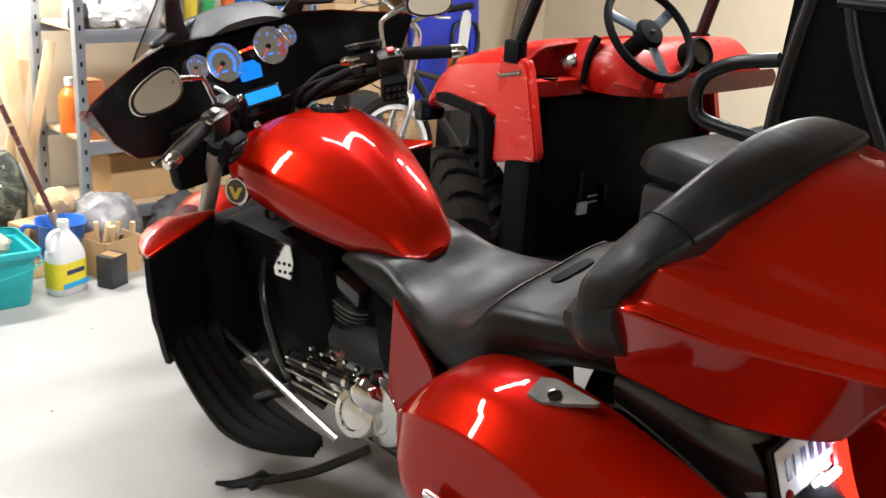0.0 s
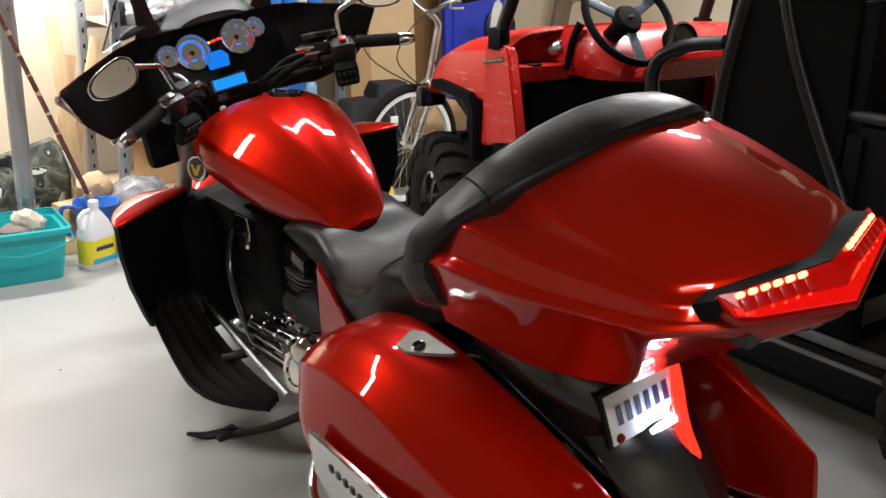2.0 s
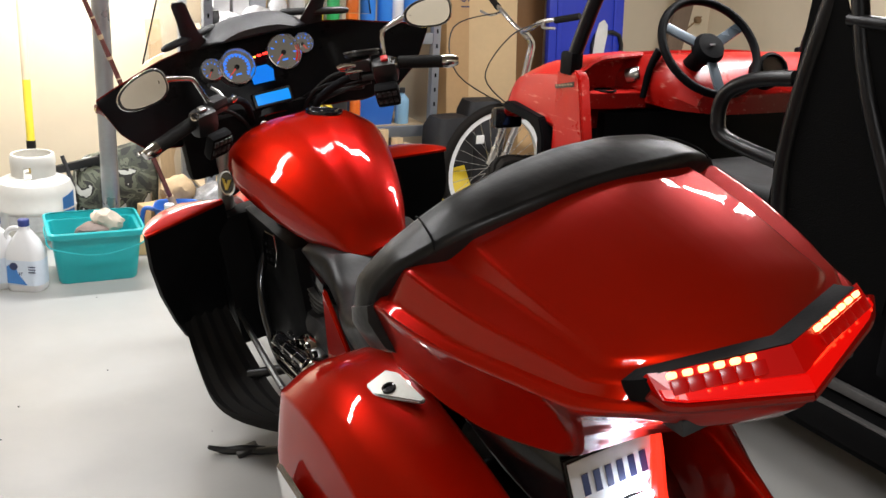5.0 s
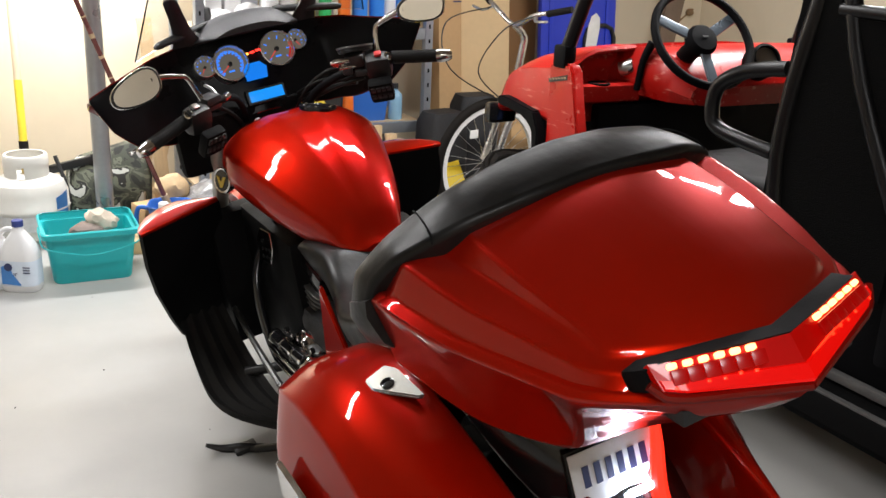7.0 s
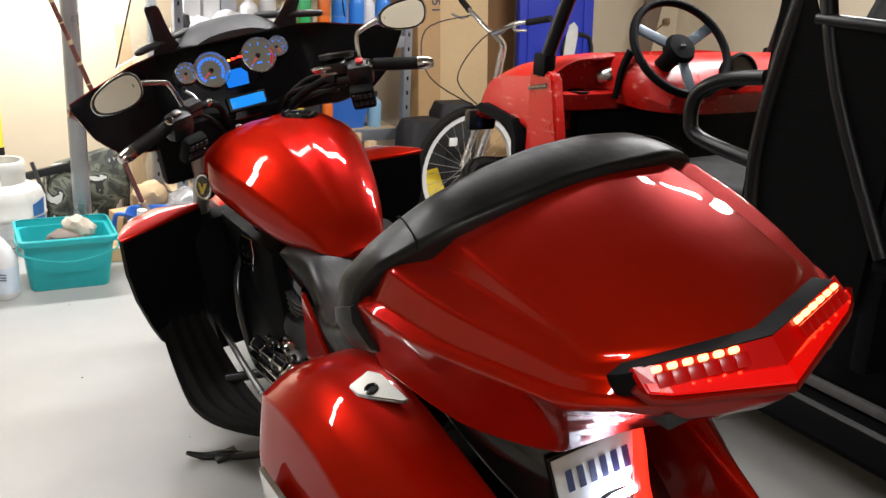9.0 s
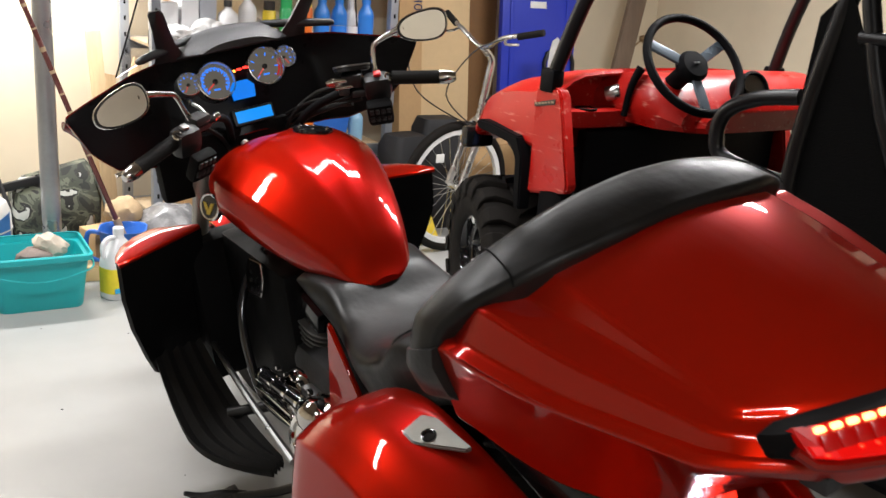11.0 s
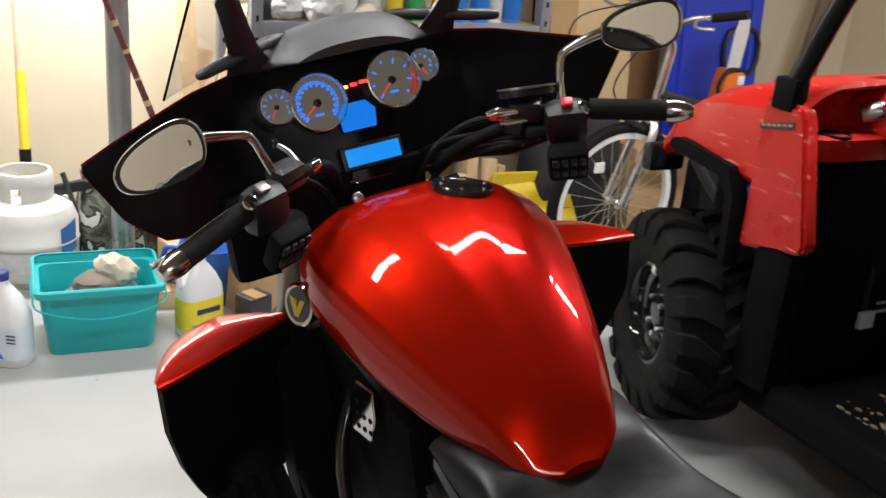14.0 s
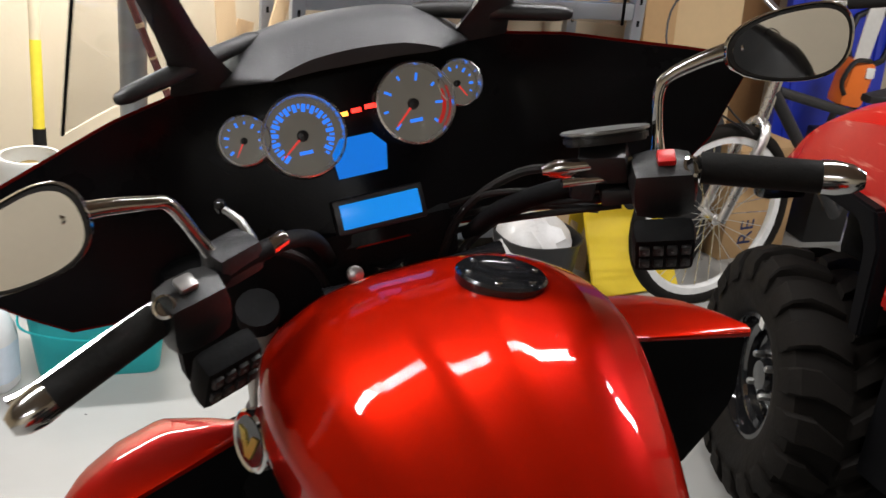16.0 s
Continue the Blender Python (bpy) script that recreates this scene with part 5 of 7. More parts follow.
part("blue_shock", tube([(0.17, 2.80, 0.45), (0.22, 2.70, 0.80)], 0.035, 14, 1), mat("blue_spring_paint", (0.03, 0.12, 0.55), 0.35), utv, "blue suspension spring")
part("control_arm", tube([(0.12, 2.84, 0.30), (0.45, 2.75, 0.36)], 0.018, 10, 1), CAGE, utv)
part("axle_block", box(WIDE / 2, 2.80, 0.36, 0.40, 0.40, 0.20, 0.04), UTV_BLACK, utv)
DECAL = mat("worn_dark_decal", (0.035, 0.028, 0.022), 0.5, 0, 0.4, 30)
DECAL_BAR = mat("worn_tan_print", (0.34, 0.24, 0.15), 0.55, 0, 0.5, 40)
strip = part("hood_decal", plate([(2.432, 1.016), (2.545, 0.992), (2.550, 1.006), (2.432, 1.036)], 0.002, Matrix(((0, 0, 1, -0.0025), (1, 0, 0, 0), (0, 1, 0, 0), (0, 0, 0, 1)))), DECAL, utv, "dark worn strip with pale bars", smooth=0)
for k in range(6):
    dy = 2.440 + 0.0178 * k
    part("decal_bar", box(-0.003, dy + 0.006, 1.0245 - 0.205 * (dy - 2.432), 0.002, 0.012, 0.006), DECAL_BAR, strip, smooth=0)

# dash: red bulkhead with pocket, lever and dark glovebox
part("dash_top", ring_loft([(2.56, [(0.30, 0.955), (WIDE - 0.05, 0.955), (WIDE - 0.12, 1.085), (0.31, 1.075)]), (2.45, [(0.30, 0.955), (WIDE - 0.05, 0.955), (WIDE - 0.12, 1.12), (0.31, 1.125)]), (2.36, [(0.31, 0.955), (WIDE - 0.05, 0.955), (WIDE - 0.07, 1.135), (0.32, 1.135)]), (2.26, [(0.33, 0.95), (WIDE - 0.04, 0.95), (WIDE - 0.08, 1.125), (0.34, 1.12)]), (2.15, [(0.37, 0.955), (WIDE - 0.04, 0.955), (WIDE - 0.10, 1.05), (0.39, 1.03)])], 18, 3, 0.3), UTV_RED, utv, "red moulded dashboard", smooth=30)
part("pocket_roof", skin([[(x, 2.57, zf), (x, 2.44, zb), (x, 2.432, zb - 0.010), (x, 2.44, zb - 0.020), (x, 2.57, zf - 0.020)] for x, zf, zb in ((0.030, 1.072, 1.074), (0.08, 1.098, 1.108), (0.13, 1.112, 1.126), (0.20, 1.118, 1.132), (0.312, 1.124, 1.138))]), UTV_RED, utv, "red rim over the dash pocket", smooth=45)
part("pocket_floor", skin([[(x, 2.56, 0.990), (x, 2.42, 1.000), (x, yb, 0.994), (x, yb - 0.002, 0.975), (x, yb + 0.01, 0.935), (x, 2.56, 0.935)] for x, yb in ((0.045, 2.405), (0.16, 2.385), (0.315, 2.385))]), UTV_RED, utv, "red pocket shelf and apron", smooth=35)
part("pocket_wall", box(0.312, 2.47, 1.055, 0.012, 0.18, 0.13, 0.003), UTV_RED, utv)
part("cup_holder", lathe([(0.040, -0.02), (0.042, 0.004), (0.036, 0.006), (0.034, -0.015), (0, -0.015)], 24, Matrix.Translation((0.145, 2.430, 0.998))), BLACK_MATT, utv)
part("oil_tin", lathe([(0.028, 0), (0.028, 0.05), (0.024, 0.055), (0, 0.055)], 20, Matrix.Translation((0.262, 2.455, 1.045)) @ pose(0, 0, 0, 70, 0, 35)), STEEL, utv)
part("shift_lever", tube([(0.27, 2.36, 0.98), (0.28, 2.35, 1.09), (0.30, 2.33, 1.16)], [0.012, 0.014, 0.018], 10, 3), UTV_BLACK, utv, "black shift lever")
# Black sheet added across the open footwell to stand for its darkness.
part("footwell_dark_panel", box(WIDE / 2 + 0.03, 2.42, 0.60, WIDE - 0.20, 0.05, 0.64, 0.01), UTV_BLACK, utv)
part("dash_skirt", ring_loft([(2.20, [(0.44, 0.94), (WIDE - 0.02, 0.94), (WIDE - 0.04, 1.00), (0.46, 1.0)]), (2.10, [(0.44, 0.955), (WIDE - 0.02, 0.955), (WIDE - 0.04, 1.03), (0.46, 1.02)])], 6, 3, 0.3), UTV_RED, utv, "magenta-red lower dash", smooth=30)
part("gauge_pod", lathe([(0.062, -0.05), (0.062, 0.02), (0.052, 0.026), (0.050, 0.012), (0, 0.012)], 28, facing((0.66, 2.12, 1.11), (-0.2, -1, 0.5))), UTV_BLACK, utv)
part("gauge_glass", lathe([(0.048, 0.013), (0, 0.014)], 28, facing((0.66, 2.12, 1.11), (-0.2, -1, 0.5))), STEEL, utv)

# steering wheel
# Satin grey with a blue tint for the light the spokes reflect.
SPOKE_M = mat("satin_spoke_reflection", (0.16, 0.20, 0.24), 0.3, 0.5)
SW = facing((0.378, 2.155, 1.192), (-0.12, -0.78, 0.62))
wheel = part("steering_wheel", tube([(0.192 * math.cos(a), 0.192 * math.sin(a), 0) for a in (2 * math.pi * k / 24 for k in range(24))], 0.0155, 12, 2, closed=True), UTV_BLACK, utv, "black three-spoke steering wheel")
wheel.matrix_basis = SW
for a in (150, 30, 270):
    m = pose(0, 0, 0, 0, 0, a)
    part("spoke", box(0.105, 0, -0.012, 0.17, 0.040, 0.012, 0.004, m), SPOKE_M, wheel)
part("wheel_boss", lathe([(0.058, -0.03), (0.060, -0.005), (0.050, 0.012), (0, 0.016)], 28), UTV_BLACK, wheel)
part("boss_badge", box(0, 0, 0.018, 0.022, 0.006, 0.002, 0.0005), STEEL, wheel)
part("column", tube([tuple(SW @ Vector((0, 0, -0.02))), tuple(SW @ Vector((0, 0, -0.22)))], 0.035, 14, 1), UTV_BLACK, utv)

# floor and sills
TRIM_GREY = mat("scuffed_grey_trim", (0.10, 0.097, 0.094), 0.5, 0, 0.3, 12, 0.2, 120)
part("cab_floor", box(WIDE / 2, 1.72, 0.275, WIDE - 0.12, 1.30, 0.05, 0.01), UTV_BLACK, utv)
for x in (0.085, WIDE - 0.085):
    part("sill", box(x, 1.55, 0.275, 0.10, 1.66, 0.09, 0.015), BLACK_MATT, utv, "black plastic door sill")
    inner = 1 if x < 0.5 else -1
    part("sill_trim", box(x - inner * 0.036, 1.35, 0.322, 0.022, 1.26, 0.008, 0.002), TRIM_GREY, utv, "scuffed grey sill edge trim")
    part("step_trim", box(x + inner * 0.045, 1.35, 0.345, 0.024, 1.26, 0.030, 0.006), TRIM_GREY, utv, "scuffed grey inner step trim")
# Underside block widened beyond need, to shade the floor by the sills.
part("belly", box(WIDE / 2, 1.62, 0.22, WIDE - 0.18, 1.8, 0.08, 0.02), UTV_BLACK, utv)

# seats
SEATV = mat("grey_black_seat_vinyl", (0.008, 0.0078, 0.0078), 0.5, 0, 0.2, 9, 0.2, 140, spec=0.14)
for k, x in enumerate((0.36, 0.92)):
    UP = Matrix.Translation((0, 0.10, 0.13))
    cushion = part("seat_cushion", ring_loft([(1.36, [(x - 0.22, 0.58), (x + 0.22, 0.58), (x + 0.23, 0.66), (x + 0.18, 0.70), (x - 0.18, 0.70), (x - 0.23, 0.66)]), (1.60, [(x - 0.24, 0.58), (x + 0.24, 0.58), (x + 0.25, 0.68), (x + 0.19, 0.705), (x - 0.19, 0.705), (x - 0.25, 0.68)]), (1.80, [(x - 0.23, 0.59), (x + 0.23, 0.59), (x + 0.24, 0.69), (x + 0.18, 0.72), (x - 0.18, 0.72), (x - 0.24, 0.69)]), (1.87, [(x - 0.19, 0.62), (x + 0.19, 0.62), (x + 0.20, 0.66), (x + 0.15, 0.69), (x - 0.15, 0.69), (x - 0.20, 0.66)])], 16, 3, 0.6), SEATV, utv, "dark grey seat cushion")
    cushion.matrix_basis = UP
    part("seat_base", box(x, 1.70, 0.505, 0.50, 0.46, 0.41, 0.03), UTV_GREY, utv)
    part("base_vent", box(x, 1.936, 0.52, 0.20, 0.014, 0.10, 0.004), UTV_BLACK, utv)
    rows = []
    for z, hw, y0, y1 in ((0.62, 0.22, 1.27, 1.40), (0.80, 0.25, 1.22, 1.37), (1.00, 0.25, 1.16, 1.31), (1.14, 0.21, 1.12, 1.25), (1.22, 0.15, 1.10, 1.21), (1.36, 0.13, 1.06, 1.16), (1.42, 0.08, 1.05, 1.13)):
        ring = curve_points([(x - hw, y0, z), (x + hw, y0, z), (x + hw * 1.02, (y0 + y1) / 2, z), (x + hw * 0.9, y1, z), (x - hw * 0.9, y1, z), (x - hw * 1.02, (y0 + y1) / 2, z)], 3, True, 0.7)
        rows.append([tuple(p) for p in ring])
    part("seat_back", skin(rows), SEATV, utv, "tall black seat back with headrest", smooth=50).matrix_basis = UP

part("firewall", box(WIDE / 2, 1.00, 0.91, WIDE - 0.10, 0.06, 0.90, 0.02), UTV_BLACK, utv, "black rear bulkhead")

# roll cage
for x, s in ((0.02, 1), (WIDE - 0.02, -1)):
    part("front_post", tube([(x, 2.49, 1.06), (x + s * 0.01, 2.47, 1.16), (x + s * 0.04, 2.36, 1.45), (x + s * 0.10, 2.10, 1.90)], 0.027, 12, 4), CAGE, utv, "black front cage tube")
    part("post_clamp", box(x, 2.488, 1.095, 0.055, 0.075, 0.085, 0.012, ), UTV_BLACK, utv)
    part("rear_post", tube([(x + s * 0.02, 1.38, 0.62), (x + s * 0.02, 1.44, 0.96), (x + s * 0.03, 1.38, 1.40), (x + s * 0.10, 1.28, 1.90)], 0.027, 12, 4), CAGE, utv)
    part("rear_brace", tube([(x + s * 0.04, 1.32, 1.52), (x + s * 0.02, 1.20, 1.20), (x + s * 0.02, 0.98, 0.80)], 0.024, 12, 4), CAGE, utv)
    part("roof_rail", tube([(x + s * 0.10, 2.10, 1.90), (x + s * 0.10, 1.28, 1.90)], 0.027, 12, 2), CAGE, utv)
    part("hip_bar", tube([(x + s * 0.02, 1.45, 1.20), (x, 1.58, 1.175), (x - s * 0.005, 1.68, 1.12), (x - s * 0.005, 1.70, 1.04), (x, 1.66, 0.985), (x + s * 0.02, 1.46, 0.955)], 0.023, 12, 5), CAGE, utv, "black padded hip bar")
part("cross_tube", tube([(0.08, 2.10, 1.90), (WIDE - 0.08, 2.10, 1.90)], 0.025, 12, 1), CAGE, utv)
part("cross_tube", tube([(0.12, 1.28, 1.90), (WIDE - 0.12, 1.28, 1.90)], 0.025, 12, 1), CAGE, utv)
part("seat_bar", tube([(0.04, 1.40, 1.30), (WIDE - 0.04, 1.40, 1.30)], 0.022, 12, 1), CAGE, utv)
# side net between the rear posts: straps with gaps
NET = mat("black_webbing", (0.004, 0.004, 0.004), 0.85, 0, 0.3, 30, 0.4, 300, spec=0.05)
net = part("side_net", plate([(-0.03, -0.20), (0.42, -0.28), (0.44, 0.10), (0.42, 0.45), (0.16, 0.455), (0.10, 0.58), (0.02, 0.50)], 0.006, Matrix.Translation((0.035, 1.45, 0.92)) @ Matrix(((0, 0, 1, 0), (-1, 0, 0, 0), (0, 1, 0, 0), (0, 0, 0, 1)))), NET, utv, "black webbing side net")
part("panel_rail", tube([(0.04, 1.30, 1.378), (0.04, 1.02, 1.378), (0.10, 0.98, 1.378), (WIDE - 0.10, 0.98, 1.378), (WIDE - 0.04, 1.02, 1.378), (WIDE - 0.04, 1.30, 1.378)], 0.018, 10, 3, soft=0.4), CAGE, utv, "black rail over the rear panel")
# cargo box behind
bed = part("cargo_box", box(WIDE / 2, 0.70, 0.88, WIDE - 0.10, 0.80, 0.30, 0.03), UTV_BLACK, utv, "black moulded cargo box")
for k in range(5):
    part("box_rib", box(0.045, 0.42 + 0.14 * k, 0.88, 0.012, 0.05, 0.24, 0.004), UTV_BLACK, bed)
part("box_rail", tube([(0.06, 1.08, 1.05), (0.06, 0.32, 1.05)], 0.018, 10, 1), GUNMETAL, bed)
part("tank_guard", box(0.19, 1.10, 0.55, 0.06, 0.30, 0.44, 0.03), UTV_BLACK, utv)
part("rear_fender", box(0.10, 0.46, 0.71, 0.24, 0.80, 0.05, 0.02), UTV_BLACK, utv)
# Pale blue put into the pad's colour for its reflections.
PEDAL = mat("pedal_blue_reflection", (0.62, 0.72, 0.85), 0.35)
part("pedal_tread", box(0.366, 2.375, 0.470, 0.055, 0.016, 0.050, 0.004), PEDAL, utv, "pedal pad with a pale blue reflection in its colour")
part("pedal_arm", tube([(0.366, 2.388, 0.48), (0.366, 2.395, 0.62)], 0.008, 8, 1), UTV_GREY, utv)
part("pedal_arm", box(0.52, 2.388, 0.505, 0.032, 0.012, 0.085, 0.004, pose(0, 0, 0, 0, 0, 0)), PANEL, utv)
tag = part("warning_label", box(0.450, 2.3925, 0.492, 0.075, 0.003, 0.055), UTV_BLACK, utv, "small dark label with pale bars", smooth=0)
for k in range(8):
    part("label_bar", box(0.424 + 0.017 * (k % 4), 2.390, 0.508 - 0.026 * (k // 4), 0.011, 0.002, 0.008), HOUSING, tag, smooth=0)
GRIT = mat("dry_dirt", (0.22, 0.17, 0.12), 0.9, 0, 0.3, 20, 0.5, 80)
bm = bmesh.new()
rnd = random.Random(4)
for k in range(220):
    x, y = rnd.uniform(0.12, 0.55), 2.05 + rnd.gauss(0, 0.10)
    r = rnd.uniform(0.003, 0.009)
    bmesh.ops.create_icosphere(bm, subdivisions=1, radius=r, matrix=Matrix.Translation((x, min(2.25, y), 0.302)) @ Matrix.Diagonal((1, rnd.uniform(0.5, 1.8), 0.5, 1)))
part("floor_dirt", bm, GRIT, utv, "dried mud crumbs on the cab floor", kind="stuff")

# ---- things along the wall ----
TEAL = mat("teal_plastic", (0.010, 0.42, 0.45), 0.38, 0, 0.06, 6, 0.04, 120)


def rounded(w, d, r, n=5):
    """A rectangle with round corners, as (x, y)."""
    out = []
    for cx, cy, a0 in ((w - r, d - r, 0), (-w + r, d - r, 90), (-w + r, -d + r, 180), (w - r, -d + r, 270)):
        for k in range(n):
            a = radians(a0 + 90 * k / (n - 1))
            out.append((cx + r * math.cos(a), cy + r * math.sin(a)))
    return out


def open_tub(levels, thick, r):
    """An open vessel: levels of (half width, half depth, z) up the outside, then down inside."""
    rings = [[(x, y, z) for x, y in rounded(w, d, r)] for w, d, z in levels]
    rings += [[(x, y, max(z, thick)) for x, y in rounded(w - thick, d - thick, r)] for w, d, z in reversed(levels)]
    return skin(rings)


tub = thing("bucket", "teal plastic cleaning bucket holding rags on the floor", "bucket", pose(1.200, 3.85, 0, 0, 0, -4))
part("body", open_tub([(0.158, 0.135, 0.0), (0.163, 0.140, 0.01), (0.184, 0.160, 0.195), (0.186, 0.162, 0.205), (0.200, 0.175, 0.210), (0.203, 0.178, 0.232), (0.198, 0.173, 0.237)], 0.006, 0.035), TEAL, tub)
part("handle", tube([(-0.205, 0, 0.222), (-0.204, -0.10, 0.205), (-0.18, -0.180, 0.175), (0.0, -0.180, 0.135), (0.18, -0.180, 0.175), (0.204, -0.10, 0.205), (0.205, 0, 0.222)], 0.0035, 8, 6), TEAL, tub)
RAG = mat("pale_rag", (0.55, 0.47, 0.38), 0.9, 0, 0.15, 12, 0.4, 60)


def lump(r, seed, squash=0.6, detail=3):
    bm = bmesh.new()
    bmesh.ops.create_icosphere(bm, subdivisions=detail, radius=r)
    for v in bm.verts:
        d = noise.fractal(v.co * (2.2 / r) + Vector((seed, seed * 2, 0)), 0.8, 2.0, 4)
        v.co *= 1 + 0.20 * d
        v.co.z *= squash
    return bm


rag = tagged(part("rag", lump(0.07, 3, 0.7), RAG), "crumpled pale rag in the bucket", "rag")
rag.matrix_world = pose(1.26, 3.85, 0.232, 15, 20, 30)
rag2 = tagged(part("sponge", lump(0.075, 9, 0.45), mat("brown_grey_sponge", (0.20, 0.16, 0.14), 0.9, 0, 0.2, 14, 0.4, 70)), "dark damp sponge in the bucket", "sponge")
rag2.matrix_world = pose(1.19, 3.82, 0.202, 0, 0, 10)
# what holds the rags up inside
fillr = tagged(part("washcloth", lump(0.13, 5, 0.75), mat("grey_cloth", (0.25, 0.24, 0.24), 0.9, 0, 0.2, 14, 0.4, 70)), "grey cloth bundled inside the bucket", "cloth")
fillr.matrix_world = pose(1.21, 3.85, 0.110)

JUG_W = mat("white_hdpe", (0.74, 0.75, 0.76), 0.4, 0, 0.03, 6)
BLUE_CAP = mat("navy_cap", (0.03, 0.05, 0.22), 0.4)


def jug(place, turn, label_mat, cap_mat, text, group="jugs"):
    j = thing("jug", text, "jug", pose(*place, 0, 0, turn), group)
    levels = [(0.072, 0.050, 0.0), (0.078, 0.056, 0.01), (0.078, 0.056, 0.15), (0.074, 0.053, 0.175), (0.055, 0.042, 0.215), (0.030, 0.028, 0.25), (0.020, 0.020, 0.262), (0.020, 0.020, 0.285)]
    part("body", skin([[(x, y, z) for x, y in rounded(w, d, min(w, d) * 0.7)] for w, d, z in levels]), JUG_W, j)
    part("handle", tube([(-0.020, 0, 0.262), (-0.052, 0, 0.262), (-0.078, 0, 0.235), (-0.076, 0, 0.185)], 0.011, 8, 5), JUG_W, j)
    part("cap", lathe([(0.023, 0.278), (0.023, 0.302), (0.020, 0.305), (0, 0.305)], 20), cap_mat, j)
    lab = part("label", skin([[(x * 1.012, y * 1.02, z) for x, y in rounded(0.078, 0.056, 0.039)] for z in (0.03, 0.14)], caps=False), label_mat, j, "printed paper label")
    return j, lab


LAB_BLUE = mat("pale_blue_label", (0.62, 0.70, 0.80), 0.45, 0, 0.1, 8)
LAB_MID = mat("mid_blue_print", (0.05, 0.20, 0.52), 0.4)
LAB_NAVY = mat("navy_print", (0.02, 0.03, 0.10), 0.4)
LAB_YEL = mat("yellow_label", (0.80, 0.66, 0.03), 0.45)
j1, l1 = jug((0.905, 3.735, 0), -30, LAB_BLUE, BLUE_CAP, "white bleach jug with a blue label and navy cap")
part("label_print", plate([(-0.06, -0.045), (0.02, -0.05), (-0.015, 0.0), (-0.025, 0.045), (-0.06, 0.03)], 0.002, Matrix.Translation((0.0, -0.058, 0.085)) @ pose(0, 0, 0, 90, 0, 0)), LAB_MID, l1)
part("label_seal", lathe([(0.017, 0), (0.017, 0.002), (0, 0.002)], 20, Matrix.Translation((-0.030, -0.0585, 0.115)) @ pose(0, 0, 0, 90, 0, 0)), LAB_NAVY, l1)
cu = bpy.data.curves.new("label_word", "FONT")
cu.body, cu.size, cu.extrude = "Pour", 0.030, 0.0005
word = new("label_word", cu)
word.parent = l1
word.matrix_basis = Matrix.Translation((-0.052, -0.0585, 0.076)) @ pose(0, 0, 0, 90, 0, 0)
cu.materials.append(LAB_NAVY)
for k in range(3):
    part("label_line", box(0.045, -0.0585, 0.115 - 0.012 * k, 0.03, 0.001, 0.004), LAB_NAVY, l1, smooth=0)
j0, l0 = jug((0.80, 3.80, 0), 10, LAB_BLUE, BLUE_CAP, "white bleach jug beside a matching one")
j2, l2 = jug((1.52, 3.78, 0), 20, LAB_YEL, JUG_W, "white jug with a yellow and blue label")
part("label_print", box(0.0, -0.058, 0.045, 0.13, 0.002, 0.022, 0.0), mat("cyan_print", (0.02, 0.35, 0.65), 0.4), l2, smooth=0)
part("label_line", box(0.0, -0.058, 0.10, 0.09, 0.002, 0.018, 0.0), LAB_NAVY, l2, smooth=0)
j3, l3 = jug((0.72, 4.42, 0), 0, LAB_MID, BLUE_CAP, "white jug with a navy label by the wall")

# propane cylinder
PROP = mat("off_white_enamel", (0.66, 0.65, 0.61), 0.4, 0, 0.06, 5, 0.08, 50)
pc = thing("propane_cylinder", "off-white propane gas cylinder with a printed label", "gas cylinder", pose(1.03, 4.42, 0, 0, 0, 8) @ Matrix.Diagonal((1.2, 1.2, 1.04, 1)))
part("tank", lathe([(0.09, 0.02), (0.13, 0.035), (0.152, 0.08), (0.154, 0.16), (0.157, 0.165), (0.157, 0.172), (0.154, 0.177), (0.152, 0.24), (0.135, 0.285), (0.09, 0.31), (0, 0.318)], 40), PROP, pc)
part("foot_ring", lathe([(0.10, 0), (0.104, 0.0), (0.104, 0.04), (0.10, 0.04)], 32, caps=False), PROP, pc)
for a0 in (10, 130, 250):
    arc = [[(r * math.cos(radians(a0 + 100 * k / 10)), r * math.sin(radians(a0 + 100 * k / 10)), z) for r, z in ((0.080, 0.305), (0.084, 0.305), (0.084, 0.365), (0.080, 0.365))] for k in range(11)]
    part("collar", skin(arc), PROP, pc)
ring = [[(r * math.cos(radians(9 * k)), r * math.sin(radians(9 * k)), z) for r, z in ((0.079, 0.362), (0.086, 0.362), (0.085, 0.395), (0.080, 0.408), (0.071, 0.408), (0.073, 0.398), (0.079, 0.390))] for k in range(41)]
part("collar_rim", skin(ring, False), PROP, pc)
part("valve", lathe([(0.018, 0.31), (0.018, 0.36), (0.026, 0.362), (0.026, 0.38), (0, 0.382)], 16), mat("brass", (0.45, 0.33, 0.12), 0.35, 1.0), pc)
part("cylinder_label", skin([[(0.1575 * math.cos(a), 0.1575 * math.sin(a), z) for a in np.linspace(radians(215), radians(285), 12)] for z in (0.085, 0.155)], caps=False, closed=False), mat("grey_paper", (0.50, 0.50, 0.50), 0.6, 0, 0.2, 40), pc)
part("blue_flash", skin([[(0.1565 * math.cos(a), 0.1565 * math.sin(a), z + 0.05 * (a - 5.2)) for a in np.linspace(5.15, 5.6, 10)] for z in (0.12, 0.23)], caps=False, closed=False), LAB_MID, pc)

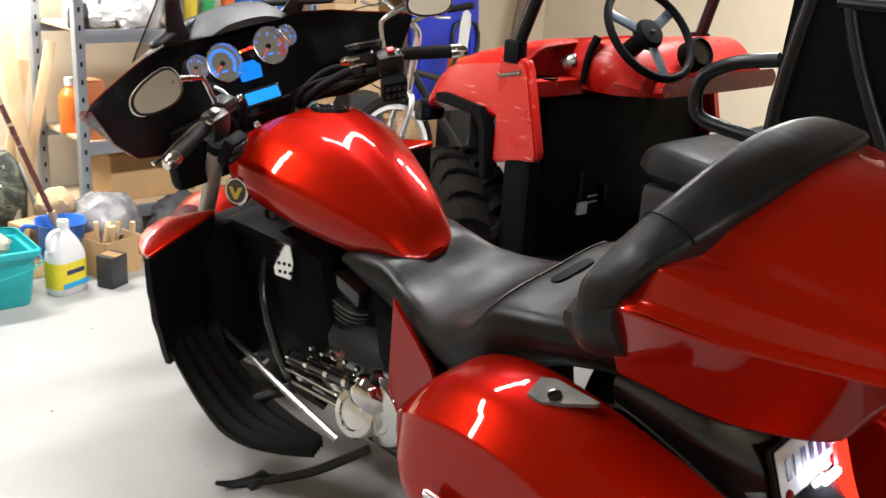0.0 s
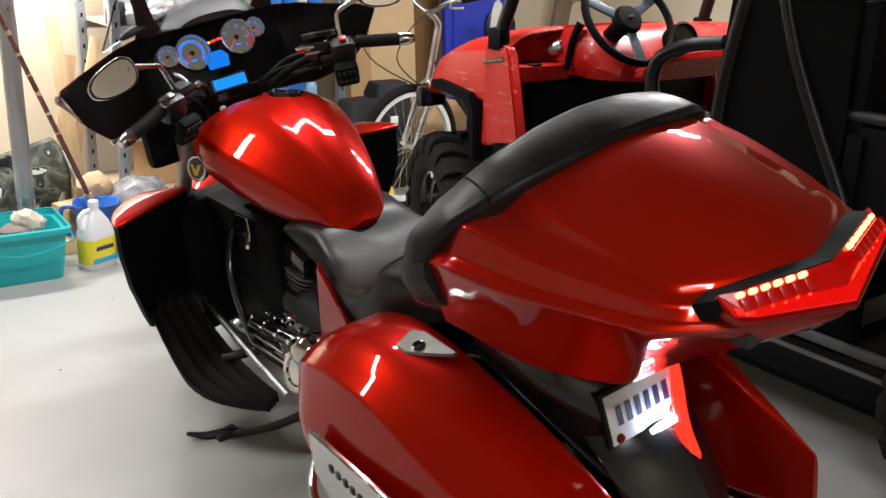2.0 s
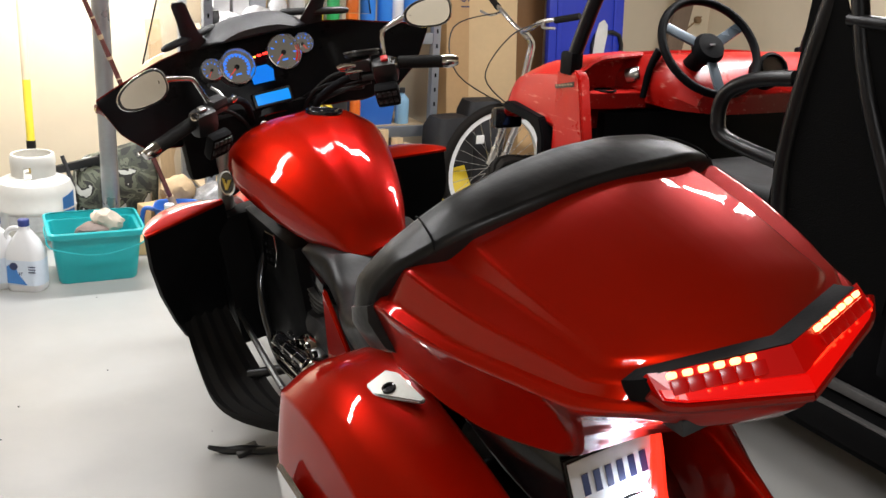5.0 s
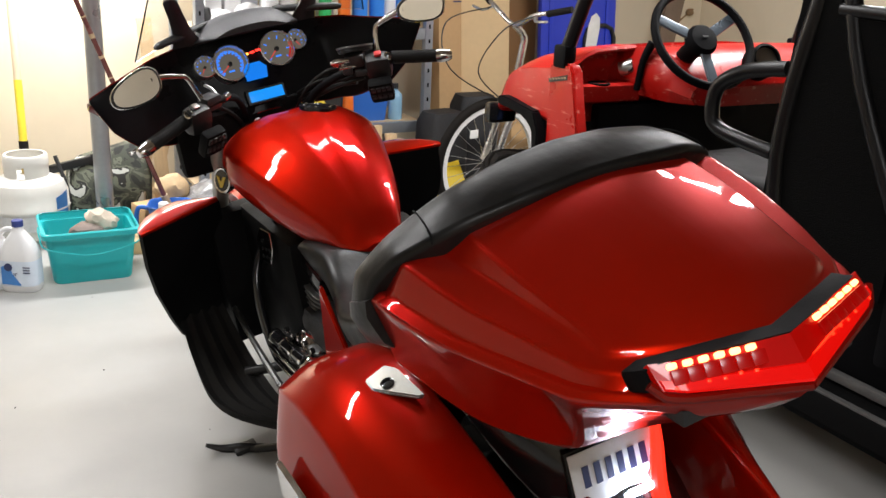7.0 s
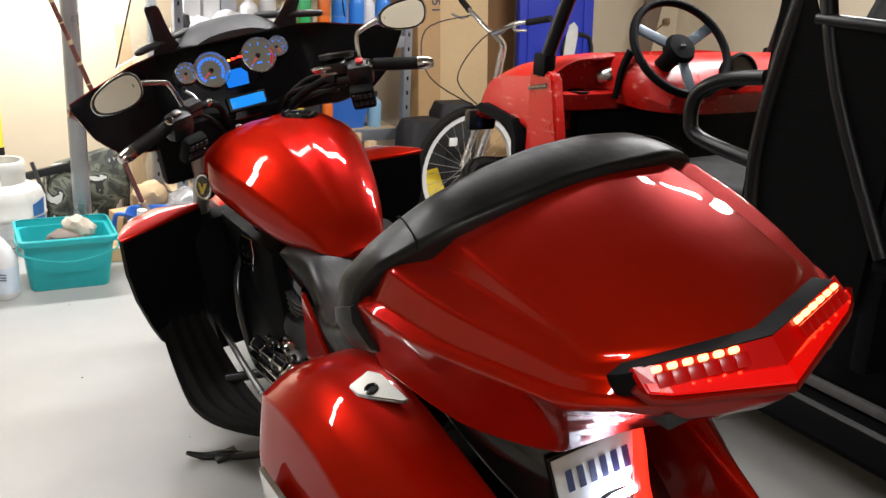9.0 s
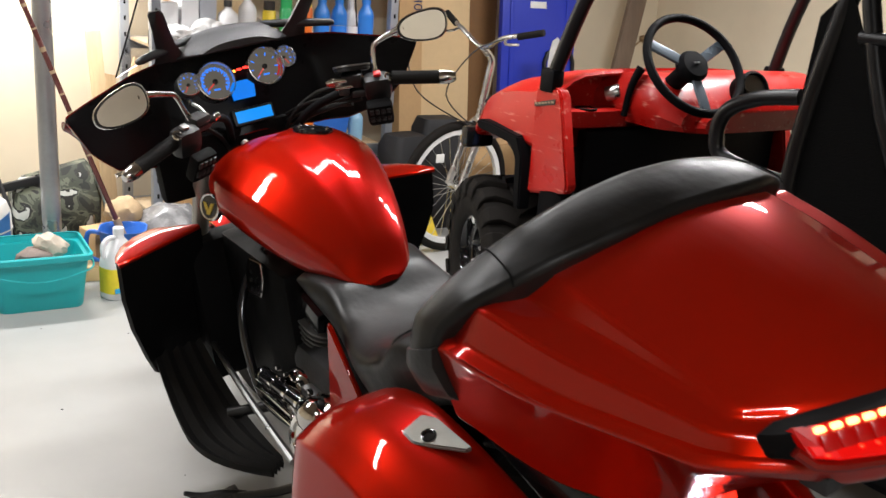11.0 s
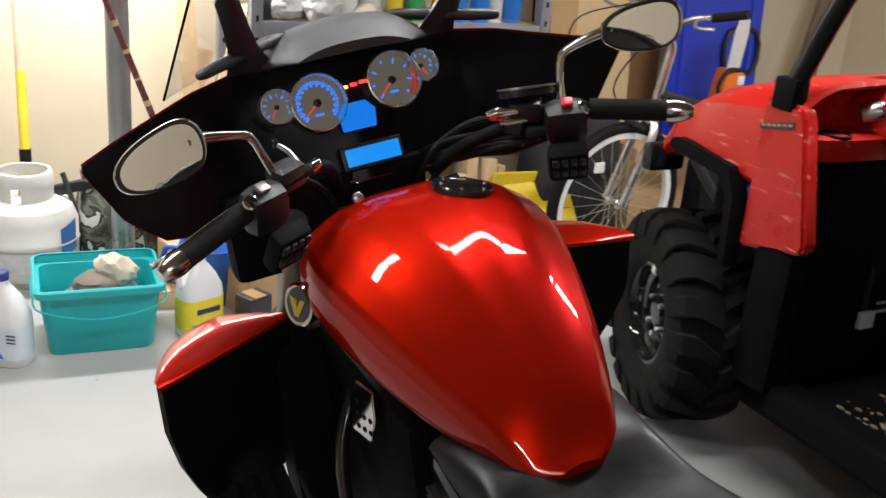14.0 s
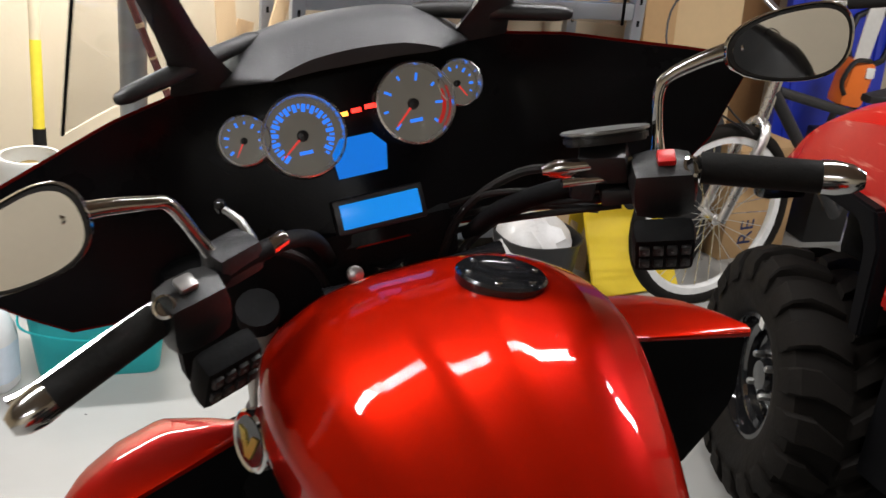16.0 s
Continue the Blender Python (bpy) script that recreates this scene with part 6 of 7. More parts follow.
# shovel with yellow handle
SHY = mat("yellow_fibreglass", (0.75, 0.60, 0.05), 0.4)
sv = thing("shovel", "long-handled shovel with yellow and black shaft against the wall", "shovel", pose(1.06, 4.72, 0, 0, 0, 0))
part("shaft", tube([(0, 0, 0.42), (0.005, 0.04, 0.72)], 0.020, 12, 1), SHY, sv, "yellow shaft")
part("socket", tube([(0, -0.02, 0.10), (0, 0, 0.42)], 0.023, 12, 1), RUBBER, sv)
part("shaft_top", tube([(0.005, 0.04, 0.72), (0.012, 0.10, 1.35)], 0.019, 12, 1), mat("pale_ash_wood", (0.62, 0.52, 0.36), 0.5, 0, 0.12, 5, stretch=(8, 8, 1)), sv)
part("blade", plate([(-0.10, 0), (0.10, 0), (0.09, 0.12), (-0.09, 0.12)], 0.006, pose(0, -0.03, 0.004, 86, 0, 0)), STEEL, sv)

# steel support post and leaning rods
POST = mat("galvanised_post", (0.36, 0.37, 0.38), 0.35, 0.7, 0.12, 6, 0.05, 60)
po = thing("support_post", "grey steel support post from floor to ceiling", "post", pose(1.335, 4.16, 0))
part("column", lathe([(0.040, 0.012), (0.040, CEIL - 0.002)], 24), POST, po)
part("base_plate", box(0, 0, 0.006, 0.14, 0.14, 0.012, 0.002), POST, po)
rod = thing("leaning_rod", "long reddish fishing rod leaning against the post", "rod", pose(0, 0, 0))
def rod_at(z):
    return (1.69 - 0.372 * z, 4.10 - 0.025 * z, z)


part("blank", tube([rod_at(0.24), rod_at(0.8), rod_at(1.4), rod_at(2.1)], [0.012, 0.0115, 0.0105, 0.009], 10, 3), mat("red_brown_cane", (0.16, 0.055, 0.05), 0.25, 0.3, 0.3, 10), rod)
part("grip", tube([rod_at(0.004), rod_at(0.25)], 0.018, 10, 1), mat("cork", (0.45, 0.33, 0.2), 0.8), rod)
for k in range(12):
    part("winding", tube([rod_at(0.55 + 0.09 * k), rod_at(0.55 + 0.09 * k + 0.007 + 0.006 * (k % 3))], 0.0126, 10, 1), bpy.data.materials["cork"], rod)
for k, (x0, x1, wd) in enumerate([(1.60, 1.68, 0.060), (1.66, 1.76, 0.05), (1.74, 1.72, 0.07)]):
    bt = tagged(part("batten", box(0, 0, 0.41 + 0.05 * k, wd, 0.02, 0.82 + 0.10 * k, 0.002, Matrix.Translation((x0, 4.72 - 0.03 * k, 0.004)) @ pose(0, 0, 0, -4, math.degrees(math.atan2(x1 - x0, 0.8)) * 2.2, 0)), mat("pine_batten", (0.58, 0.42, 0.24), 0.6, 0, 0.15, 6, 0.1, 60, stretch=(8, 8, 1)) if k == 0 else bpy.data.materials["pine_batten"]), "pale pine batten leaning on the wall", "batten", "battens")

# camouflage folding chair bag
CAMO = mat("camouflage_cloth", (0.26, 0.27, 0.22), 0.8, 0, 0.2, 9, 0.4, 50)
cn = CAMO.node_tree
leaf = cn.nodes.new("ShaderNodeTexNoise")
leaf.inputs["Scale"].default_value, leaf.inputs["Detail"].default_value, leaf.inputs["Distortion"].default_value = 11.0, 3.0, 0.6
steps = cn.nodes.new("ShaderNodeValToRGB")
steps.color_ramp.interpolation = "CONSTANT"
for at, rgb in ((0.42, (0.05, 0.055, 0.04)), (0.50, (0.11, 0.12, 0.085)), (0.56, (0.02, 0.02, 0.018)), (0.61, (0.48, 0.49, 0.45))):
    steps.color_ramp.elements.new(at).color = (*rgb, 1)
steps.color_ramp.elements[0].color = (0.02, 0.022, 0.018, 1)
cn.links.new([q for q in cn.nodes if q.type == "MAPPING"][0].outputs[0], leaf.inputs["Vector"])
cn.links.new(leaf.outputs["Fac"], steps.inputs["Fac"])
cn.links.new(steps.outputs["Color"], cn.nodes["Principled BSDF"].inputs["Base Color"])
cb = thing("folded_camp_chair", "folded camouflage camp chair with grey tubes", "chair", pose(1.41, 4.47, 0, 0, 0, -6))
rows = []
for z, w, d in ((0.0, 0.19, 0.10), (0.10, 0.21, 0.13), (0.24, 0.21, 0.12), (0.35, 0.19, 0.08), (0.41, 0.15, 0.035)):
    ring = []
    for x, y in rounded(w, d, d * 0.6, 8):
        q = 1 + 0.10 * noise.noise(Vector((x * 9, y * 9, z * 12)))
        ring.append((x * q, y * q, z + 0.04 * x / w))
    rows.append(ring)
part("cloth", skin(rows), CAMO, cb)
for x in (-0.22, -0.05, 0.13, 0.20):
    part("chair_tube", tube([(x, -0.12, 0.01), (x + 0.03, -0.11, 0.20), (x - 0.02, -0.06, 0.40)], 0.010, 8, 3), GUNMETAL if x < 0 else STEEL, cb)
part("chair_strap", box(-0.06, -0.06, 0.38, 0.30, 0.03, 0.04, 0.006, pose(0, 0, 0, 0, -12, 0)), BLACK, cb)

# boxes, tub and bags by the bench foot
CARD = mat("brown_cardboard", (0.50, 0.32, 0.155), 0.8, 0, 0.1, 5, 0.15, 80)
CARD_PALE = mat("pale_cardboard", (0.68, 0.50, 0.28), 0.8, 0, 0.08, 3, 0.12, 60)


def carton(place, size, turn, m, text, name="cardboard_box", tilt=0.0, mark="", mark_at=None):
    c = thing(name, text, "box", pose(*place, tilt, 0, turn), "cartons")
    w, d, h = size
    part("body", box(0, 0, h / 2, w, d, h, 0.004), m, c)
    for s in (-1, 1):
        part("flap", box(s * w / 4, 0, h + 0.0035, w / 2 - 0.003, d, 0.005, 0.001), m, c)
    part("tape", box(0, 0, h + 0.007, 0.05, d, 0.0015), bpy.data.materials["packing_tape"] if "packing_tape" in bpy.data.materials else mat("packing_tape", (0.36, 0.22, 0.10), 0.35), c, smooth=0)
    if mark:
        cv = bpy.data.curves.new("box_code", "FONT")
        mx, mz, mturn, msize = mark_at or (0.02, size[2] - 0.30, -90, 0.085)
        cv.body, cv.size, cv.extrude = mark, msize, 0.0005
        t = new("box_code", cv)
        t.parent = c
        cv.materials.append(LAB_NAVY)
        t.matrix_basis = Matrix.Translation((mx, -d / 2 - 0.001, mz)) @ pose(0, 0, 0, 90, 0, 0) @ pose(0, 0, 0, 0, 0, mturn)
    return c


carton((1.60, 4.22, 0), (0.22, 0.16, 0.17), 12, CARD, "small brown cardboard box on the floor")
carton((1.50, 4.05, 0), (0.20, 0.12, 0.06), -8, CARD_PALE, "flat pale cardboard box on the floor")
part_bag = tagged(part("firewood_bag", lump(0.085, 21, 0.9), mat("tan_paper", (0.42, 0.30, 0.17), 0.85, 0, 0.2, 10, 0.4, 40)), "crumpled tan paper sack on a box", "sack")
part_bag.matrix_world = pose(1.66, 4.20, 0.245)
POLY = mat("clear_film", (0.30, 0.30, 0.30), 0.25, 0, 0.5, 16, 0.6, 30, second=(0.08, 0.08, 0.085))
pb = tagged(part("plastic_bag", lump(0.17, 33, 0.9), POLY), "grey translucent plastic bag of scraps", "bag")
pb.matrix_world = pose(1.86, 4.15, 0.137)
kw = thing("kindling_box", "open carton of split kindling wood", "box", pose(1.775, 3.92, 0, 0, 0, 15))
part("carton", open_tub([(0.10, 0.09, 0.0), (0.10, 0.09, 0.16)], 0.004, 0.006), CARD, kw)
PINE = bpy.data.materials["pine_batten"]
rnd = random.Random(7)
for k in range(9):
    part("stick", box(0, 0, 0.10, 0.022, 0.018, 0.20, 0.003, Matrix.Translation((rnd.uniform(-0.07, 0.07), rnd.uniform(-0.06, 0.06), 0.03)) @ pose(0, 0, 0, rnd.uniform(-12, 12), rnd.uniform(-12, 12), rnd.uniform(0, 90))), PINE, kw)
BLUE_P = mat("blue_plastic", (0.03, 0.14, 0.52), 0.35, 0, 0.06, 6, 0.03, 100)
pail = thing("jug_pitcher", "blue plastic pitcher standing on the floor", "pitcher", pose(1.610, 4.03, 0, 0, 0, 160))
part("body", open_tub([(0.075, 0.075, 0), (0.080, 0.080, 0.01), (0.100, 0.100, 0.22), (0.104, 0.104, 0.226)], 0.004, 0.07), BLUE_P, pail)
part("handle", tube([(0.098, 0, 0.20), (0.15, 0, 0.20), (0.155, 0, 0.10), (0.088, 0, 0.06)], 0.011, 8, 5), BLUE_P, pail)
carton((1.70, 3.74, 0), (0.10, 0.08, 0.13), 25, mat("black_print_box", (0.03, 0.03, 0.035), 0.5), "small black product box on the floor")

# shelving unit with cans and bottles
GALV = mat("grey_shelf_steel", (0.33, 0.36, 0.40), 0.4, 0.6, 0.1, 6)
CHIP = mat("chipboard", (0.50, 0.38, 0.24), 0.75, 0, 0.15, 40, 0.1, 90)
SX0, SX1, SY0, SY1 = 1.86, 3.13, 4.33, 4.82
unit = thing("shelving_unit", "grey steel shelving unit with chipboard shelves", "shelf", pose(0, 0, 0))
for x in (SX0, SX1):
    for y in (SY0, SY1):
        up = part("upright", box(x, y, 0.95, 0.045, 0.045, 1.9, 0.003), GALV, unit)
        for k in range(22):
            part("slot", box(x, y - 0.0235, 0.12 + 0.08 * k, 0.010, 0.002, 0.022), BLACK_MATT, up, smooth=0)
SHELVES = (0.14, 0.47, 0.98, 1.50)
for z in SHELVES:
    part("shelf_board", box((SX0 + SX1) / 2, (SY0 + SY1) / 2, z, SX1 - SX0 - 0.05, SY1 - SY0 - 0.02, 0.016, 0.001), CHIP, unit)
    part("shelf_rim", box((SX0 + SX1) / 2, SY0 - 0.004, z - 0.020, SX1 - SX0 - 0.046, 0.03, 0.06, 0.004), GALV, unit)
    part("shelf_rim", box((SX0 + SX1) / 2, SY1 + 0.004, z - 0.020, SX1 - SX0 - 0.046, 0.03, 0.06, 0.004), GALV, unit)

CANS = {}


def colour(name, rgb):
    if name not in CANS:
        CANS[name] = mat(name, rgb, 0.38, 0, 0.05, 8)
    return CANS[name]


def bottle(x, y, z, r, h, body, cap, text, name="bottle", neck=0.35):
    b = thing(name, text, name.replace("_", " "), pose(x, y, z), "shelf supplies")
    part("body", lathe([(r * 0.95, 0), (r, 0.006), (r, h * 0.62), (r * 0.92, h * 0.70), (r * neck, h * 0.82), (r * neck, h * 0.9)], 20), body, b)
    part("cap", lathe([(r * (neck + 0.06), h * 0.86), (r * (neck + 0.06), h), (0, h)], 16), cap, b)
    return b


def can(x, y, z, r, h, body, lid, text):
    b = thing("spray_can", text, "can", pose(x, y, z), "shelf supplies")
    part("body", lathe([(r * 0.94, 0), (r, 0.004), (r, h * 0.76), (r * 0.8, h * 0.81)], 20), body, b)
    part("cap", lathe([(r * 0.86, h * 0.79), (r * 0.86, h), (0, h + 0.001)], 18), lid, b)
    return b


WHITE_P, ORANGE, GREEN, YEL, BLK = colour("white_print", (0.72, 0.72, 0.72)), colour("orange_print", (0.75, 0.16, 0.02)), colour("green_print", (0.03, 0.40, 0.12)), colour("yellow_print", (0.80, 0.62, 0.04)), colour("black_print", (0.03, 0.03, 0.03))
BLUB = colour("bright_blue_plastic", (0.03, 0.22, 0.72))
zs = 0.988
can(2.56, 4.42, zs, 0.034, 0.24, GREEN, GREEN, "green spray can on the shelf")
can(2.66, 4.40, zs, 0.034, 0.25, ORANGE, YEL, "orange and yellow spray can on the shelf")
can(2.48, 4.45, zs, 0.034, 0.22, YEL, BLK, "yellow spray can with black cap on the shelf")
for k, x in enumerate((2.76, 2.86, 3.02)):
    bottle(x, 4.42, zs, 0.042, 0.26, BLUB, BLUB, "bright blue plastic bottle on the shelf", "bottle", 0.5)
bottle(2.94, 4.44, zs, 0.040, 0.24, WHITE_P, WHITE_P, "white plastic bottle on the shelf")
bottle(2.36, 4.44, zs, 0.045, 0.27, WHITE_P, YEL, "white bottle with yellow cap on the shelf")
bottle(2.25, 4.42, zs, 0.05, 0.22, WHITE_P, BLK, "white bottle with black cap on the shelf")
for k, (x, m) in enumerate([(1.96, WHITE_P), (2.06, WHITE_P), (2.15, colour("grey_print", (0.4, 0.42, 0.45)))]):
    carton((x, 4.52, zs + 0.0), (0.085, 0.20, 0.20 + 0.05 * k), 0, m, "white product carton on the shelf", "product_box")
carton((2.30, 4.68, zs), (0.30, 0.14, 0.30), 0, CARD_PALE, "pale carton at the back of the shelf")
# lower shelf
zl = 0.478
can(1.98, 4.44, zl, 0.040, 0.20, YEL, BLK, "yellow can with black cap on the lower shelf")
can(2.09, 4.42, zl, 0.036, 0.22, ORANGE, BLK, "orange can with black cap on the lower shelf")
bottle(1.92, 4.60, zl, 0.05, 0.26, ORANGE, WHITE_P, "orange bottle on the lower shelf")
for k, x in enumerate((2.24, 2.40)):
    carton((x, 4.56, zl), (0.14, 0.20, 0.22), 4 * k, WHITE_P if k else CARD, "product carton on the lower shelf", "product_box")
bin_ = thing("storage_bin", "blue plastic storage bin on the lower shelf", "bin", pose(2.80, 4.52, zl))
part("body", open_tub([(0.12, 0.12, 0), (0.14, 0.14, 0.18), (0.15, 0.15, 0.185)], 0.005, 0.02), BLUE_P, bin_)
bottle(2.985, 4.42, zl, 0.040, 0.20, colour("pale_blue_bottle", (0.25, 0.45, 0.62)), BLK, "pale blue bottle with dark cap on the lower shelf")
carton((2.20, 4.55, 0.149), (0.34, 0.24, 0.22), 0, CARD, "brown carton on the bottom shelf")
carton((2.64, 4.55, 0.149), (0.32, 0.24, 0.24), 0, CARD_PALE, "pale carton on the bottom shelf")

# wood blocks standing in a crate in front of the shelves
for k, (x, h, w) in enumerate([(2.76, 0.50, 0.05), (2.83, 0.46, 0.05), (2.90, 0.42, 0.04), (2.70, 0.40, 0.06), (2.97, 0.35, 0.02)]):
    wb = tagged(part("wood_offcut", box(0, 0, h / 2, w, 0.045, h, 0.003, Matrix.Translation((x, 4.16 - 0.04 * (k % 2), 0)) @ pose(0, 0, 0, -3, 0, 8 * k)), PINE), "pale pine offcut standing on end", "wood", "offcuts")
tb = thing("black_pail", "black plastic pail with a white bag in it", "pail", pose(2.66, 3.98, 0))
part("body", open_tub([(0.12, 0.12, 0), (0.125, 0.125, 0.01), (0.145, 0.145, 0.24), (0.15, 0.15, 0.25)], 0.005, 0.115), BLACK, tb)
wbag = tagged(part("white_bag", lump(0.135, 41, 0.9), mat("white_film", (0.62, 0.61, 0.60), 0.35, 0, 0.15, 12, 0.5, 30)), "crumpled white plastic bag in the pail", "bag")
wbag.matrix_world = pose(2.64, 3.98, 0.20)

# black bags by the boxes
DARK_CLOTH = mat("black_nylon", (0.016, 0.016, 0.018), 0.7, 0, 0.3, 12, 0.4, 90)
for k, (x, y, w, h, t) in enumerate([(3.17, 4.20, 0.13, 0.55, 10), (3.42, 4.28, 0.13, 0.62, -4)]):
    rows = []
    for z, f in ((0, 0.9), (0.08, 1.0), (h * 0.5, 1.0), (h * 0.9, 0.95), (h, 0.75)):
        rows.append([(px * f * (1 + 0.06 * noise.noise(Vector((px * 12, py * 12, z * 9 + k)))), py * f, z) for px, py in rounded(w, 0.10, 0.04, 6)])
    bg = tagged(part("tool_bag", skin(rows), DARK_CLOTH), "upright black nylon bag by the boxes", "bag", "black bags")
    bg.matrix_world = pose(x, y, 0, 0, 0, t)

# tall cartons, blue case, plank
tall = carton((3.45, 4.62, 0.012), (0.16, 0.12, 1.62), 4, CARD, "tall narrow cardboard box with printed code", "tall_box", -5, "GH051")
carton((3.725, 4.70, 0.012), (0.38, 0.14, 1.70), 3, CARD_PALE, "tall wide flat cardboard box", "tall_box", -5)
carton((4.05, 4.78, 0.008), (0.22, 0.08, 1.75), 0, mat("dark_brown_board", (0.20, 0.10, 0.035), 0.7), "dark brown flat box against the wall", "tall_box", -3)
BLUE_CASE = mat("royal_blue_plastic", (0.015, 0.035, 0.42), 0.4, 0, 0.06, 5, 0.03, 90)
bc = thing("plastic_sled", "tall royal blue plastic sheet with a moulded slot", "sled", pose(4.34, 4.52, 0.01, -5, 0, -3))
part("panel", box(0, 0, 0.75, 0.56, 0.05, 1.5, 0.018), BLUE_CASE, bc)
for x in (-0.21, 0.21):
    part("rib", box(x, -0.028, 0.75, 0.03, 0.012, 1.36, 0.005), BLUE_CASE, bc)
part("grab_slot", tube([(0.06, -0.035, 0.74), (0.06, -0.035, 0.93), (0.24, -0.035, 0.93), (0.24, -0.035, 0.74)], 0.014, 8, 3, closed=True), BLACK, bc)
part("mark_patch", box(-0.02, -0.028, 1.22, 0.12, 0.004, 0.04, 0.001), HOUSING, bc)
cs = thing("chainsaw", "orange chainsaw standing upright on a black crate", "chainsaw", pose(4.24, 4.34, 0.0, 0, 0, -6))
part("body", box(0, 0, 0.70, 0.12, 0.11, 0.20, 0.03, Matrix.Translation((0, 0, 0.7)) @ pose(0, 0, 0, 0, 8, 0) @ Matrix.Translation((0, 0, -0.7))), ORANGE, cs)
part("guide_bar", plate([(-0.035, 0), (0.035, 0), (0.040, 0.20), (0.030, 0.26), (0, 0.285), (-0.03, 0.26), (-0.040, 0.20)], 0.006, Matrix.Translation((0.0, -0.02, 0.78)) @ pose(0, 0, 0, 86, 8, 0)), mat("pale_steel", (0.66, 0.67, 0.66), 0.4, 0.3), cs, "pale steel guide bar")
part("rear_handle", tube([(-0.03, 0, 0.62), (-0.05, 0, 0.50), (0.05, 0, 0.50), (0.04, 0, 0.62)], 0.016, 8, 4), BLACK, cs)
part("front_handle", tube([(-0.06, -0.05, 0.66), (-0.10, -0.07, 0.72), (-0.06, -0.07, 0.80), (0.03, -0.05, 0.80)], 0.010, 8, 4), BLACK, cs)
part("saw_badge", box(0.035, -0.058, 0.752, 0.040, 0.006, 0.045, 0.006), HOUSING, cs)
part("stand_crate", box(0, 0, 0.245, 0.20, 0.16, 0.49, 0.01), BLACK, cs)
tagged(part("plank", box(0, 0, 1.0, 0.15, 0.03, 2.0, 0.003, Matrix.Translation((4.98, 4.66, 0.01)) @ pose(0, 0, 0, -5, 15, 0)), mat("grey_brown_plank", (0.17, 0.12, 0.085), 0.75, 0, 0.25, 5, 0.2, 60, stretch=(6, 6, 1))), "weathered grey-brown plank leaning on the wall", "plank")
cbx = thing("wall_cable", "thin brown cable pinned along the wall", "cable", pose(0, 0, 0))
part("loop", tube([(5.28, 4.944, 0.02), (5.30, 4.944, 0.60), (5.38, 4.944, 0.80), (5.48, 4.944, 0.92), (5.62, 4.944, 1.02)], 0.006, 6, 5), mat("tan_cord", (0.25, 0.16, 0.08), 0.8), cbx)
part("knot", lump(0.030, 77, 0.8), bpy.data.materials["tan_cord"], cbx).matrix_basis = pose(5.58, 4.935, 1.00)

# bicycle, front end towards the bikes
RIM_W = mat("white_painted_rim", (0.72, 0.72, 0.71), 0.35)
SILV = mat("silver_alloy", (0.62, 0.61, 0.59), 0.28, 0.9, 0.08, 9)
BR = 0.345
byc = thing("bicycle", "mountain bicycle with silver fork and white rims", "bicycle", pose(3.17, 3.80, 0, 0, 0, 0))
byc.matrix_world = pose(3.25, 3.83, 0, 0, 0, 5) @ pose(0, 0, 0, 2, 0, 0)


def cycle_wheel(cx):
    turn = Matrix.Translation((cx, 0, BR)) @ pose(0, 0, 0, 90, 0, 0)
    w = part("wheel", lathe([(0.018, -0.035), (0.022, -0.03), (0.014, -0.02), (0.014, 0.02), (0.022, 0.03), (0.018, 0.035)], 18, turn), SILV, byc)
    part("tyre", tube([tuple(turn @ Vector((0.322 * math.cos(a), 0.322 * math.sin(a), 0))) for a in (2 * math.pi * k / 40 for k in range(40))], 0.024, 10, 1, closed=True), TYRE, w)
    part("rim", lathe([(0.309, -0.014), (0.278, -0.013), (0.274, 0.0), (0.278, 0.013), (0.309, 0.014)], 48, turn, caps=False), RIM_W, w)
    for k in range(28):
        a = 2 * math.pi * k / 28
        b = a + (0.35 if k % 2 else -0.35)
        z = 0.028 if (k // 2) % 2 else -0.028
        part("spoke", tube([tuple(turn @ Vector((0.02 * math.cos(b), 0.02 * math.sin(b), z))), tuple(turn @ Vector((0.276 * math.cos(a), 0.276 * math.sin(a), 0)))], 0.0016, 4, 1), SILV, w, smooth=0)
    part("reflector", box(0, 0, 0, 0.05, 0.045, 0.008, 0.004, turn @ Matrix.Translation((0.20 * math.cos(2.2), 0.20 * math.sin(2.2), 0.01))), HOUSING, w)


cycle_wheel(0.0)
cycle_wheel(1.05)
part("fork", tube([(0.0, -0.05, BR), (0.06, -0.05, 0.52), (0.11, -0.045, 0.66), (0.12, 0, 0.70)], 0.018, 10, 3), SILV, byc, "silver suspension fork leg")
part("fork", tube([(0.0, 0.05, BR), (0.06, 0.05, 0.52), (0.11, 0.045, 0.66), (0.12, 0, 0.70)], 0.018, 10, 3), SILV, byc, "silver suspension fork leg")
part("stem", tube([(0.12, 0, 0.68), (0.160, 0, 0.92), (0.165, 0, 1.00), (0.10, 0, 1.06)], [0.02, 0.02, 0.019, 0.018], 12, 3), SILV, byc)
part("handlebar", tube([(0.13, -0.30, 1.165), (0.09, -0.16, 1.13), (0.10, 0, 1.06), (0.09, 0.16, 1.13), (0.13, 0.30, 1.165)], 0.012, 10, 4), SILV, byc)
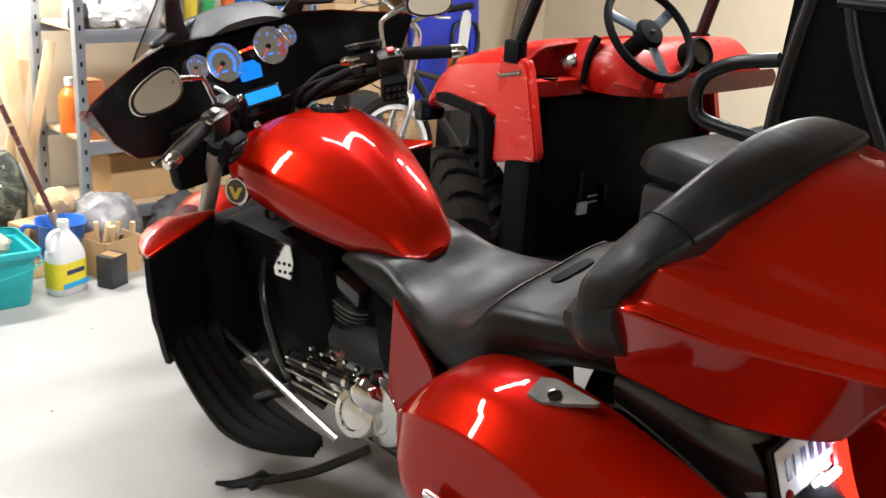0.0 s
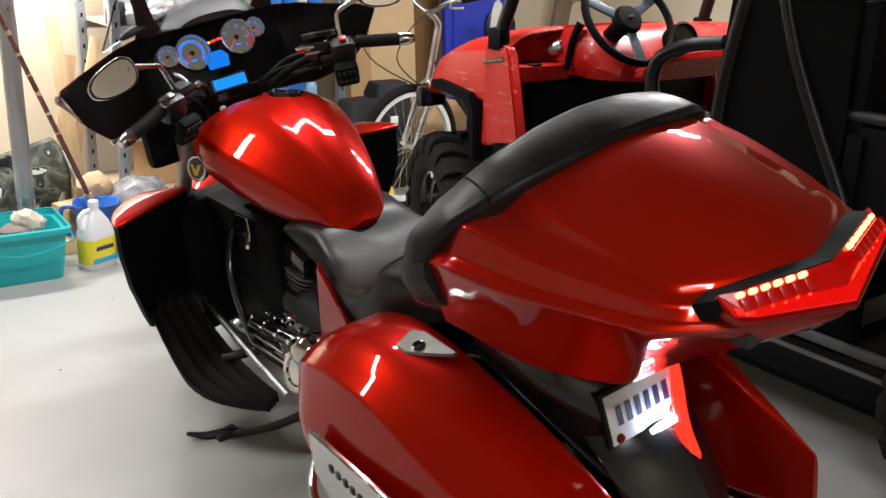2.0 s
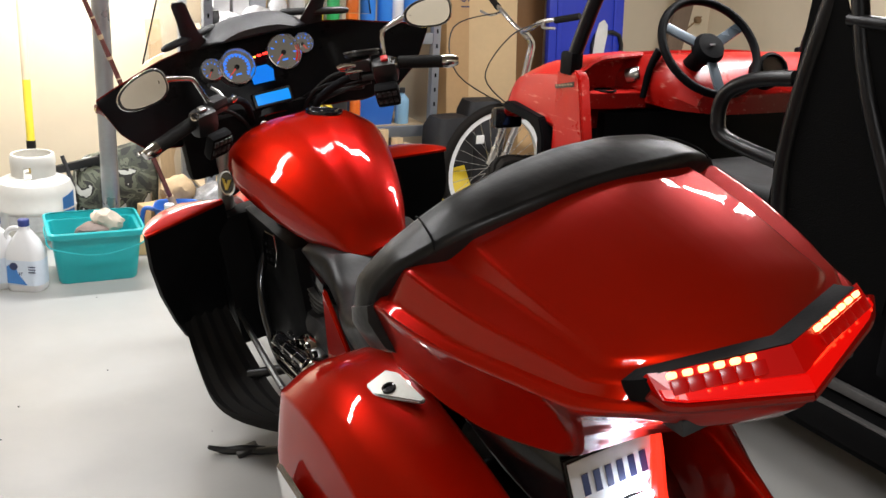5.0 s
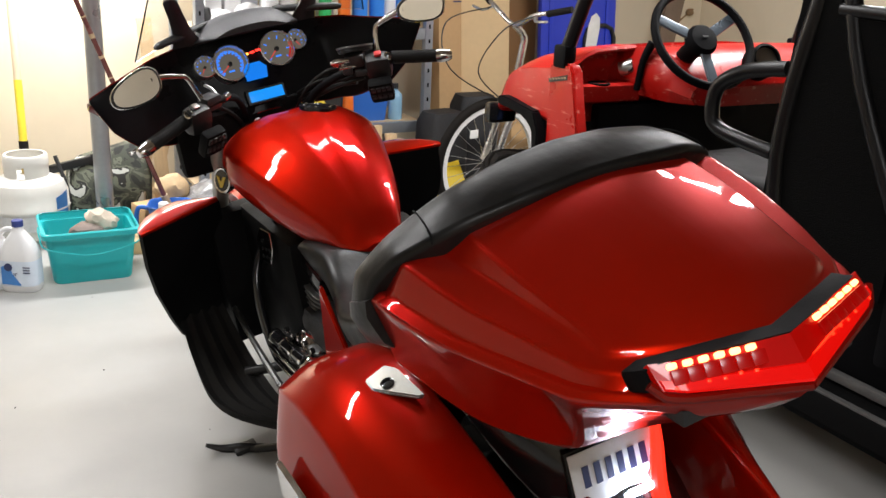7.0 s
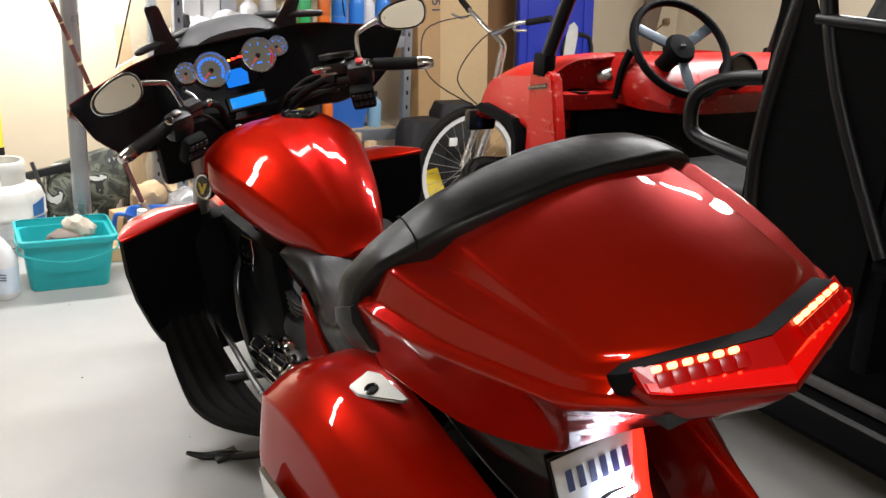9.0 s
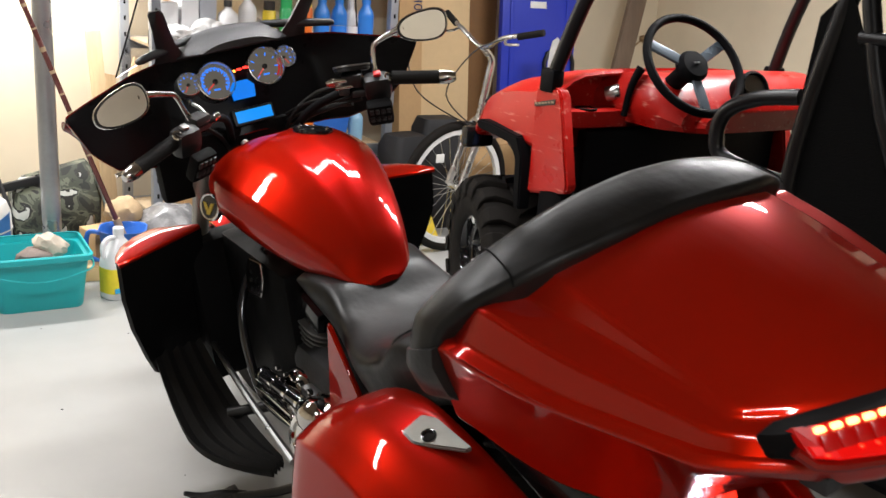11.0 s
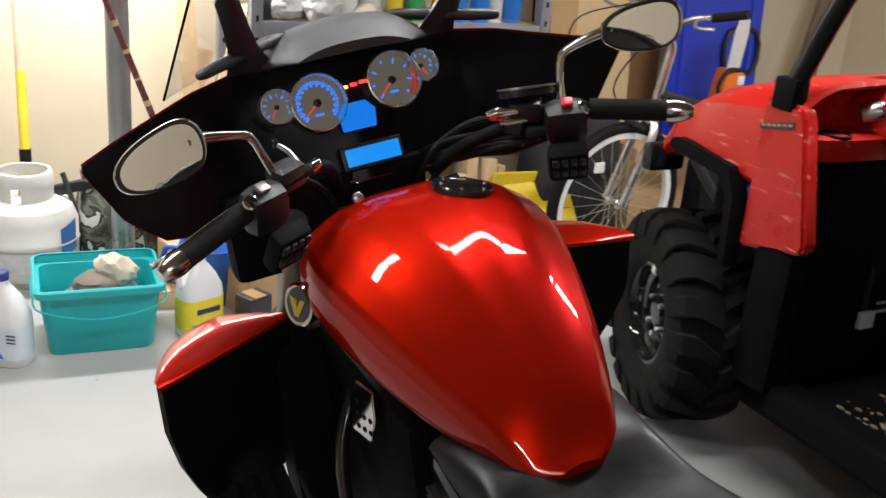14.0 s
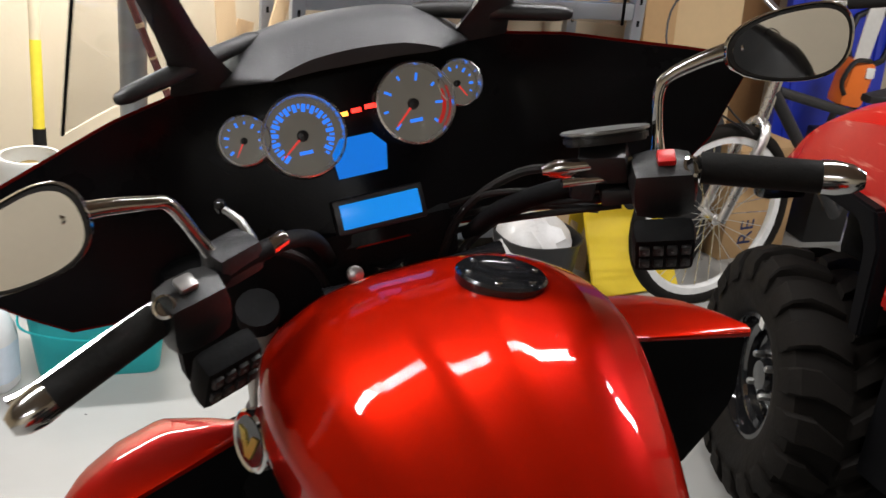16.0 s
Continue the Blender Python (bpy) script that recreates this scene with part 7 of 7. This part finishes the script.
for s in (-1, 1):
    part("grip", tube([(0.11, s * 0.24, 1.148), (0.15, s * 0.37, 1.185)], 0.017, 10, 1), RUBBER, byc)
    part("brake_lever", tube([(0.09, s * 0.18, 1.135), (0.05, s * 0.22, 1.11), (0.05, s * 0.31, 1.12)], 0.007, 8, 3), SILV, byc)
    part("cable", tube([(0.08, s * 0.18, 1.13), (-0.16 - 0.06 * s, s * 0.16, 1.06), (-0.20 - 0.05 * s, s * 0.05, 0.84), (0.06, -0.04, 0.66)], 0.0035, 6, 6), BLACK, byc)
part("frame", tube([(0.14, 0, 0.80), (0.62, 0, 0.30)], 0.022, 12, 1), GUNMETAL, byc)
part("top_tube", tube([(0.16, 0, 0.80), (0.74, 0, 0.66)], 0.018, 12, 1), GUNMETAL, byc)
part("seat_tube", tube([(0.62, 0, 0.30), (0.76, 0, 0.74)], 0.017, 12, 1), GUNMETAL, byc)
part("chain_stay", tube([(0.62, 0.06, 0.30), (1.05, 0.06, BR)], 0.011, 8, 1), GUNMETAL, byc)
part("saddle", ring_loft([(0.0, [(-0.07, 0.93), (0.07, 0.93), (0.07, 0.97), (-0.07, 0.97)]), (0.2, [(-0.02, 0.94), (0.02, 0.94), (0.02, 0.965), (-0.02, 0.965)])], 8, 3, 0.6), BLACK, byc).matrix_basis = pose(0.80, 0, -0.19, 0, 0, 90)

# yellow folding floor sign behind the bicycle
YSIGN = mat("yellow_polypropylene", (0.80, 0.58, 0.03), 0.4, 0, 0.06, 6)
ys = thing("folding_sign", "yellow folding plastic floor sign lying propped up", "sign", pose(3.08, 3.93, 0.006, 0, 0, 6))
LEAF = [(-0.20, 0), (0.19, 0), (0.17, 0.40), (-0.17, 0.42)]
part("leaf", plate(LEAF, 0.012, pose(0, 0, 0.0, 58, 0, 0), bevel=0.003), YSIGN, ys)
part("leaf", plate(LEAF, 0.012, Matrix.Translation((-0.06, 0.30, 0.0)) @ pose(0, 0, 0, 104, 0, 0), bevel=0.003), YSIGN, ys)
carton((3.77, 4.28, 0), (0.36, 0.20, 0.46), 8, CARD, "brown carton with black letters behind the bicycle", mark="RE", mark_at=(-0.022, 0.055, 90, 0.105))

# dark cloth, scrap wood and small boxes on the floor by the shelves
cloth = tagged(part("work_jacket", lump(0.16, 52, 0.8, 4), DARK_CLOTH), "crumpled black work jacket on the floor", "jacket")
cloth.matrix_world = pose(2.22, 4.08, 0.118)
for k, (x, y, w, d, h, t, m) in enumerate([(2.02, 3.88, 0.11, 0.09, 0.17, 20, CARD), (2.14, 3.84, 0.07, 0.06, 0.15, -10, CARD_PALE), (2.42, 4.04, 0.16, 0.12, 0.12, 8, WHITE_P)]):
    carton((x, y, 0), (w, d, h), t, m, ("small brown carton on the floor", "narrow pale carton on the floor", "low white product box on the floor")[k], "product_box")

# the crowded left end of the shelves
RUST = colour("rust_brown_print", (0.42, 0.14, 0.05))
for k, (x, y, w, d, h, m, text) in enumerate([
        (1.945, 4.42, 0.09, 0.10, 0.27, RUST, "rust-brown product carton on the lower shelf"),
        (2.27, 4.40, 0.10, 0.08, 0.15, WHITE_P, "small white carton on the lower shelf"),
        (2.43, 4.40, 0.11, 0.09, 0.17, YEL, "yellow carton on the lower shelf"),
        (2.58, 4.42, 0.10, 0.10, 0.21, BLK, "black carton on the lower shelf")]):
    carton((x, y, zl), (w, d, h), 3 * k - 4, m, text, "product_box")
for k, (x, y, r, h, body, cap, text) in enumerate([
        (2.025, 4.385, 0.026, 0.20, BLK, BLK, "slim black bottle on the lower shelf"),
        (2.165, 4.385, 0.032, 0.18, YEL, YEL, "yellow plastic bottle on the lower shelf"),
        (2.345, 4.375, 0.028, 0.19, BLUB, WHITE_P, "small blue bottle on the lower shelf"),
        (2.52, 4.37, 0.024, 0.17, YEL, BLK, "small yellow bottle with black cap on the lower shelf"),
        (2.68, 4.38, 0.030, 0.21, ORANGE, WHITE_P, "orange bottle with white cap on the lower shelf")]):
    bottle(x, y, zl, r, h, body, cap, text)
for k, (x, y, r, sq) in enumerate([(1.99, 4.40, 0.075, 0.75), (2.13, 4.39, 0.085, 0.85), (2.42, 4.56, 0.09, 0.8), (2.60, 4.60, 0.08, 0.9)]):
    heap = tagged(part("plastic_bag", lump(r, 61 + 7 * k, sq, 4), bpy.data.materials["white_film"]), "crumpled white plastic bag on the shelf", "bag", "shelf bags")
    heap.matrix_world = pose(x, y, zs + r * sq * 0.86, 0, 0, 40 * k)
pot = thing("kettle", "black metal pot with a lid and side handle on the shelf", "pot", pose(1.90, 4.40, zs, 0, 0, 20))
part("body", lathe([(0.045, 0), (0.052, 0.01), (0.050, 0.07), (0.038, 0.10)], 24), BLACK, pot)
part("lid", lathe([(0.040, 0.098), (0.036, 0.110), (0.010, 0.116), (0.010, 0.130), (0, 0.132)], 20), BLACK, pot)
part("handle", tube([(0.048, 0, 0.085), (0.085, 0, 0.08), (0.085, 0, 0.03), (0.050, 0, 0.02)], 0.006, 8, 4), BLACK, pot)
for k, (x, y, w) in enumerate([(2.33, 4.37, 0.06)]):
    tb = tagged(part("shop_towel", lump(w, 91 + k, 0.6, 3), RAG), "pale crumpled shop towel on the shelf", "towel")
    tb.matrix_world = pose(x, y, zs + 0.032, 0, 0, 30)
